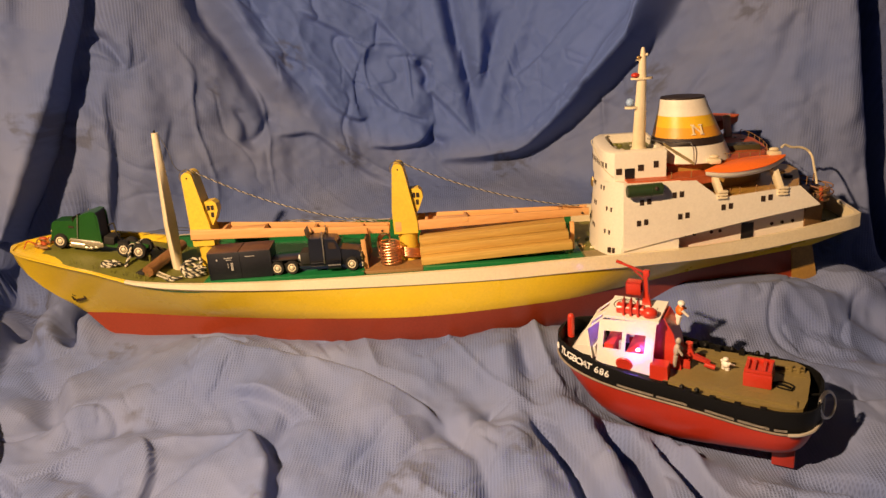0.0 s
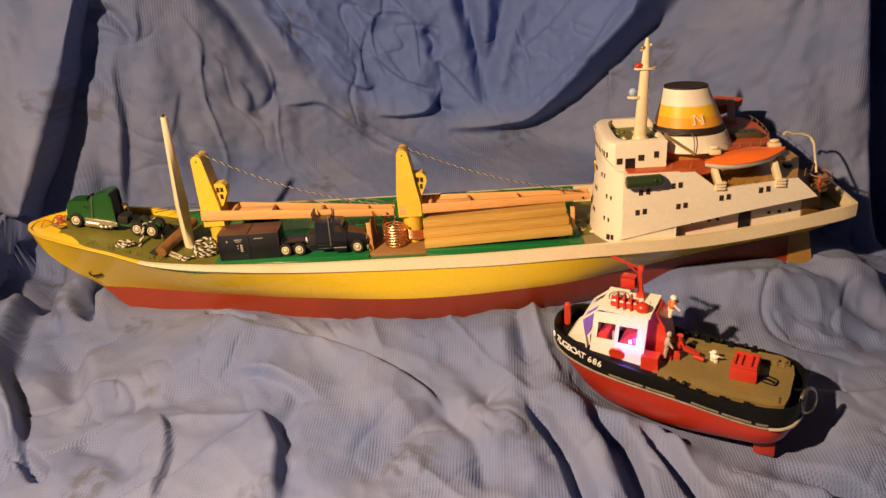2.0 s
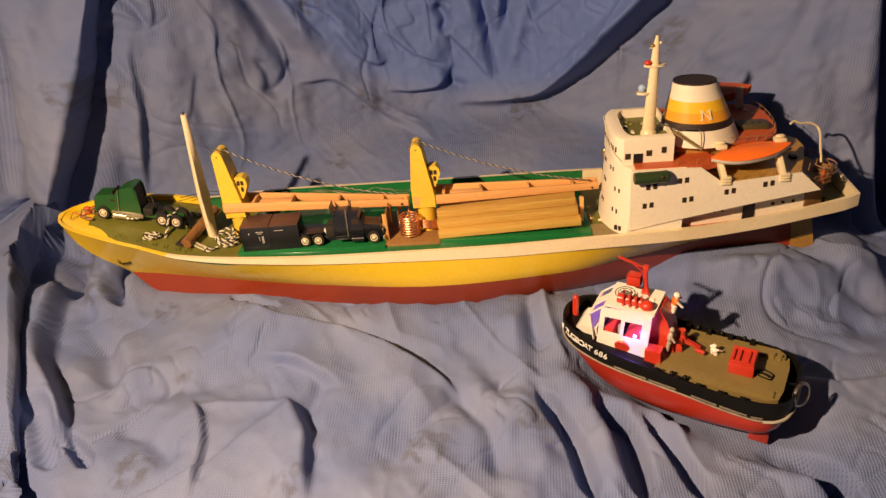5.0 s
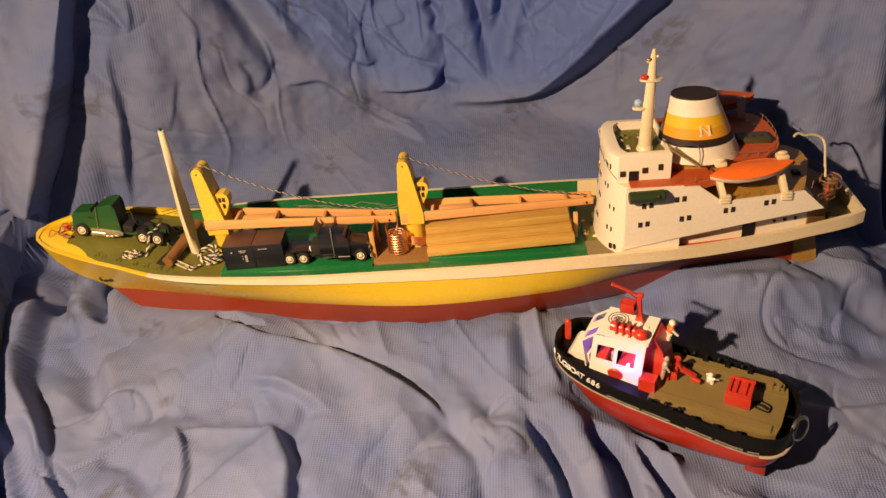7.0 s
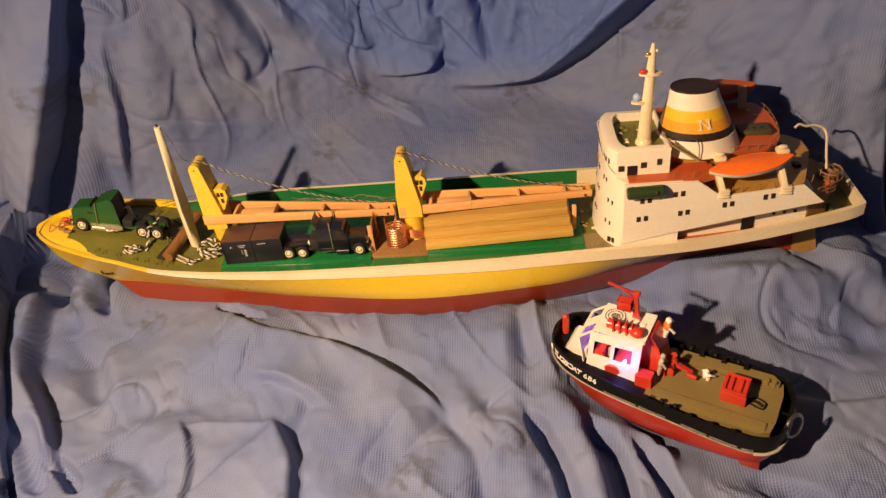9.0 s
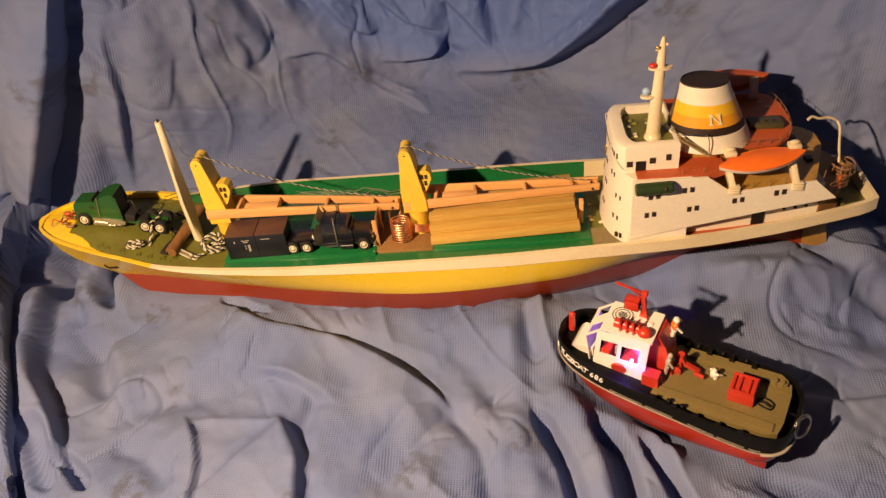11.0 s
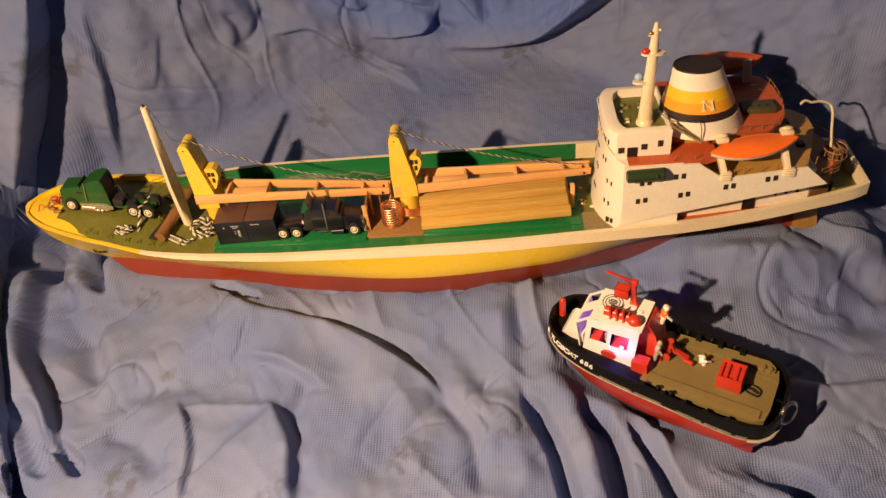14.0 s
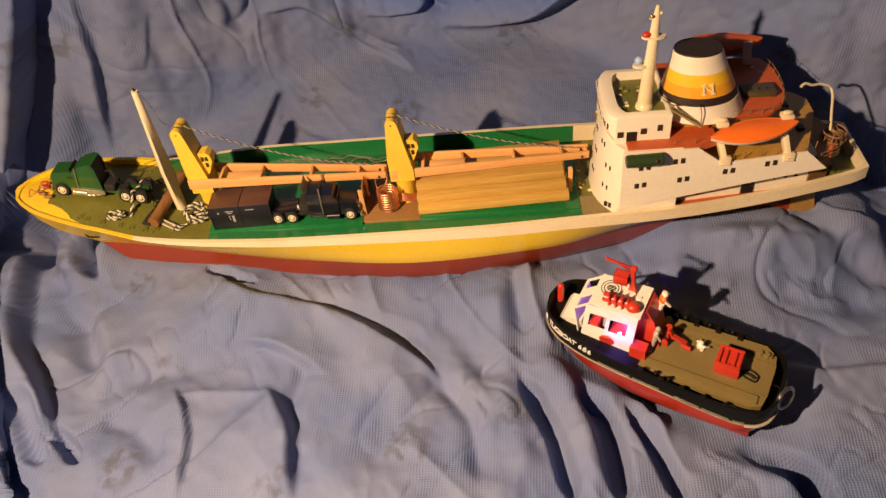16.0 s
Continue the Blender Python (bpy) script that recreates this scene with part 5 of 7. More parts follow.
def lifeboat(at, yaw, m_top, label, m_hull, wide, deep, tilt, long=0.098, trim=0.0):
    M = pose(*at, tilt, trim, yaw)
    rows = boat_shape(long, wide, deep)
    bm = loft(B(), rows)
    bmesh.ops.transform(bm, matrix=M, verts=bm.verts[:])
    hull_ = part("lifeboat", bm, m_hull, ship, label)
    top = []
    for r in rows:
        a, b = Vector(r[0]), Vector(r[-1])
        top.append([a + (b - a) * f + Vector((0, 0, 0.0042 * math.sin(math.pi * f) * (1 - abs(a.x) / 0.06) + 0.0004)) for f in np.linspace(-0.03, 1.03, 7)])
    bm = loft(B(), top)
    bmesh.ops.transform(bm, matrix=M, verts=bm.verts[:])
    part("boat_cover", bm, m_top, hull_, "tight boat cover")
    bm = B()
    for s in (0, -1):
        tube(bm, [Vector(r[s]) for r in rows], 0.0009, 6)
    bmesh.ops.transform(bm, matrix=M, verts=bm.verts[:])
    part("gunwale", bm, m_top, hull_)


lifeboat((0.3230, CY - 0.0560, 0.3570), 2.0, M_ORANGE, "orange covered white lifeboat on davits", M_WHITE, 0.0315, 0.0125, 9, 0.089, -7.0)
lifeboat((0.316, CY + 0.0820, 0.3880), 0, M_REDDECK, "brick red lifeboat on the far side", M_REDDECK, 0.030, 0.020, 14)
part("davit_post", beam(B(), (0.3475, CY + 0.0655, 0.363), (0.3455, CY + 0.0705, 0.3925), 0.0035, 0.0095, 0.001, up=(1, 0, 0)), M_CREAM, ship, "cream far davit post")
for dx in (0.293, 0.3595):
    for s in (-1, 1):
        lift_ = (-0.003 if dx < 0.3 else 0.001) if s < 0 else 0.004
        bm = B()
        x = dx
        # stepped foot, leaning post and white block on top
        beam(bm, (x + 0.003, CY + s * 0.0625, 0.3225), (x - 0.003, CY + s * 0.052, 0.3475 + lift_), 0.0105, 0.006, 0.0006, up=(1, 0, 0))
        for i in range(3):
            box(bm, x - 0.003, x + 0.0085, CY + s * 0.0645 - 0.003, CY + s * 0.0645 + 0.003, 0.3215 + 0.0035 * i, 0.3240 + 0.0035 * i, 0.0005)
        d = part("davit", bm, M_CREAM, ship, "cream stepped davit")
        if s > 0:
            continue
        bm = B()
        box(bm, x - 0.007, x + 0.006, CY + s * 0.038, CY + s * 0.050, 0.3605 + lift_, 0.3665 + lift_, 0.0018)
        ball(bm, (x - 0.001, CY + s * 0.045, 0.3685 + lift_), 0.0032, 1.8, 1, 0.7)
        part("davit_block", bm, M_CREAM, d, "cream davit block")
        beam_bm = beam(B(), (x, CY + s * 0.045, 0.356), (x, CY + s * 0.045, 0.362 + lift_), 0.004, 0.004)
        part("davit_post", beam_bm, M_CREAM, d)


def aft_details():
    # vent box
    bm = B()
    box(bm, 0.327, 0.363, CY + 0.002, CY + 0.023, 0.358, 0.3665, 0.0008)
    v = part("vent_box", bm, M_VENT, ship, "olive brown vent box")
    for x in (0.3365, 0.345, 0.3535):
        part("vent_hole", lathe(B(), [(0.0020, 0.3664), (0.0020, 0.3672)], (x, CY + 0.010, 0), seg=10), M_HOLE, v)
    # green raft canister on the side
    bm = B()
    rod(bm, (0.1885, CY - 0.0725, 0.3385), (0.2275, CY - 0.0720, 0.3395), 0.0070, seg=20)
    soften(bm, 0.001)
    c = part("raft_canister", bm, M_CAN, ship, "dark green raft canister")
    for x in (0.1945, 0.2060, 0.2150):
        part("canister_strap", lathe(B(), [(0.0072, -0.0006), (0.0073, 0.0), (0.0072, 0.0006)], seg=20), M_CAN, c).matrix_local = pose(x, CY - 0.0723, 0.3388, 0, 90, 0)
    part("canister_knob", ball(B(), (0.2195, CY - 0.0785, 0.3415), 0.0024), M_HOLE, c)
    # stanchions and thin rails round the boat deck and the funnel deck
    pts = [(0.24, CY - 0.060), (0.262, CY - 0.060), (0.294, CY - 0.0615), (0.305, CY - 0.0615), (0.316, CY - 0.0615), (0.334, CY - 0.0615), (0.350, CY - 0.0615), (0.380, CY - 0.060), (0.392, CY - 0.056), (0.404, CY - 0.046)]
    for x, y in pts:
        z0 = 0.346 if x < 0.266 else 0.3215 + 0.07 * (x - 0.27)
        part("stanchion", rod(B(), (x, y, z0 - 0.001), (x + 0.0005, y - 0.0005, z0 + 0.0085), 0.00055, seg=6), M_BROWN, ship)
    edge = [(0.300, CY - 0.028), (0.345, CY - 0.027), (0.360, CY - 0.017), (0.371, CY + 0.003), (0.374, CY + 0.029), (0.372, CY + 0.054), (0.365, CY + 0.071)]
    deck_top = lambda y: 0.358 + 0.12 * max(0.0, y - CY)
    for x, y, _ in spline_points([(x, y, 0.0) for x, y in edge], 13):
        part("stanchion", rod(B(), (x, y, deck_top(y) - 0.001), (x, y, deck_top(y) + 0.0065), 0.0005, seg=6), M_BROWN, ship)
    tb = [(x, y, deck_top(y) + 0.0062 + 0.0006 * math.sin(40 * y)) for x, y, _ in spline_points([(x, y, 0.0) for x, y in edge], 30)]
    part("deck_rail", tube(B(), tb, 0.00035, 5), M_BROWN, ship)
    # white specks along the edge, open hatch lids on the lower step
    for x, y in ((0.352, CY + 0.058), (0.358, CY + 0.048), (0.384, CY + 0.024), (0.389, CY + 0.012)):
        z = deck_top(y) if x < 0.37 else 0.3215 + 0.07 * (x - 0.27)
        part("deck_fitting", ball(B(), (x, y, z + 0.0008), 0.0017, 1.7, 1, 0.7, 8), M_CREAM, ship)
    for x, y in ((0.3855, CY + 0.030), (0.3900, CY + 0.008), (0.388, CY - 0.018)):
        z = 0.3215 + 0.07 * (x - 0.27)
        part("hatch_lid", box(B(), x - 0.004, x + 0.004, y - 0.005, y + 0.005, z - 0.001, z + 0.003, 0.0006), M_HOLE, ship, "dark brown hatch lid")
    # stern winch house and bent rail hoop
    bm = B()
    slab(bm, [(0.399, CY - 0.045), (0.424, CY - 0.034), (0.43, CY - 0.01), (0.43, CY + 0.014), (0.424, CY + 0.034), (0.399, CY + 0.046)], 0.268, 0.303)
    part("stern_house", bm, M_BROWN, ship, "dark brown stern house")
    bm = B()
    a = [(0.404, CY - 0.050), (0.429, CY - 0.036), (0.437, CY - 0.010), (0.437, CY + 0.016), (0.43, CY + 0.038), (0.404, CY + 0.052)]
    slab(bm, a, 0.303, 0.3055)
    deck_ = part("stern_platform", bm, M_BROWN, ship, "red brown stern platform")
    for z in (0.311, 0.3165):
        p = spline_points([(x, y, z) for x, y in a], 30)
        part("stern_rail", tube(B(), p, 0.0006, 6), M_BROWN, deck_)
    for x, y in a:
        part("stern_stanchion", rod(B(), (x, y, 0.305), (x, y, 0.317), 0.0006, seg=6), M_BROWN, deck_)
    # low tub on the platform inside two loose wire rings
    bm = lathe(B(), [(0.0095, 0.3055), (0.0115, 0.3095), (0.0108, 0.3095), (0.0085, 0.3065)], (0.433, CY - 0.004, 0), seg=24)
    part("winch_tub", bm, M_BROWN, deck_, "dark brown round tub")
    for z, r, lean in ((0.3145, 0.0125, 0.10), (0.3075, 0.0135, 0.16)):
        loop = [(0.434 + r * math.cos(t), CY - 0.006 + r * math.sin(t), z + lean * r * math.sin(t)) for t in np.linspace(0, math.tau, 28, endpoint=False)]
        part("wire_ring", tube(B(), loop, 0.0009, 6, True), M_HOOP, deck_, "brownish bent wire ring")
    part("ring_post", rod(B(), (0.4285, CY - 0.017, 0.3055), (0.4285, CY - 0.0165, 0.3165), 0.0010, seg=8), M_HOOP, deck_)
    p = spline_points([(0.397, CY + 0.024, 0.3565), (0.402, CY + 0.027, 0.3585), (0.412, CY + 0.029, 0.3545), (0.422, CY + 0.032, 0.3535), (0.4345, CY + 0.033, 0.3475), (0.4365, CY + 0.029, 0.343), (0.431, CY + 0.008, 0.331), (0.428, CY - 0.004, 0.323), (0.4285, CY - 0.006, 0.316)], 36)
    part("rail_hoop", tube(B(), p, 0.0015, 8), M_CREAM, ship, "bent cream wire hoop")
    part("stern_pole", rod(B(), (0.4185, CY - 0.040, 0.305), (0.4175, CY - 0.0395, 0.320), 0.0022), M_REDDECK, ship)
    # small gear on the stern deck
    rng = random.Random(9)
    for k in range(7):
        x, y = 0.420 + 0.032 * rng.random(), CY - 0.034 + 0.05 * rng.random()
        bm = B()
        box(bm, x - 0.003, x + 0.003, y - 0.002, y + 0.002, deck_z(x), deck_z(x) + 0.005 + 0.003 * rng.random(), 0.0006)
        part("stern_bollard", bm, rng.choice((M_OLIVE, M_CREAM, M_OLIVE)), ship)
    # ribbed plate and fittings ahead of the house
    bm = B()
    for k in range(19):
        x = 0.148 + 0.0017 * k
        rod(bm, (x, CY - 0.060, deck_z(x) + 0.0018), (x, CY - 0.026, deck_z(x) + 0.0018), 0.0008, seg=6)
    part("ribbed_mat", bm, M_TREAD, ship, "ribbed tan mat")
    for k in range(8):
        x, y = 0.148 + 0.014 * rng.random(), CY - 0.02 + 0.05 * rng.random()
        part("deck_fitting", ball(B(), (x, y, deck_z(x) + 0.002), 0.0022, 1.4, 1, 0.9, 8), rng.choice((M_OLIVE, M_GLASS, M_CREAM)), ship)
    # ring and lamp on the house front
    part("front_ring", tube(B(), [(0.1765, CY + 0.045 + 0.005 * math.cos(t), 0.338 + 0.005 * math.sin(t)) for t in np.linspace(0, math.tau, 18, endpoint=False)], 0.0008, 6, True), M_GLASS, ship)
    part("front_lamp", lathe(B(), [(0.0018, 0.318), (0.003, 0.321), (0.003, 0.328), (0.0015, 0.331)], (0.1735, CY + 0.044, 0), seg=12), M_GLASS, ship, "small brass lamp")


aft_details()
# ---- cargo and gear on the ship ----


def fore_z(x):
    """Height of the forecastle deck on the centreline."""
    return deck_z(x) + fore_camber(x)


def wheel(parent, x, y, z, r=0.0078, w=0.006, m_hub=None, out=-1):
    """Tyre with a hub; the axle lies along y, the hub shows on the out side."""
    bm = B()
    rows = []
    for rr, yy in ((r * 0.62, -w / 2), (r * 0.92, -w / 2), (r, -w / 2 + 0.0012), (r, w / 2 - 0.0012), (r * 0.92, w / 2), (r * 0.62, w / 2)):
        rows.append([(x + rr * math.cos(a), y + yy, z + rr * math.sin(a)) for a in np.linspace(0, math.tau, 22, endpoint=False)])
    loft(bm, rows, close_u=True, cap=True)
    t = part("tyre", bm, M_TYRE, parent)
    bm = B()
    rows = []
    for rr, yy in ((r * 0.60, w / 2 - 0.001), (r * 0.60, w / 2 + 0.0004), (r * 0.46, w / 2 + 0.0006), (r * 0.40, w / 2 - 0.0006), (r * 0.2, w / 2 + 0.0012), (r * 0.12, w / 2 + 0.0014)):
        rows.append([(x + rr * math.cos(a), y + out * yy, z + rr * math.sin(a)) for a in np.linspace(0, math.tau, 18, endpoint=False)])
    loft(bm, rows, close_u=True, cap=True)
    part("hub", bm, m_hub or M_HUB, t, "cream wheel hub")


def truck(name, m, paint, label, chrome_side, deflector, sleeper_top, old=False):
    """A toy tractor unit, front towards -x, wheels at z 0, near side at -y."""
    t = thing(name, m, label, "toy truck")
    # chassis rails
    bm = B()
    for y in (-0.006, 0.006):
        box(bm, -0.004, 0.056, y - 0.0018, y + 0.0018, 0.0068, 0.0108, 0.0004)
    box(bm, -0.046, 0.0, -0.0095, 0.0095, 0.0062, 0.0105, 0.0006)
    part("chassis", bm, M_TYRE if paint is M_NAVY else paint, t, "dark chassis rails")
    bm = B()
    slab(bm, [(0.028 + 0.0062 * math.cos(a), 0.0062 * math.sin(a)) for a in np.linspace(0, math.tau, 18, endpoint=False)], 0.0108, 0.0128)
    part("fifth_wheel", bm, M_TYRE, t, "black coupling plate")
    # hood
    bm = B()
    plate(bm, [(-0.0475, 0.0075), (-0.0475, 0.0235 if old else 0.0190), (-0.0455, 0.0272 if old else 0.0225), (-0.0240, 0.0310 if old else 0.0255), (-0.0240, 0.0075), (-0.0300, 0.0075), (-0.0312, 0.0125), (-0.036, 0.0152), (-0.041, 0.0125), (-0.0422, 0.0075)], -0.0102, 0.0102)
    soften(bm, 0.0010)
    part("hood", bm, paint, t)
    # cab
    bm = B()
    plate(bm, [(-0.0245, 0.0085), (-0.0245, 0.0265), (-0.0205, 0.0345), (-0.0185, 0.0365), (-0.0045, 0.0375), (-0.0045, 0.0085)], -0.0118, 0.0118)
    soften(bm, 0.0012)
    cab = part("cab", bm, paint, t)
    for s in (() if old else (-1, 1)):
        part("side_window", plate(B(), [(-0.0205, 0.0262), (-0.0180, 0.0335), (-0.0108, 0.0338), (-0.0108, 0.0262)], s * 0.0119 - 0.0002, s * 0.0119 + 0.0002), M_HOLE, cab, "dark cab window")
    bm = beam(B(), (-0.0238, -0.010, 0.0308), (-0.0238, 0.010, 0.0308), 0.0068, 0.0006, up=(0.9, 0, 0.5))
    part("windscreen", bm, M_HOLE, cab, "dark windscreen")
    # sleeper and roof fairing
    bm = B()
    plate(bm, [(-0.0150 if old else -0.0048, 0.0085), (-0.0150 if old else -0.0048, 0.0385 if old else 0.040 + sleeper_top * 0.2), (-0.004 if old else 0.0005, 0.0405 + sleeper_top), (0.0015 if old else 0.012, 0.0405 + sleeper_top), (0.0090 if old else 0.0125, 0.0085)], -0.0125, 0.0125)
    soften(bm, 0.0012)
    part("sleeper", bm, paint, t)
    if deflector:
        zt = 0.0405 + sleeper_top
        # solid plate, its dark colour stands in for shade inside the open back
        part("dark_back_plate", plate(B(), [(0.0012, zt - 0.0012), (0.0020, zt - 0.0014), (0.0098, 0.0090), (0.0085, 0.0090)], -0.0113, 0.0113), M_HOLE, t, "dark plate for the shaded hollow of the sleeper")
        for s in (-1, 1):
            bm = B()
            plate(bm, [(0.0010, zt - 0.0006), (0.0042, zt - 0.004), (0.0112, 0.0090), (0.0088, 0.0090)], s * 0.0119 - 0.0006, s * 0.0119 + 0.0006)
            part("fairing", bm, paint, t, "open rear fairing edge")
        box_ = part("chassis_box", box(B(), 0.0105, 0.0225, -0.0095, 0.0085, 0.0100, 0.0185, 0.001), M_TYRE, t, "black gear behind the cab")
        part("hose", tube(B(), spline_points([(0.009, 0.004, 0.026), (0.016, 0.002, 0.030), (0.022, -0.002, 0.022), (0.026, 0.001, 0.014)], 14), 0.0009, 6), M_TYRE, box_)
        rng = random.Random(3)
        for s in (-1, 1):
            part("side_trim", box(B(), -0.0255, 0.0090, s * 0.0131 - 0.0009, s * 0.0131 + 0.0009, 0.0070, 0.0128, 0.0006), M_CHROME, t, "wide chrome side trim")
            for k in range(6):
                x = -0.0235 + 0.0055 * k
                part("chrome_bit", ball(B(), (x, s * 0.0128, 0.0045 + 0.002 * rng.random()), 0.0022, 1.0 + rng.random(), 0.7, 0.8, 8), M_CHROME, t)
            part("cab_badge", box(B(), -0.0275, -0.0215, s * 0.0120 - 0.0004, s * 0.0120 + 0.0004, 0.0235, 0.0255), M_HOLE, t, "small dark badge")
    else:
        part("chassis_box", box(B(), 0.0127, 0.0240, -0.0105, 0.0105, 0.0095, 0.0235, 0.0012), M_TYRE, t, "black gear behind the cab")
        part("side_fender", box(B(), 0.0275, 0.0580, -0.0120, 0.0120, 0.0158, 0.0172, 0.0005), M_NAVY, t, "dark rear fender plate")
    # grille, bumper, tank, steps, stack
    part("grille", box(B(), -0.0488, -0.0472, -0.0062, 0.0062, 0.0085, 0.0195, 0.0005), M_CHROME, t, "chrome grille")
    part("bumper", box(B(), -0.0502, -0.0478, -0.0112, 0.0112, 0.0035, 0.0085, 0.0008), M_CHROME, t, "chrome bumper")
    for s in (-1, 1):
        bm = rod(B(), (-0.0235, s * 0.0108, 0.0065), (-0.0085, s * 0.0108, 0.0065), 0.0040, seg=14)
        part("fuel_tank", bm, M_CHROME if chrome_side else paint, t, "fuel tank")
        part("side_skirt", box(B(), -0.0245, 0.0120, s * 0.0128 - 0.0008, s * 0.0128 + 0.0008, 0.0075, 0.0118, 0.0003), M_CHROME if chrome_side else paint, t)
        part("exhaust_stack", rod(B(), (-0.0048 - 0.012 * old, s * 0.0134, 0.0105), (-0.0052 - 0.012 * old, s * 0.0134, 0.0390 if old else 0.0465), 0.0005 if old else 0.0008, seg=8), M_CHROME, t, "thin chrome stack")
        part("headlamp", ball(B(), (-0.0475, s * 0.0085, 0.0165), 0.0018, 0.6), M_CREAM, t)
        for x in (-0.0365, 0.0345, 0.0515):
            wheel(t, x, s * 0.0098, 0.0078, 0.0078, 0.0062, None, s)
    for x in (0.0345, 0.0515, -0.0365):
        part("axle", rod(B(), (x, -0.009, 0.0078), (x, 0.009, 0.0078), 0.0012, seg=8), M_TYRE, t)
    return t


gslope = math.degrees(math.atan2(fore_z(-0.478) - fore_z(-0.40), 0.078))
truck("toy_truck", pose(-0.4405, 0.885, fore_z(-0.4405) + 0.0005, 0, gslope, 0) @ Matrix.Diagonal((1.06, 1.1, 1.16, 1)), M_TRUCKGREEN, "dark green plastic toy truck tractor lashed on the foredeck", True, True, 0.003, True)
truck("toy_truck", pose(-0.1625, 0.8575, 0.2580, 0, 0, 180) @ Matrix.Diagonal((1.0, 1.08, 1.07, 1)), M_NAVY, "glossy navy black toy truck tractor on the hatch cover", False, False, -0.002)


def smoked_plates():
    """Loose bits standing on the navy truck: a clear bent sheet over its roof, pale emblem tags behind the cab."""
    t = thing("plastic_sheet", pose(-0.166, 0.858, 0.2950), "bent smoky clear plastic sheet on the truck roof", "plastic sheet")
    bm = B()
    rows = [[(x, y, z) for y in (-0.012, 0.012)] for x, z in ((-0.012, 0.0150), (-0.0105, 0.0070), (-0.005, 0.0014), (0.010, 0.0016))]
    loft(bm, rows)
    bmesh.ops.solidify(bm, geom=bm.faces[:], thickness=0.0006)
    part("sheet", bm, M_TGREY, t)
    t = thing("white_tag", pose(-0.186, 0.852, 0.268), "small white plastic tag on the truck chassis", "tag")
    bm = B()
    box(bm, -0.005, 0.0045, -0.0005, 0.0005, 0.0022, 0.0052)
    plate(bm, [(-0.004, 0.006), (0.004, 0.0065), (0.003, 0.0105), (-0.003, 0.011)], -0.0005, 0.0005)
    rod(bm, (0, 0, 0.0), (0, 0, 0.007), 0.0006, seg=6)
    part("tag", bm, M_LETTER, t)


smoked_plates()


def container():
    c = thing("shipping_container", pose(-0.2575, 0.8595, 0.2577, 0, 0, 2), "black shipping container with brown top and small white markings", "container")
    bm = B()
    box(bm, -0.0365, 0.0365, -0.0175, 0.0175, 0, 0.0325, 0.0006)
    part("body", bm, M_CONTAINER, c)
    for x0, x1 in ((-0.0368, -0.0004), (0.0004, 0.0368)):
        part("top_panel", box(B(), x0, x1, -0.0178, 0.0178, 0.0325, 0.0338, 0.0004), M_CONTTOP, c, "brown top panel")
    for x in (-0.0362, 0.0, 0.0362):
        part("corner_post", box(B(), x - 0.0008, x + 0.0008, -0.0181, -0.0173, 0.0005, 0.032, 0.0002), M_CONTAINER, c)
    rng = random.Random(2)
    spots = [(-0.026, 0.0245, 0.0008, 0.0022), (-0.0125, 0.0262, 0.0048, 0.0008), (-0.0125, 0.0238, 0.0030, 0.0007), (-0.0135, 0.0185, 0.0005, 0.0022), (-0.0135, 0.0150, 0.0005, 0.0016), (-0.0092, 0.0190, 0.0014, 0.0017), (-0.0092, 0.0165, 0.0014, 0.0017), (-0.0092, 0.0140, 0.0014, 0.0017), (-0.0092, 0.0115, 0.0014, 0.0017), (0.0125, 0.0268, 0.0055, 0.0007)]
    for x, z, w, h in spots:
        part("marking", box(B(), x - w, x + w, -0.0180, -0.0174, z - h / 2, z + h / 2), M_DIM, c, "small white marking bar")


container()


def lumber():
    s = thing("lumber_stack", pose(-0.044, 0.846, 0.2577, 0, -2.6, 0), "stack of bare pine planks on the hatch cover", "lumber")
    rng = random.Random(7)
    for k in range(3):
        y0 = 0.0105 * k
        n = 6 - k
        w = (0.085 - y0) / n
        for i in range(n):
            bm = B()
            dx = rng.uniform(-0.0015, 0.0015)
            box(bm, 0.0 + dx, 0.178 + dx - 0.0015 * k, y0 + w * i + 0.0002, y0 + w * (i + 1) - 0.0002, 0.0094 * k + 0.0001, 0.0094 * (k + 1) - 0.0001, 0.0005)
            part("plank", bm, M_WOOD, s)
    b = thing("stake", pose(0.137, 0.876, 0.2577), "short brown wooden stake at the end of the lumber", "stake")
    part("stake_post", box(B(), -0.0025, 0.0025, -0.003, 0.003, 0, 0.033, 0.0004), M_JIB, b)


lumber()


def rope_coil(name, c, r, r_cord, turns, label, seedv, squash=1.0, height=0.012):
    rng = random.Random(seedv)
    t = thing(name, pose(*c), label, "rope")
    pts = []
    n = turns * 18
    for k in range(n):
        a = k / 18 * math.tau
        rad = r * (0.55 + 0.45 * math.sin(k * 0.37 + seedv) * 0.5 + 0.22)
        pts.append((rad * math.cos(a), squash * rad * math.sin(a), r_cord + height * (0.5 + 0.5 * math.sin(k * 0.21 + seedv)) * (k / n)))
    twisted_line("cord", pts, r_cord, M_ROPE, M_ROPE2, t, "", 700, n * 3)
    return t


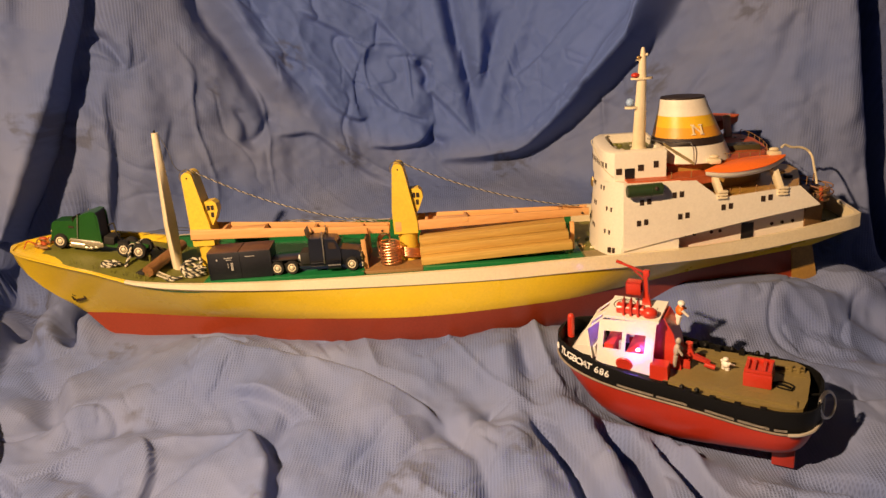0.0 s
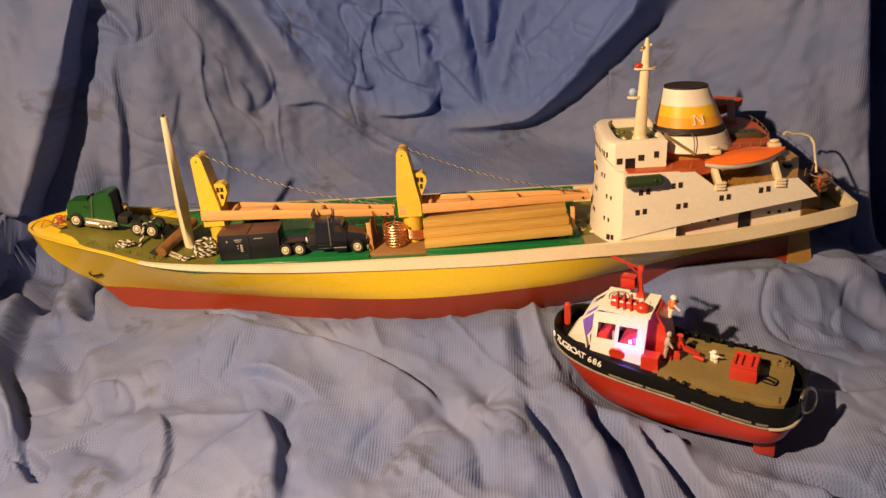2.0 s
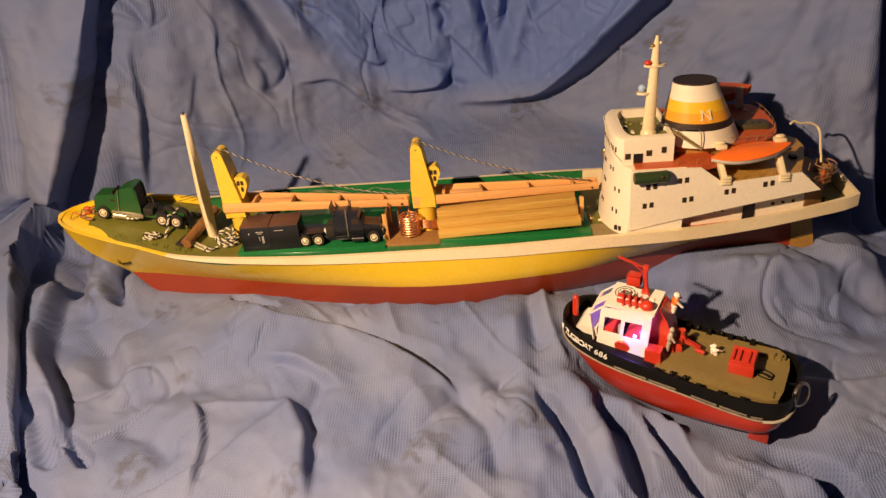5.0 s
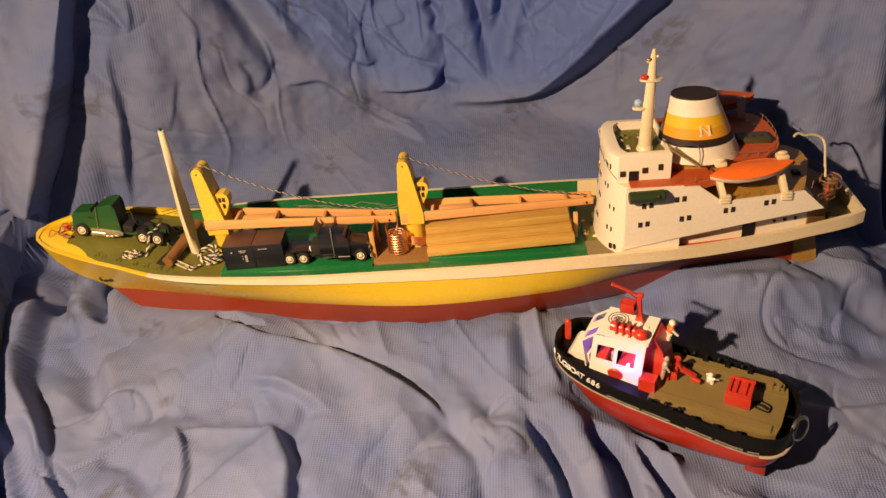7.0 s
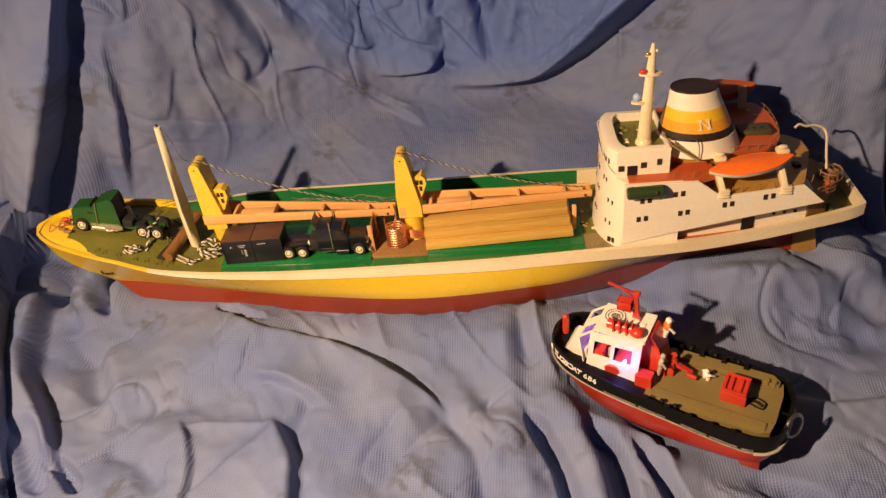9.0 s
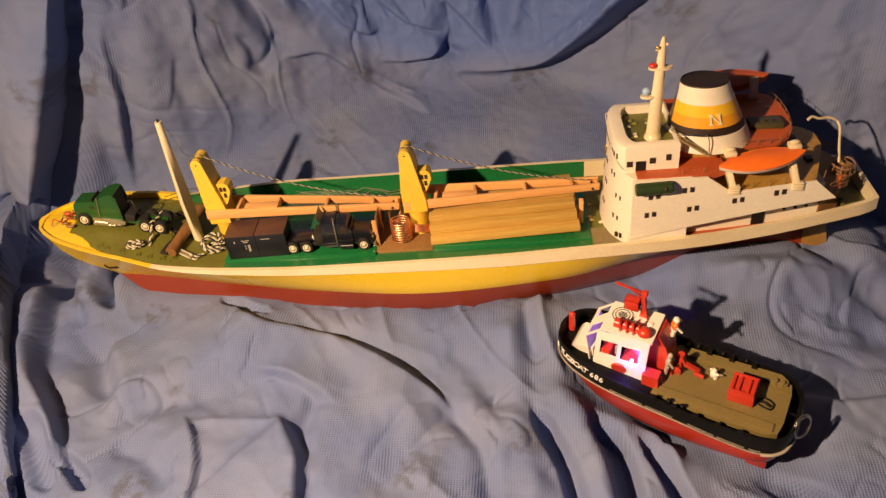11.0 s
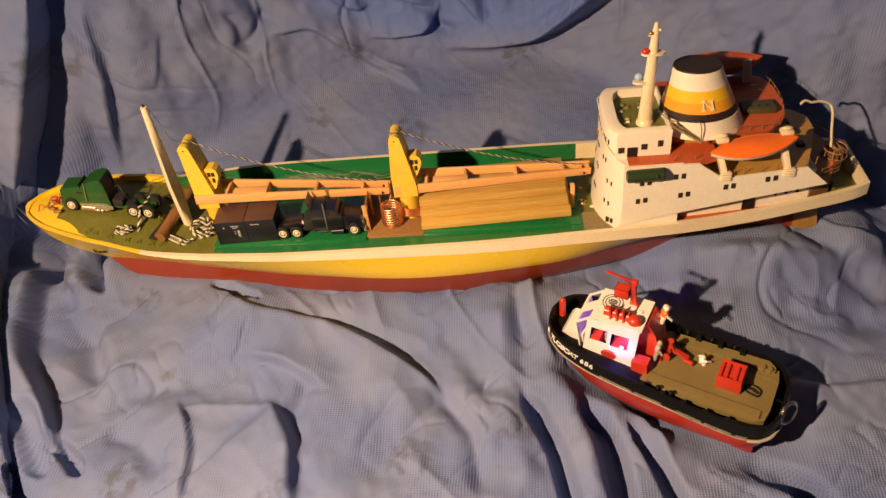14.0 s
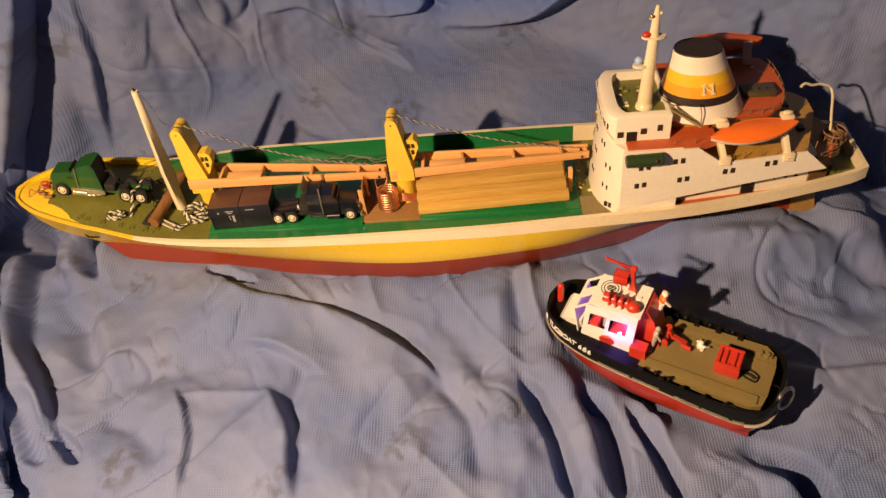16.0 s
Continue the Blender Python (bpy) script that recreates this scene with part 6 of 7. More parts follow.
rope_coil("rope_coil", (-0.322, 0.866, fore_z(-0.322)), 0.0150, 0.0019, 6, "black and white twisted rope coiled at the crane foot", 1, 0.8, 0.020)
rope_coil("rope_coil", (-0.409, 0.846, fore_z(-0.409) - 0.0035), 0.0120, 0.0016, 4, "black and white twisted rope heap on the foredeck", 5, 0.6, 0.006)
rope_coil("rope_coil", (-0.392, 0.905, fore_z(-0.392)), 0.0105, 0.0016, 3, "black and white twisted rope heap behind the truck", 3, 0.8, 0.010)


def lashing():
    t = thing("lashing_rope", pose(0, 0, 0), "black and white rope lashing over the truck chassis", "rope")
    zf = fore_z
    pts = [(-0.395, 0.850, zf(-0.395) - 0.002), (-0.394, 0.862, zf(-0.394) + 0.006), (-0.393, 0.871, zf(-0.393) + 0.019), (-0.391, 0.885, zf(-0.391) + 0.017), (-0.389, 0.899, zf(-0.389) + 0.018), (-0.383, 0.914, zf(-0.383) + 0.006), (-0.372, 0.925, zf(-0.372) + 0.002)]
    twisted_line("cord", pts, 0.0019, M_ROPE, M_ROPE2, t, "", 560, 120)
    t = thing("lashing_rope", pose(0, 0, 0), "rope tail beside the small ladder on deck", "rope")
    pts = [(-0.352, 0.846, zf(-0.352) - 0.003), (-0.340, 0.842, zf(-0.34) + 0.001), (-0.335, 0.848, zf(-0.335) + 0.002), (-0.347, 0.850, zf(-0.347) + 0.001), (-0.338, 0.845, zf(-0.338) + 0.003), (-0.330, 0.850, zf(-0.33) + 0.003)]
    twisted_line("cord", pts, 0.0015, M_ROPE, M_ROPE2, t, "", 600, 90)


lashing()


def bow_gear():
    # dowel across the break of the forecastle
    t = thing("wooden_dowel", pose(0, 0, 0), "dark wooden dowel lying across the deck", "dowel")
    part("dowel", rod(B(), (-0.366, 0.842, 0.2735), (-0.352, 0.925, 0.2800), 0.0068, seg=18), M_LOG, t)
    # little ladder
    t = thing("toy_ladder", pose(0, 0, 0), "small cream wooden ladder lying on deck", "ladder")
    a, b = Vector((-0.374, 0.855, 0.2735)), Vector((-0.343, 0.843, 0.2640))
    d = (b - a).normalized()
    side = Vector((0.35, 0.9, 0.25)).normalized()
    for s in (-1, 1):
        part("ladder_rail", beam(B(), a + side * s * 0.0028, b + side * s * 0.0028, 0.0011, 0.0011), M_ROPE, t)
    for k in range(13):
        c = a + (b - a) * (k + 0.5) / 13
        part("rung", rod(B(), c - side * 0.0028, c + side * 0.0028, 0.0005, seg=6), M_ROPE, t)
    # small fittings, wires and anchor gear on the bow
    rng = random.Random(12)
    spots = [(-0.512, 0.884), (-0.506, 0.874), (-0.500, 0.892), (-0.496, 0.868), (-0.505, 0.903)]
    for x, y in spots:
        p = part("bow_fitting", ball(B(), (x, y, fore_z(x) + 0.0025), 0.0021 + 0.001 * rng.random(), 1.9, 1, 0.7, 10), rng.choice((M_REDDECK, M_BROWN, M_JIB)), ship)
    for k in range(4):
        x, y = -0.523 + 0.009 * k, 0.872 + 0.008 * k
        pts = spline_points([(x, y, fore_z(x)), (x + 0.006, y + 0.002, fore_z(x) + 0.009), (x + 0.014, y - 0.002, fore_z(x) + 0.008), (x + 0.018, y + 0.003, fore_z(x))], 16)
        part("wire_bow", tube(B(), pts, 0.0007, 6), M_BROWN if k % 2 else M_REDDECK, ship)
    bm = B()
    rod(bm, (-0.507, 0.889, fore_z(-0.507)), (-0.507, 0.889, fore_z(-0.507) + 0.007), 0.0036, 0.0028, 14)
    ball(bm, (-0.507, 0.889, fore_z(-0.507) + 0.0075), 0.0036, 1.5, 1, 0.7)
    part("windlass", bm, M_REDDECK, ship, "red brown windlass head")
    # thin bent wire stanchions on the forecastle edge
    for x, y in ((-0.452, 0.838), (-0.443, 0.836), (-0.425, 0.834), (-0.405, 0.832), (-0.392, 0.832), (-0.378, 0.832), (-0.367, 0.833), (-0.40, 0.938), (-0.385, 0.94), (-0.37, 0.942), (-0.355, 0.942), (-0.34, 0.943)):
        z = sheer(x) - 0.004
        bm = tube(B(), [(x, y, z - 0.002), (x + 0.0005, y, z + 0.008), (x + 0.003, y + 0.001, z + 0.009), (x + 0.0045, y, z + 0.003)], 0.0005, 5)
        part("wire_stanchion", bm, M_OLIVE, ship)
    # dark bar across the break of the forecastle
    bm = beam(B(), (-0.3760, 0.842, fore_z(-0.376) - 0.0015), (-0.3660, 0.93, fore_z(-0.366) + 0.0005), 0.010, 0.004, 0.0005)
    part("dark_deck_bar", bm, M_TYRE, ship, "dark bar on the deck")
    # jagged dark gear between truck and dowel
    for k in range(10):
        x, y = -0.376 + 0.018 * rng.random(), 0.862 + 0.055 * rng.random()
        bm = B()
        beam(bm, (x, y, fore_z(x)), (x + rng.uniform(-0.004, 0.004), y + rng.uniform(-0.006, 0.006), fore_z(x) + 0.006 + 0.007 * rng.random()), 0.002, 0.003, 0.0003)
        part("deck_gear", bm, rng.choice((M_TYRE, M_OLIVE, M_OLIVE)), ship)
    # bottom of the bow plate, wires trailing over the far bulwark
    for y0, z0 in ((0.944, 0.280), (0.955, 0.285)):
        pts = spline_points([(-0.40, y0 - 0.02, 0.296), (-0.36, y0, 0.294), (-0.31, y0 - 0.005, 0.287)], 16)
        part("trailing_wire", tube(B(), pts, 0.0005, 5), M_STEEL, ship)


bow_gear()


def copper_coils():
    t = thing("copper_coil", pose(-0.0815, 0.864, 0.2567), "coil of bright copper wire standing on brown board", "wire coil")
    pts = []
    n = 8 * 20
    for k in range(n):
        a = k / 20 * math.tau
        pts.append((0.0118 * math.cos(a), 0.0118 * math.sin(a), 0.001 + 0.0285 * k / n))
    part("wire", tube(B(), pts, 0.0009, 7), M_COPPER, t)
    t = thing("copper_coil", pose(-0.0580, 0.8835, 0.2569), "copper wire wound round the crane post", "wire coil")
    pts = []
    n = 6 * 20
    for k in range(n):
        a = k / 20 * math.tau
        pts.append((0.0185 * math.cos(a) - 0.002, 0.016 * math.sin(a), 0.0012 + 0.012 * k / n + 0.004 * (1 - math.cos(a))))
    part("wire", tube(B(), pts, 0.0009, 7), M_COPPER, t)
    t = thing("copper_coil", pose(-0.092, 0.893, 0.2567), "loose copper wire loops under the boom end", "wire coil")
    pts = []
    for k in range(5 * 18):
        a = k / 18 * math.tau
        pts.append((0.008 * math.cos(a), 0.006 + 0.010 * math.sin(a) * 0.8, 0.016 + 0.011 * math.sin(a + 0.4) + 0.004 * math.sin(k * 0.1)))
    part("wire", tube(B(), pts, 0.0009, 7), M_COPPER, t)
    # loose pale wires along the boom, and a loop over each crane head
    rng = random.Random(21)
    for y0 in (0.904, 0.908):
        pts = [(x, y0 + rng.uniform(-0.004, 0.004), 0.3055 - 0.05 * (x + 0.20) + rng.uniform(-0.002, 0.003)) for x in np.linspace(-0.215, -0.085, 13)]
        pts += [(-0.078, 0.900, 0.306), (-0.072, 0.893, 0.313), (-0.068, 0.886, 0.322)]
        part("boom_wire", tube(B(), spline_points(pts, 60), 0.0005, 6), M_CHROME, ship, "loose pale wire along the boom")
    for hd in (head1, head2):
        pts = [hd + Vector((0.0085 * math.cos(a) - 0.001, -0.010, -0.0065 + 0.0095 * math.sin(a))) for a in np.linspace(-0.4, math.pi + 0.5, 14)]
        part("head_loop", tube(B(), pts, 0.0005, 6), M_STEEL, ship, "thin wire loop over the crane head")
    # hook block hanging at the boom end, and the tape tail
    bm = B()
    rows = [[(x, 0.872 + dy, z) for dy in (-0.004, 0.004)] for x, z in ((-0.108, 0.300), (-0.1055, 0.292), (-0.1060, 0.280), (-0.1045, 0.270), (-0.1065, 0.262))]
    loft(bm, rows)
    bmesh.ops.solidify(bm, geom=bm.faces[:], thickness=0.0012)
    part("boom_strap", bm, M_JIB, ship, "brown strap hanging from the boom end")


copper_coils()

# ---- tugboat ----
TUGM = pose(0.098, 0.757, 0.0, 0, 0, -28.5) @ pose(0, 0, 0.18, 6.5, 0, 0) @ pose(0, 0, -0.18)
tug = thing("toy_tugboat", TUGM, "plastic toy tugboat, red hull, black bulwark, white wheelhouse", "toy boat")
TV = -0.003


def t_half(u):
    return float(spline(u, (0.008, 0.012, 0.021, 0.039, 0.07, 0.12, 0.18, 0.225, 0.245, 0.257, 0.2625), (0.002, 0.017, 0.0285, 0.0375, 0.0430, 0.0462, 0.0475, 0.0465, 0.042, 0.032, 0.017)))


def t_top(u, v=0.0):
    return float(spline(u, (0, 0.03, 0.08, 0.13, 0.20, 0.2625), (0.215, 0.212, 0.2010, 0.1950, 0.1865, 0.1850)))


def t_strake(u, v=0.0):
    return float(spline(u, (0, 0.03, 0.075, 0.15, 0.24, 0.2625), (0.200, 0.1910, 0.1820, 0.1745, 0.1635, 0.1640)))


def t_ring(off, z, n=70, u0=0.008, u1=0.2625):
    us = u0 + (u1 - u0) * (0.5 - 0.5 * np.cos(np.linspace(0, math.pi, n)))
    a, b = [], []
    for u in us:
        h = max(t_half(u) - off, 0.0006)
        uu = min(max(u, u0 + off * 1.2), u1 - off)
        a.append((uu, TV - h, z(uu, -h)))
        b.append((uu, TV + h, z(uu, h)))
    return a + b[::-1]


def tug_hull():
    bm = B()
    rows = []
    for f, off, lift in ((0.0, 0.0, 0), (0.25, -0.0012, 0), (0.6, -0.0012, 0), (0.85, 0.003, 0), (1.0, 0.011, 0)):
        us = 0.5 - 0.5 * np.cos(np.linspace(0, math.pi, 60))
        a, b = [], []
        for q in us:
            u0, u1 = 0.012 + 0.040 * f, 0.2610 - 0.012 * f
            u = u0 + (u1 - u0) * q
            h = max(t_half(0.010 + 0.251 * q) - off - 0.012 * f * (1 - q), 0.0008)
            zt = t_strake(u, -h)
            zb = 0.116 + 0.010 * (1 - q) + 0.018 * float(smooth01(np.array(q), 0.35, 1.0))
            a.append((u, TV - h, zt * (1 - f) + zb * f))
            b.append((u, TV + h, zt * (1 - f) + zb * f))
        rows.append(a + b[::-1])
    loft(bm, rows, close_u=True, cap=True)
    part("hull", bm, M_THULL, tug, "red plastic lower hull")
    # grey rubbing strip
    p = t_ring(-0.0012, lambda u, v: t_strake(u, v))
    part("rubbing_strip", tube(B(), p, 0.0011, 8, True), M_TSTRIP, tug, "grey rubbing strip")
    # black bulwark with flare and thickness
    r0, r1, r2, r3 = t_ring(0.0, t_strake), t_ring(-0.0008, lambda u, v: t_strake(u, v) * 0.4 + t_top(u, v) * 0.6), t_ring(0.0004, t_top), t_ring(0.0034, t_top)
    r4 = t_ring(0.0042, lambda u, v: t_strake(u, v) + 0.004)
    bm = loft(B(), [r0, r1, r2, r3, r4], close_u=True)
    part("bulwark", bm, M_TBLACK, tug, "black plastic bulwark")
    bm = slab(B(), [(x, y) for x, y, z in t_ring(0.0038, t_top)], lambda u: t_strake(u) - 0.002, lambda u: t_strake(u) + 0.005)
    part("lower_deck", bm, M_TBLACK, tug, "black lower deck")
    # scupper slots: pale strips set in the side
    for u0, u1 in ((0.082, 0.118), (0.121, 0.150), (0.166, 0.192), (0.195, 0.222), (0.226, 0.237)):
        for s in (-1, 1):
            bm = B()
            rows = []
            for u in np.linspace(u0, u1, 6):
                h = t_half(u) + 0.0016
                z = t_strake(u, s * h) + 0.0028
                rows.append([(u, TV + s * h, z), (u, TV + s * h, z + 0.0026)])
            loft(bm, rows)
            bmesh.ops.solidify(bm, geom=bm.faces[:], thickness=0.0008)
            part("scupper_strip", bm, M_TGREY, tug)
    # fender knobs along the top of the bulwark
    for u in (0.128, 0.150, 0.172, 0.194, 0.216):
        for s in (-1, 1):
            h = t_half(u) - 0.003
            z = t_top(u, s * h)
            bm = box(B(), u - 0.003, u + 0.003, TV + s * h - 0.002, TV + s * h + 0.002, z - 0.004, z + 0.0018, 0.0007)
            part("bulwark_knob", bm, M_TBLACK, tug)
    # stern hoop: bright strip round the after end
    p = [q for q in t_ring(-0.0030, lambda u, v: t_strake(u, v) + 0.001, 90) if q[0] > 0.236]
    part("stern_strip", tube(B(), p, 0.0016, 8), M_TGREY, tug, "bare grey strip round the stern")
    # rudder under the stern
    part("rudder", box(B(), 0.224, 0.244, TV - 0.030, TV - 0.024, 0.1145, 0.146, 0.0012), M_THULL, tug, "red skeg under the stern")


tug_hull()


def tug_letters():
    """White lettering along the black bow bulwark, one letter after the other, with a ring ahead of it."""
    word = "TUGBOAT 686"
    u = 0.0205
    cur = u
    for ch in word:
        w = {"T": 0.0047, "O": 0.0062, "G": 0.0062, "A": 0.0056, " ": 0.0030, "B": 0.0054, "U": 0.0058}.get(ch, 0.0054)
        um = cur + w * 0.40
        if ch != " ":
            h = t_half(um)
            du = 0.002
            tang = Vector((2 * du, -(t_half(um + du) - t_half(um - du)), t_strake(um + du) - t_strake(um - du))).normalized()
            out = Vector((0, -1, 0)) - tang * Vector((0, -1, 0)).dot(tang)
            out.normalize()
            up = out.cross(tang)
            if up.z < 0:
                up = -up
            M = Matrix((tang, up, tang.cross(up))).transposed().to_4x4()
            zc = t_strake(um, -h) * 0.40 + t_top(um, -h) * 0.60
            M.translation = Vector((um, TV - h, zc)) + tang.cross(up) * 0.0009
            me = text_mesh(ch, 0.0104)
            me.transform(M)
            me.materials.append(M_LETTER)
            ob = new("letter", me)
            ob.parent = tug
        # advance along the curve
        slope = math.hypot(1, (t_half(cur + 0.002) - t_half(cur)) / 0.002)
        cur += w / slope
    um = 0.0150
    h = t_half(um)
    zc = t_strake(um, -h) * 0.45 + t_top(um, -h) * 0.55
    tang = Vector((0.004, -(t_half(um + 0.002) - t_half(um - 0.002)), -0.0015)).normalized()
    out = Vector((-tang.y, tang.x, 0)).normalized()
    if out.y > 0:
        out = -out
    up = tang.cross(out)
    c = Vector((um, TV - h, zc)) + out * 0.0008
    part("ring_mark", tube(B(), [c + tang * 0.0026 * math.cos(t) + up * 0.0032 * math.sin(t) for t in np.linspace(0, math.tau, 20, endpoint=False)], 0.0007, 6, True), M_LETTER, tug, "white painted ring")


tug_letters()


def frame_wall(bm, quad, holes, thick):
    """A wall from a quad of corners (bottom left, bottom right, top right, top left) with rectangular holes given in 0..1; built of strips."""
    a, b, c, d = (Vector(q) for q in quad)
    n = (b - a).cross(d - a).normalized()
    us = sorted({0.0, 1.0, *[h[0] for h in holes], *[h[1] for h in holes]})
    vs = sorted({0.0, 1.0, *[h[2] for h in holes], *[h[3] for h in holes]})
    at = lambda u, v: (a * (1 - u) + b * u) * (1 - v) + (d * (1 - u) + c * u) * v
    for u0, u1 in zip(us, us[1:]):
        for v0, v1 in zip(vs, vs[1:]):
            um, vm = (u0 + u1) / 2, (v0 + v1) / 2
            if any(h[0] < um < h[1] and h[2] < vm < h[3] for h in holes):
                continue
            q = [at(u0, v0), at(u1, v0), at(u1, v1), at(u0, v1)]
            o = [bm.verts.new(p) for p in q]
            i = [bm.verts.new(p - n * thick) for p in q]
            bm.faces.new(o)
            bm.faces.new(i[::-1])
            for k in range(4):
                bm.faces.new((o[k], i[k], i[(k + 1) % 4], o[(k + 1) % 4]))
    bmesh.ops.remove_doubles(bm, verts=bm.verts[:], dist=0.00005)
    return bm


def wheelhouse():
    v0 = TV + 0.001
    zb, zt = 0.172, 0.2440
    W, Wt = 0.0285, 0.0235
    Wn, Wtn = 0.0250, 0.0180
    u0, u1 = 0.052, 0.1155
    for s in (-1, 1):
        lo, hi = (Wn, Wtn) if s < 0 else (W, Wt)
        q = [(u0, v0 + s * lo, zb + 0.004), (u1 - 0.007, v0 + s * lo, zb), (u1 - 0.001, v0 + s * hi, zt), (u0 + 0.006, v0 + s * hi, zt - 0.004)]
        if s > 0:
            q = [q[1], q[0], q[3], q[2]]
        holes = [(0.10, 0.43, 0.52, 0.82), (0.50, 0.84, 0.50, 0.80)]
        if s > 0:
            holes = [(1 - b, 1 - a, c, d) for a, b, c, d in holes]
        part("cabin_side", frame_wall(B(), q, holes, 0.0014), M_TWHITE, tug, "white wheelhouse side with two open windows", smooth=False)
        part("life_ring", lathe(B(), [(0.0045, -0.0012), (0.0078, -0.0012), (0.0088, 0.0), (0.0078, 0.0016), (0.0045, 0.0016)], (0, 0, 0), seg=22), M_TRED, tug, "red half disc life ring").matrix_local = pose(0.083, v0 + s * (lo - 0.002), 0.1945, 82 * s, 0, 0)
    # front with the two brow windows
    q = [(u0, v0 - Wn, zb + 0.004), (u0, v0 + W, zb + 0.004), (u0 - 0.0085, v0 + Wt, zt - 0.0165), (u0 - 0.0085, v0 - Wtn, zt - 0.0165)]
    part("cabin_front", frame_wall(B(), [q[1], q[0], q[3], q[2]], [], 0.0014), M_TWHITE, tug, smooth=False)
    q = [(u0 - 0.009, v0 + Wt + 0.001, zt - 0.017), (u0 - 0.009, v0 - Wtn - 0.001, zt - 0.017), (u0 + 0.012, v0 - Wtn, zt + 0.0015), (u0 + 0.012, v0 + Wt, zt + 0.0015)]
    part("brow", frame_wall(B(), q, [(0.06, 0.36, 0.16, 0.80), (0.64, 0.94, 0.16, 0.80)], 0.0014), M_TWHITE, tug, "white sloping brow with two open windows", smooth=False)
    # roof
    bm = B()
    plate_pts = [(u0 + 0.010, v0 - Wtn), (u1 + 0.001, v0 - Wtn - 0.0005), (u1 + 0.001, v0 + Wt + 0.0005), (u0 + 0.010, v0 + Wt)]
    slab(bm, plate_pts, zt - 0.001, zt + 0.0022)
    soften(bm, 0.0009)
    roof = part("roof", bm, M_TWHITE, tug, "white wheelhouse roof")
    # round emblem: rings and plain bars
    c = (0.0765, v0 + 0.0075, zt + 0.0024)
    for rr in (0.0105, 0.0075):
        part("emblem_ring", tube(B(), [(c[0] + rr * math.cos(t), c[1] + rr * math.sin(t), c[2]) for t in np.linspace(0, math.tau, 30, endpoint=False)], 0.00045, 5, True), M_TBLACK, roof, "thin black ring of the roof emblem")
    for dy, w in ((-0.003, 0.0035), (-0.001, 0.005), (0.0012, 0.005), (0.0032, 0.0035)):
        part("emblem_bar", box(B(), c[0] - w, c[0] + w, c[1] + dy - 0.0005, c[1] + dy + 0.0005, c[2] - 0.0002, c[2] + 0.0003), M_TBLACK, roof)
    # nose box ahead of the cabin
    bm = B()
    plate(bm, [(0.0245, 0.186), (0.0255, 0.199), (0.0300, 0.2045), (0.052, 0.207), (0.052, 0.178)], v0 - 0.017, v0 + 0.017)
    soften(bm, 0.0014)
    part("nose_box", bm, M_TWHITE, tug, "white box ahead of the wheelhouse")
    # fender roll on the stem
    bm = rod(B(), (0.0175, v0 + 0.006, 0.197), (0.0185, v0 + 0.007, 0.2235), 0.0037, seg=14)
    ball(bm, (0.0185, v0 + 0.007, 0.2235), 0.0037)
    part("bow_fender", bm, M_TRED, tug, "red upright bow fender")
    # red interior: back wall, floor, seat
    part("cabin_floor", box(B(), u0 + 0.003, 0.130, v0 - 0.0255, v0 + 0.0255, zb - 0.004, zb + 0.012, 0.0005), M_TRED, tug, "red cabin floor")
    bm = B()
    plate(bm, [(0.108, zb), (0.135, zb), (0.135, 0.190), (0.1275, 0.2270), (0.119, 0.2425), (0.108, 0.2425)], v0 - 0.005, v0 + 0.0215)
    part("back_wall", bm, M_TRED, tug, "red back wall of the wheelhouse")
    part("console", box(B(), 0.062, 0.072, v0 - 0.020, v0 + 0.020, zb + 0.01, 0.214, 0.001), M_TRED, tug, "red cabin console")
    part("cabin_seat", box(B(), 0.084, 0.106, v0 - 0.019, v0 + 0.020, zb + 0.01, 0.209, 0.002), M_TRED, tug, "red cabin seat")
    part("steering_wheel", rod(B(), (0.077, v0 - 0.010, 0.203), (0.0775, v0 - 0.010, 0.213), 0.003), M_TGREY, tug, "grey steering post")
    # step boxes beside the back wall
    for s in (-1, 1):
        bm = B()
        plate(bm, [(0.109, zb - 0.004), (0.1275, zb - 0.004), (0.1265, 0.2015), (0.1095, 0.2015)], v0 + s * 0.0205 - 0.0062, v0 + s * 0.0205 + 0.0062)
        soften(bm, 0.0007)
        part("step_box", bm, M_TRED, tug, "red box behind the wheelhouse")
    # red gear on the roof: horizontal drum with fins
    z = zt + 0.007
    bm = rod(B(), (0.0740, v0 - 0.0085, z), (0.1005, v0 - 0.0085, z), 0.0055, seg=16)
    drum = part("roof_drum", bm, M_TRED, tug, "red finned drum on the roof")
    for u in (0.0815, 0.0885, 0.0955):
        bm = plate(B(), [(u - 0.0010, z - 0.0110), (u + 0.0010, z - 0.0110), (u + 0.0010, z + 0.0105), (u, z + 0.0145), (u - 0.0010, z + 0.0105)], v0 - 0.0125 - 0.0028, v0 - 0.0125 + 0.0028)
        part("fin", bm, M_TRED, drum)
    part("horn_ball", ball(B(), (0.1060, v0 - 0.0105, z - 0.001), 0.0068, 1.15, 1, 0.85, 16), M_TRED, tug, "red horn ball")
    for u in (0.080, 0.0985):
        part("drum_foot", box(B(), u - 0.0015, u + 0.0015, v0 - 0.0115, v0 - 0.0055, zt + 0.001, z, 0.0004), M_TRED, drum)
    # water cannon tower
    u, v = 0.0965, v0 + 0.0135
    bm = B()
    plate(bm, [(u - 0.004, zt + 0.001), (u + 0.0045, zt + 0.001), (u + 0.0028, zt + 0.016), (u + 0.0020, zt + 0.038), (u - 0.0012, zt + 0.038), (u - 0.0016, zt + 0.016)], v - 0.002, v + 0.002)
    soften(bm, 0.0005)
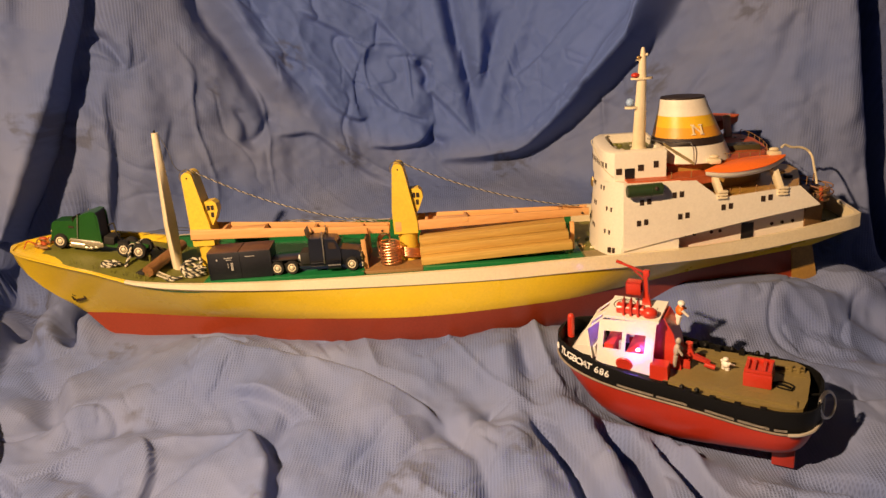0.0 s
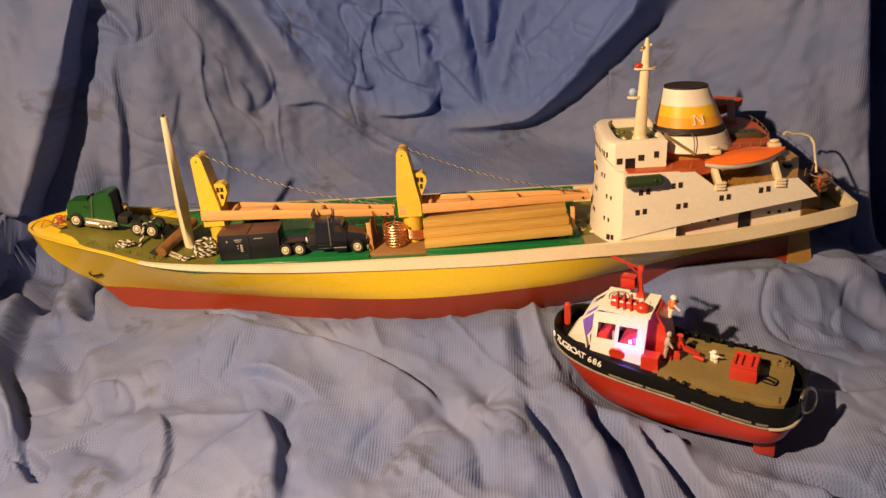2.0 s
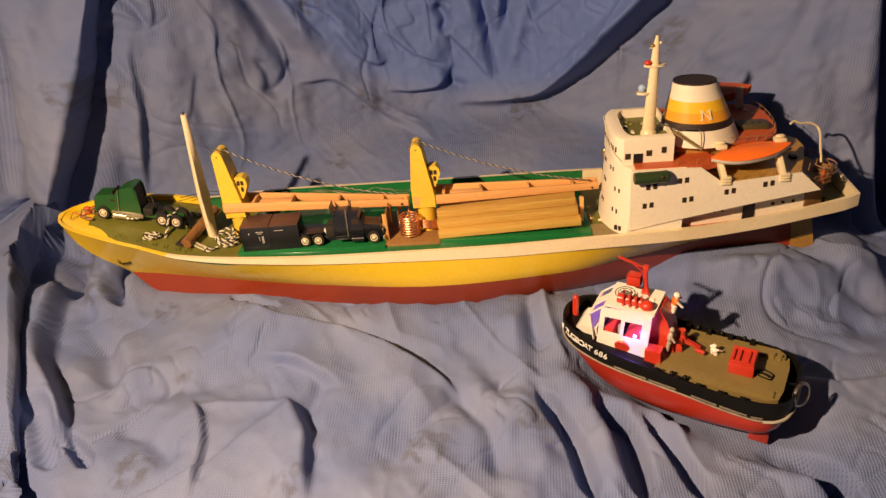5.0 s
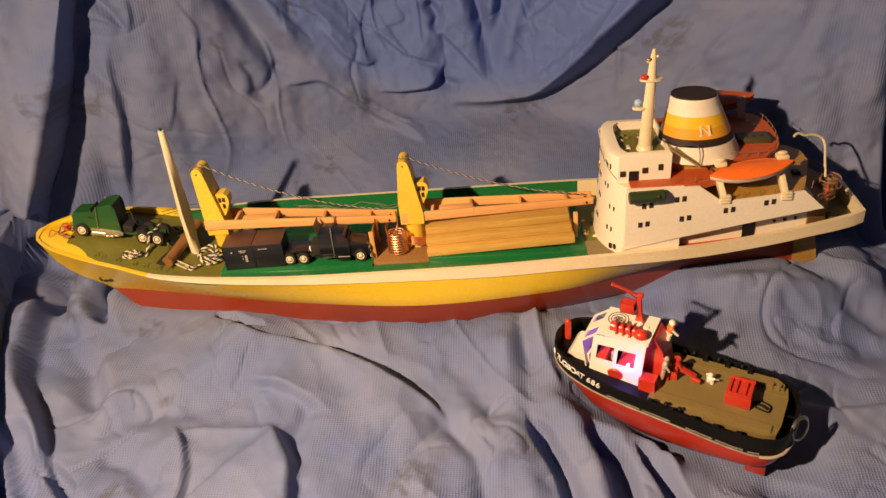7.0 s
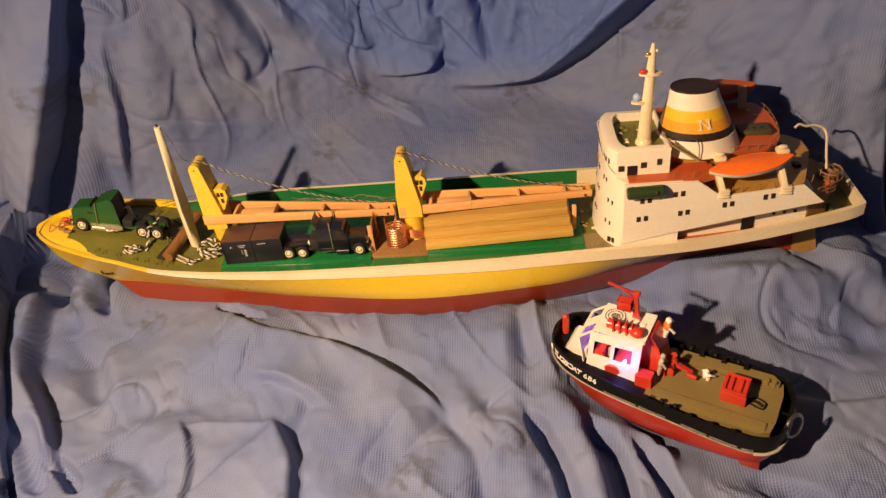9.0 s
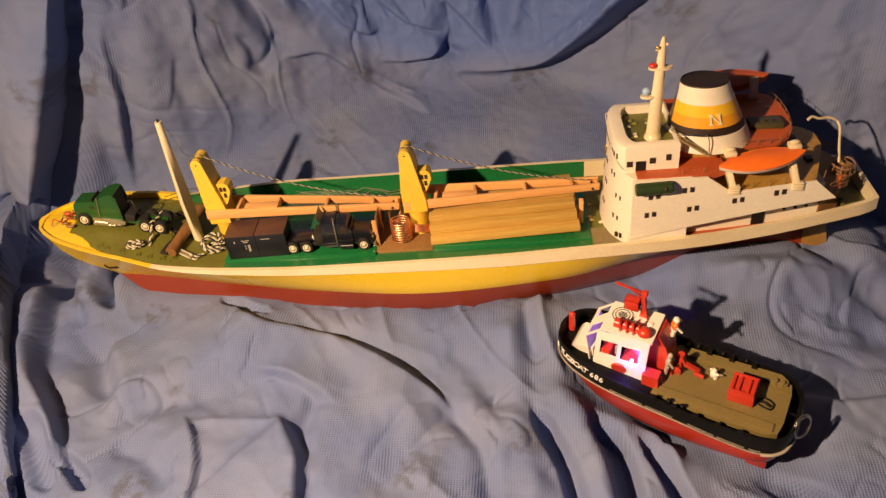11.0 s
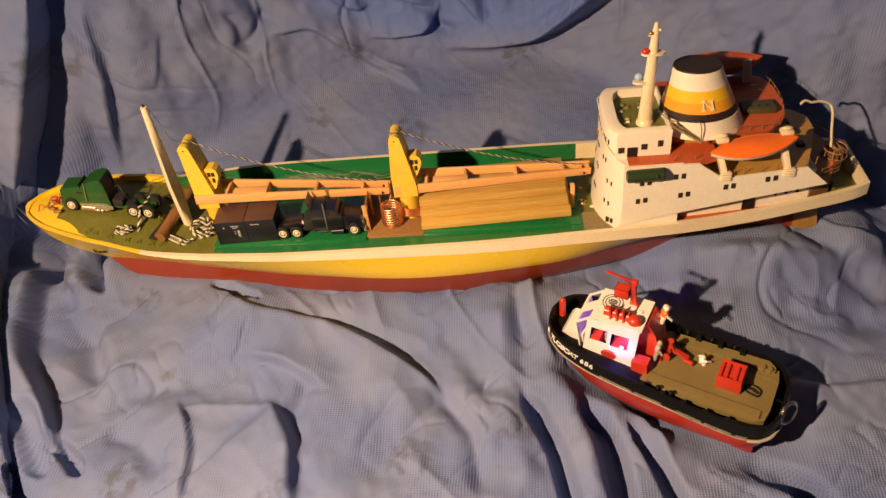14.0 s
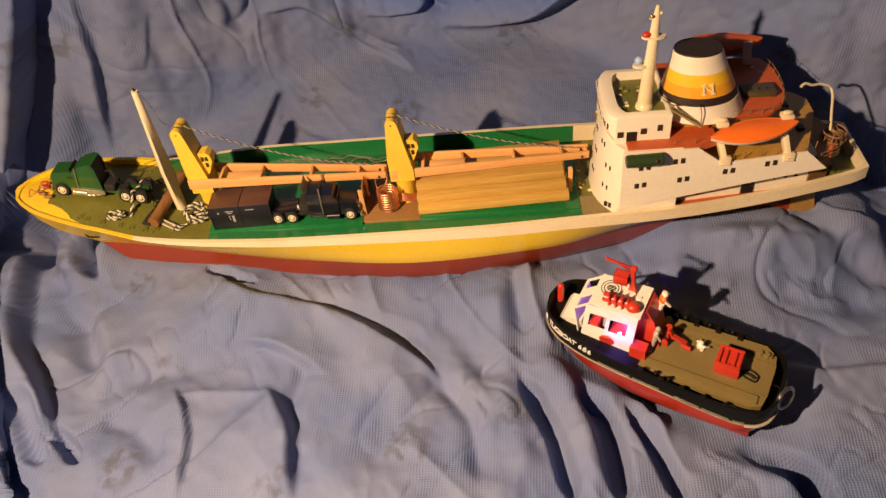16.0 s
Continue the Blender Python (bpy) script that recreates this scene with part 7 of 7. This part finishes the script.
    tower = part("cannon_tower", bm, M_TRED, tug, "red water cannon tower")
    bm = B()
    for w0, w1 in ((-0.0085, -0.0070), (0.0005, 0.0020)):
        box(bm, u - 0.018, u - 0.003, v + w0, v + w1, zt + 0.016, zt + 0.0285, 0.0003)
    box(bm, u - 0.018, u - 0.003, v - 0.0085, v + 0.0020, zt + 0.0155, zt + 0.0170, 0.0003)
    box(bm, u - 0.018, u - 0.0165, v - 0.0085, v + 0.0020, zt + 0.016, zt + 0.0285, 0.0003)
    box(bm, u - 0.018, u - 0.003, v - 0.0085, v + 0.0020, zt + 0.0270, zt + 0.0285, 0.0003)
    part("cannon_basket", bm, M_TRED, tower, "red open basket")
    bm = beam(B(), (u + 0.001, v, zt + 0.0370), (u - 0.022, v - 0.007, zt + 0.0490), 0.0026, 0.0022, 0.0005)
    rod(bm, (u - 0.0215, v - 0.0068, zt + 0.0488), (u - 0.0265, v - 0.0083, zt + 0.0512), 0.0017)
    box(bm, u - 0.002, u + 0.004, v - 0.0025, v + 0.0025, zt + 0.034, zt + 0.040, 0.0006)
    part("cannon_barrel", bm, M_TRED, tower, "red cannon barrel")
    bm = beam(B(), (u - 0.012, v - 0.004, zt + 0.0425), (u - 0.001, v, zt + 0.030), 0.0014, 0.0014)
    beam(bm, (u + 0.006, v - 0.004, zt + 0.002), (u + 0.0, v, zt + 0.022), 0.0014, 0.0014)
    part("cannon_brace", bm, M_TRED, tower)
    part("roof_lamp", box(B(), u + 0.008, u + 0.0135, v - 0.011, v - 0.006, zt + 0.0015, zt + 0.0035, 0.0005), M_TWHITE, tug)


wheelhouse()


def tug_deck():
    v0 = TV + 0.001
    z = lambda u: 0.1868 - 0.022 * (u - 0.12)
    bm = B()
    o = [(0.122, v0 - 0.0345), (0.150, v0 - 0.0375), (0.236, v0 - 0.0375), (0.2475, v0 - 0.0320), (0.2500, v0 - 0.018), (0.2500, v0 + 0.018), (0.2475, v0 + 0.032), (0.236, v0 + 0.0385), (0.150, v0 + 0.0385), (0.128, v0 + 0.035)]
    slab(bm, o, lambda u: z(u) - 0.014, z)
    soften(bm, 0.0022, 3)
    deck_ = part("aft_deck", bm, M_TDECK, tug, "olive grey raised aft deck")
    for dv in (-0.020, 0.020):
        part("deck_seam", beam(B(), (0.128, v0 + dv, z(0.128) + 0.0002), (0.247, v0 + dv, z(0.247) + 0.0002), 0.0016, 0.0010), M_TDECK, deck_)
    # raised bench along the far side, notched, and black end of the well
    o = [(0.130, v0 + 0.0265), (0.2440, v0 + 0.0265), (0.2440, v0 + 0.0325), (0.236, v0 + 0.0385), (0.130, v0 + 0.0365)]
    part("deck_bench", soften(slab(B(), o, lambda u: z(u) - 0.004, lambda u: z(u) + 0.0035), 0.0008), M_TDECK, deck_, "olive grey side bench")
    for u in (0.140, 0.163, 0.186, 0.209):
        part("bench_notch", soften(plate(B(), [(u - 0.0035, z(u) + 0.001), (u + 0.0035, z(u) + 0.001), (u + 0.002, z(u) + 0.0085), (u - 0.002, z(u) + 0.0085)], v0 + 0.0345, v0 + 0.0400), 0.0005), M_TBLACK, deck_, "black notch block")
    part("deck_rib", soften(beam(B(), (0.128, v0 - 0.0275, z(0.128) + 0.0006), (0.243, v0 - 0.0275, z(0.243) + 0.0006), 0.0105, 0.0030), 0.0009), M_TDECK, deck_)
    # tow hook with post
    u, v = 0.1440, v0 + 0.0065
    bm = B()
    plate(bm, [(u - 0.008, z(u)), (u - 0.003, z(u)), (u - 0.001, z(u) + 0.010), (u + 0.016, z(u) + 0.0055), (u + 0.017, z(u) + 0.0082), (u + 0.0015, z(u) + 0.0145), (u - 0.0015, z(u) + 0.024), (u - 0.0055, z(u) + 0.024)], v - 0.0022, v + 0.0022)
    soften(bm, 0.0006)
    rod(bm, (u - 0.0035, v - 0.006, z(u) + 0.0150), (u - 0.0035, v + 0.006, z(u) + 0.0150), 0.0024)
    rod(bm, (u - 0.0035, v, z(u) + 0.022), (u - 0.0035, v, z(u) + 0.0265), 0.0036, seg=14)
    rod(bm, (u + 0.012, v - 0.0035, z(u) + 0.0062), (u + 0.022, v - 0.004, z(u) + 0.0045), 0.0026, seg=12)
    box(bm, u - 0.010, u - 0.001, v - 0.0075, v - 0.005, z(u), z(u) + 0.010, 0.0005)
    part("tow_gear", bm, M_TRED, tug, "red towing gear")
    # box
    u, v = 0.2065, v0 + 0.0005
    bm = B()
    box(bm, u - 0.0130, u + 0.0125, v - 0.0125, v + 0.0125, z(u), z(u) + 0.0150, 0.0008)
    crate = part("crate", bm, M_TRED, tug, "red crate on the aft deck")
    for du in (-0.0105, -0.0045, 0.0045, 0.0100):
        part("crate_slat", box(B(), u + du - 0.0016, u + du + 0.0016, v - 0.0105, v + 0.0105, z(u) + 0.0150, z(u) + 0.0178, 0.0004), M_TRED, crate)
    for dv in (-0.0108, 0.0108):
        part("crate_slat", box(B(), u - 0.0125, u + 0.012, v + dv - 0.0014, v + dv + 0.0014, z(u) + 0.0150, z(u) + 0.0184, 0.0004), M_TRED, crate)
    # cable loop out of the crate
    pts = spline_points([(0.219, v0 - 0.002, z(0.219) + 0.0025), (0.228, v0 + 0.004, z(0.228) + 0.0015), (0.237, v0 - 0.001, z(0.237) + 0.0015), (0.235, v0 - 0.008, z(0.235) + 0.0015), (0.226, v0 - 0.007, z(0.226) + 0.0018), (0.220, v0 - 0.0045, z(0.22) + 0.002)], 30)
    part("cable_loop", tube(B(), pts, 0.0008, 6), M_TBLACK, tug, "black cable loop")
    pts = spline_points([(0.2185, v0 - 0.0035, z(0.219) + 0.0025), (0.227, v0 - 0.001, z(0.227) + 0.0015), (0.2345, v0 - 0.004, z(0.2345) + 0.0015)], 16)
    part("cable_end", tube(B(), pts, 0.0013, 6), M_TBLACK, tug)
    # bollards
    for u, v in ((0.232, v0 + 0.027), (0.239, v0 + 0.027)):
        part("bollard", rod(B(), (u, v, z(u)), (u, v, z(u) + 0.0065), 0.0022, seg=12), M_TDECK, tug)
    part("bollard_bar", box(B(), 0.228, 0.243, v0 + 0.0255, v0 + 0.0285, z(0.235) + 0.0022, z(0.235) + 0.0038, 0.0004), M_TDECK, tug)
    for u, v in ((0.143, v0 - 0.0395), (0.157, v0 - 0.0405), (0.150, v0 + 0.041), (0.176, v0 + 0.0415), (0.20, v0 + 0.0415)):
        part("cleat", lathe(B(), [(0.002, 0), (0.0022, 0.006), (0.0026, 0.0065), (0.001, 0.0085)], (u, v, z(u) - 0.001), seg=10), M_TBLACK, tug)
    for u in (0.222, 0.232):
        part("grey_fitting", box(B(), u - 0.0035, u + 0.0035, v0 - 0.0440, v0 - 0.0395, z(u) - 0.008, z(u) - 0.0045, 0.0005), M_TGREY, tug)
    # steel ring at the stern
    c = Vector((0.2660, TV - 0.008, 0.1775))
    ax = Vector((0.86, -0.45, 0.25)).normalized()
    e1 = ax.orthogonal().normalized()
    e2 = ax.cross(e1)
    part("split_ring", tube(B(), [c + 0.0125 * (math.cos(t) * e1 + math.sin(t) * e2) for t in np.linspace(0, math.tau, 30, endpoint=False)], 0.0010, 8, True), M_STEEL, tug, "steel split ring")
    c2 = c + Vector((0.001, -0.002, 0.001))
    part("split_ring", tube(B(), [c2 + 0.0115 * (math.cos(t) * e1 + math.sin(t) * e2) for t in np.linspace(0, math.tau, 30, endpoint=False)], 0.0008, 8, True), M_STEEL, tug)
    p = spline_points([(0.250, TV + 0.004, 0.176), (0.256, TV, 0.181), (0.2615, TV - 0.004, 0.185)], 10)
    part("ring_hook", tube(B(), p, 0.0013, 8), M_TBLACK, tug)


tug_deck()


def doll(name, m, coat, vest, label):
    """A little one-piece plastic crew doll, plain shape, some with a coloured vest."""
    bm = B()
    for s in (-1, 1):
        rod(bm, (0, s * 0.0016, 0), (0, s * 0.0018, 0.0095), 0.0015, 0.0017, 8)
        rod(bm, (0, s * 0.0036, 0.0175), (0.0045, s * 0.0046, 0.0125), 0.0012, 0.0010, 8)
    ball(bm, (0, 0, 0.0140), 0.0037, 0.75, 1.0, 1.45, 10)
    ball(bm, (0, 0, 0.0218), 0.0024, 1, 1, 1.15, 10)
    me = finish(bm, name, coat)
    if vest:
        me.materials.append(vest)
        for p in me.polygons:
            if 0.0105 < p.center.z < 0.0185 and abs(p.center.y) < 0.0036:
                p.material_index = 1
    ob = new(name, me)
    ob.matrix_world = m
    return tagged(ob, label, "doll", "toy crew dolls")


doll("toy_doll", TUGM @ pose(0.1265, 0.0155, 0.2275, 0, 10, 20) @ Matrix.Diagonal((1.55, 1.75, 1.0, 1)), M_TWHITE, M_ORANGE, "small white plastic crew doll behind the wheelhouse")
doll("toy_doll", TUGM @ pose(0.1290, -0.0095, 0.1930, 0, 8, 10) @ Matrix.Diagonal((1.25, 1.25, 1.3, 1)), M_TGREY, None, "small grey plastic crew doll at the cabin door")
doll("toy_doll", TUGM @ pose(0.1745, 0.0085, 0.1815, 0, 0, 60) @ Matrix.Diagonal((1.25, 1.25, 0.72, 1)), M_TWHITE, None, "small white plastic crew doll on the aft deck")

# blue cabin light of the tug
led = bpy.data.materials.new("blue_led")
led.use_nodes = True
led.node_tree.nodes["Principled BSDF"].inputs["Emission Color"].default_value = (0.35, 0.25, 1.0, 1)
led.node_tree.nodes["Principled BSDF"].inputs["Emission Strength"].default_value = 25.0
part("led", ball(B(), (0.0970, TV - 0.0212, 0.2135), 0.0017), led, tug, "lit blue violet diode")

cabin_light = bpy.data.lights.new("cabin_led_light", "POINT")
cabin_light.energy, cabin_light.color, cabin_light.shadow_soft_size = 0.028, (0.25, 0.13, 1.0), 0.002
cl = new("cabin_led_light", cabin_light)
cl.matrix_world = TUGM @ pose(0.0970, TV - 0.0250, 0.2135)
inner = new("cabin_led_light", cabin_light.copy())
inner.data.energy = 0.03
inner.matrix_world = TUGM @ pose(0.096, TV + 0.004, 0.228)
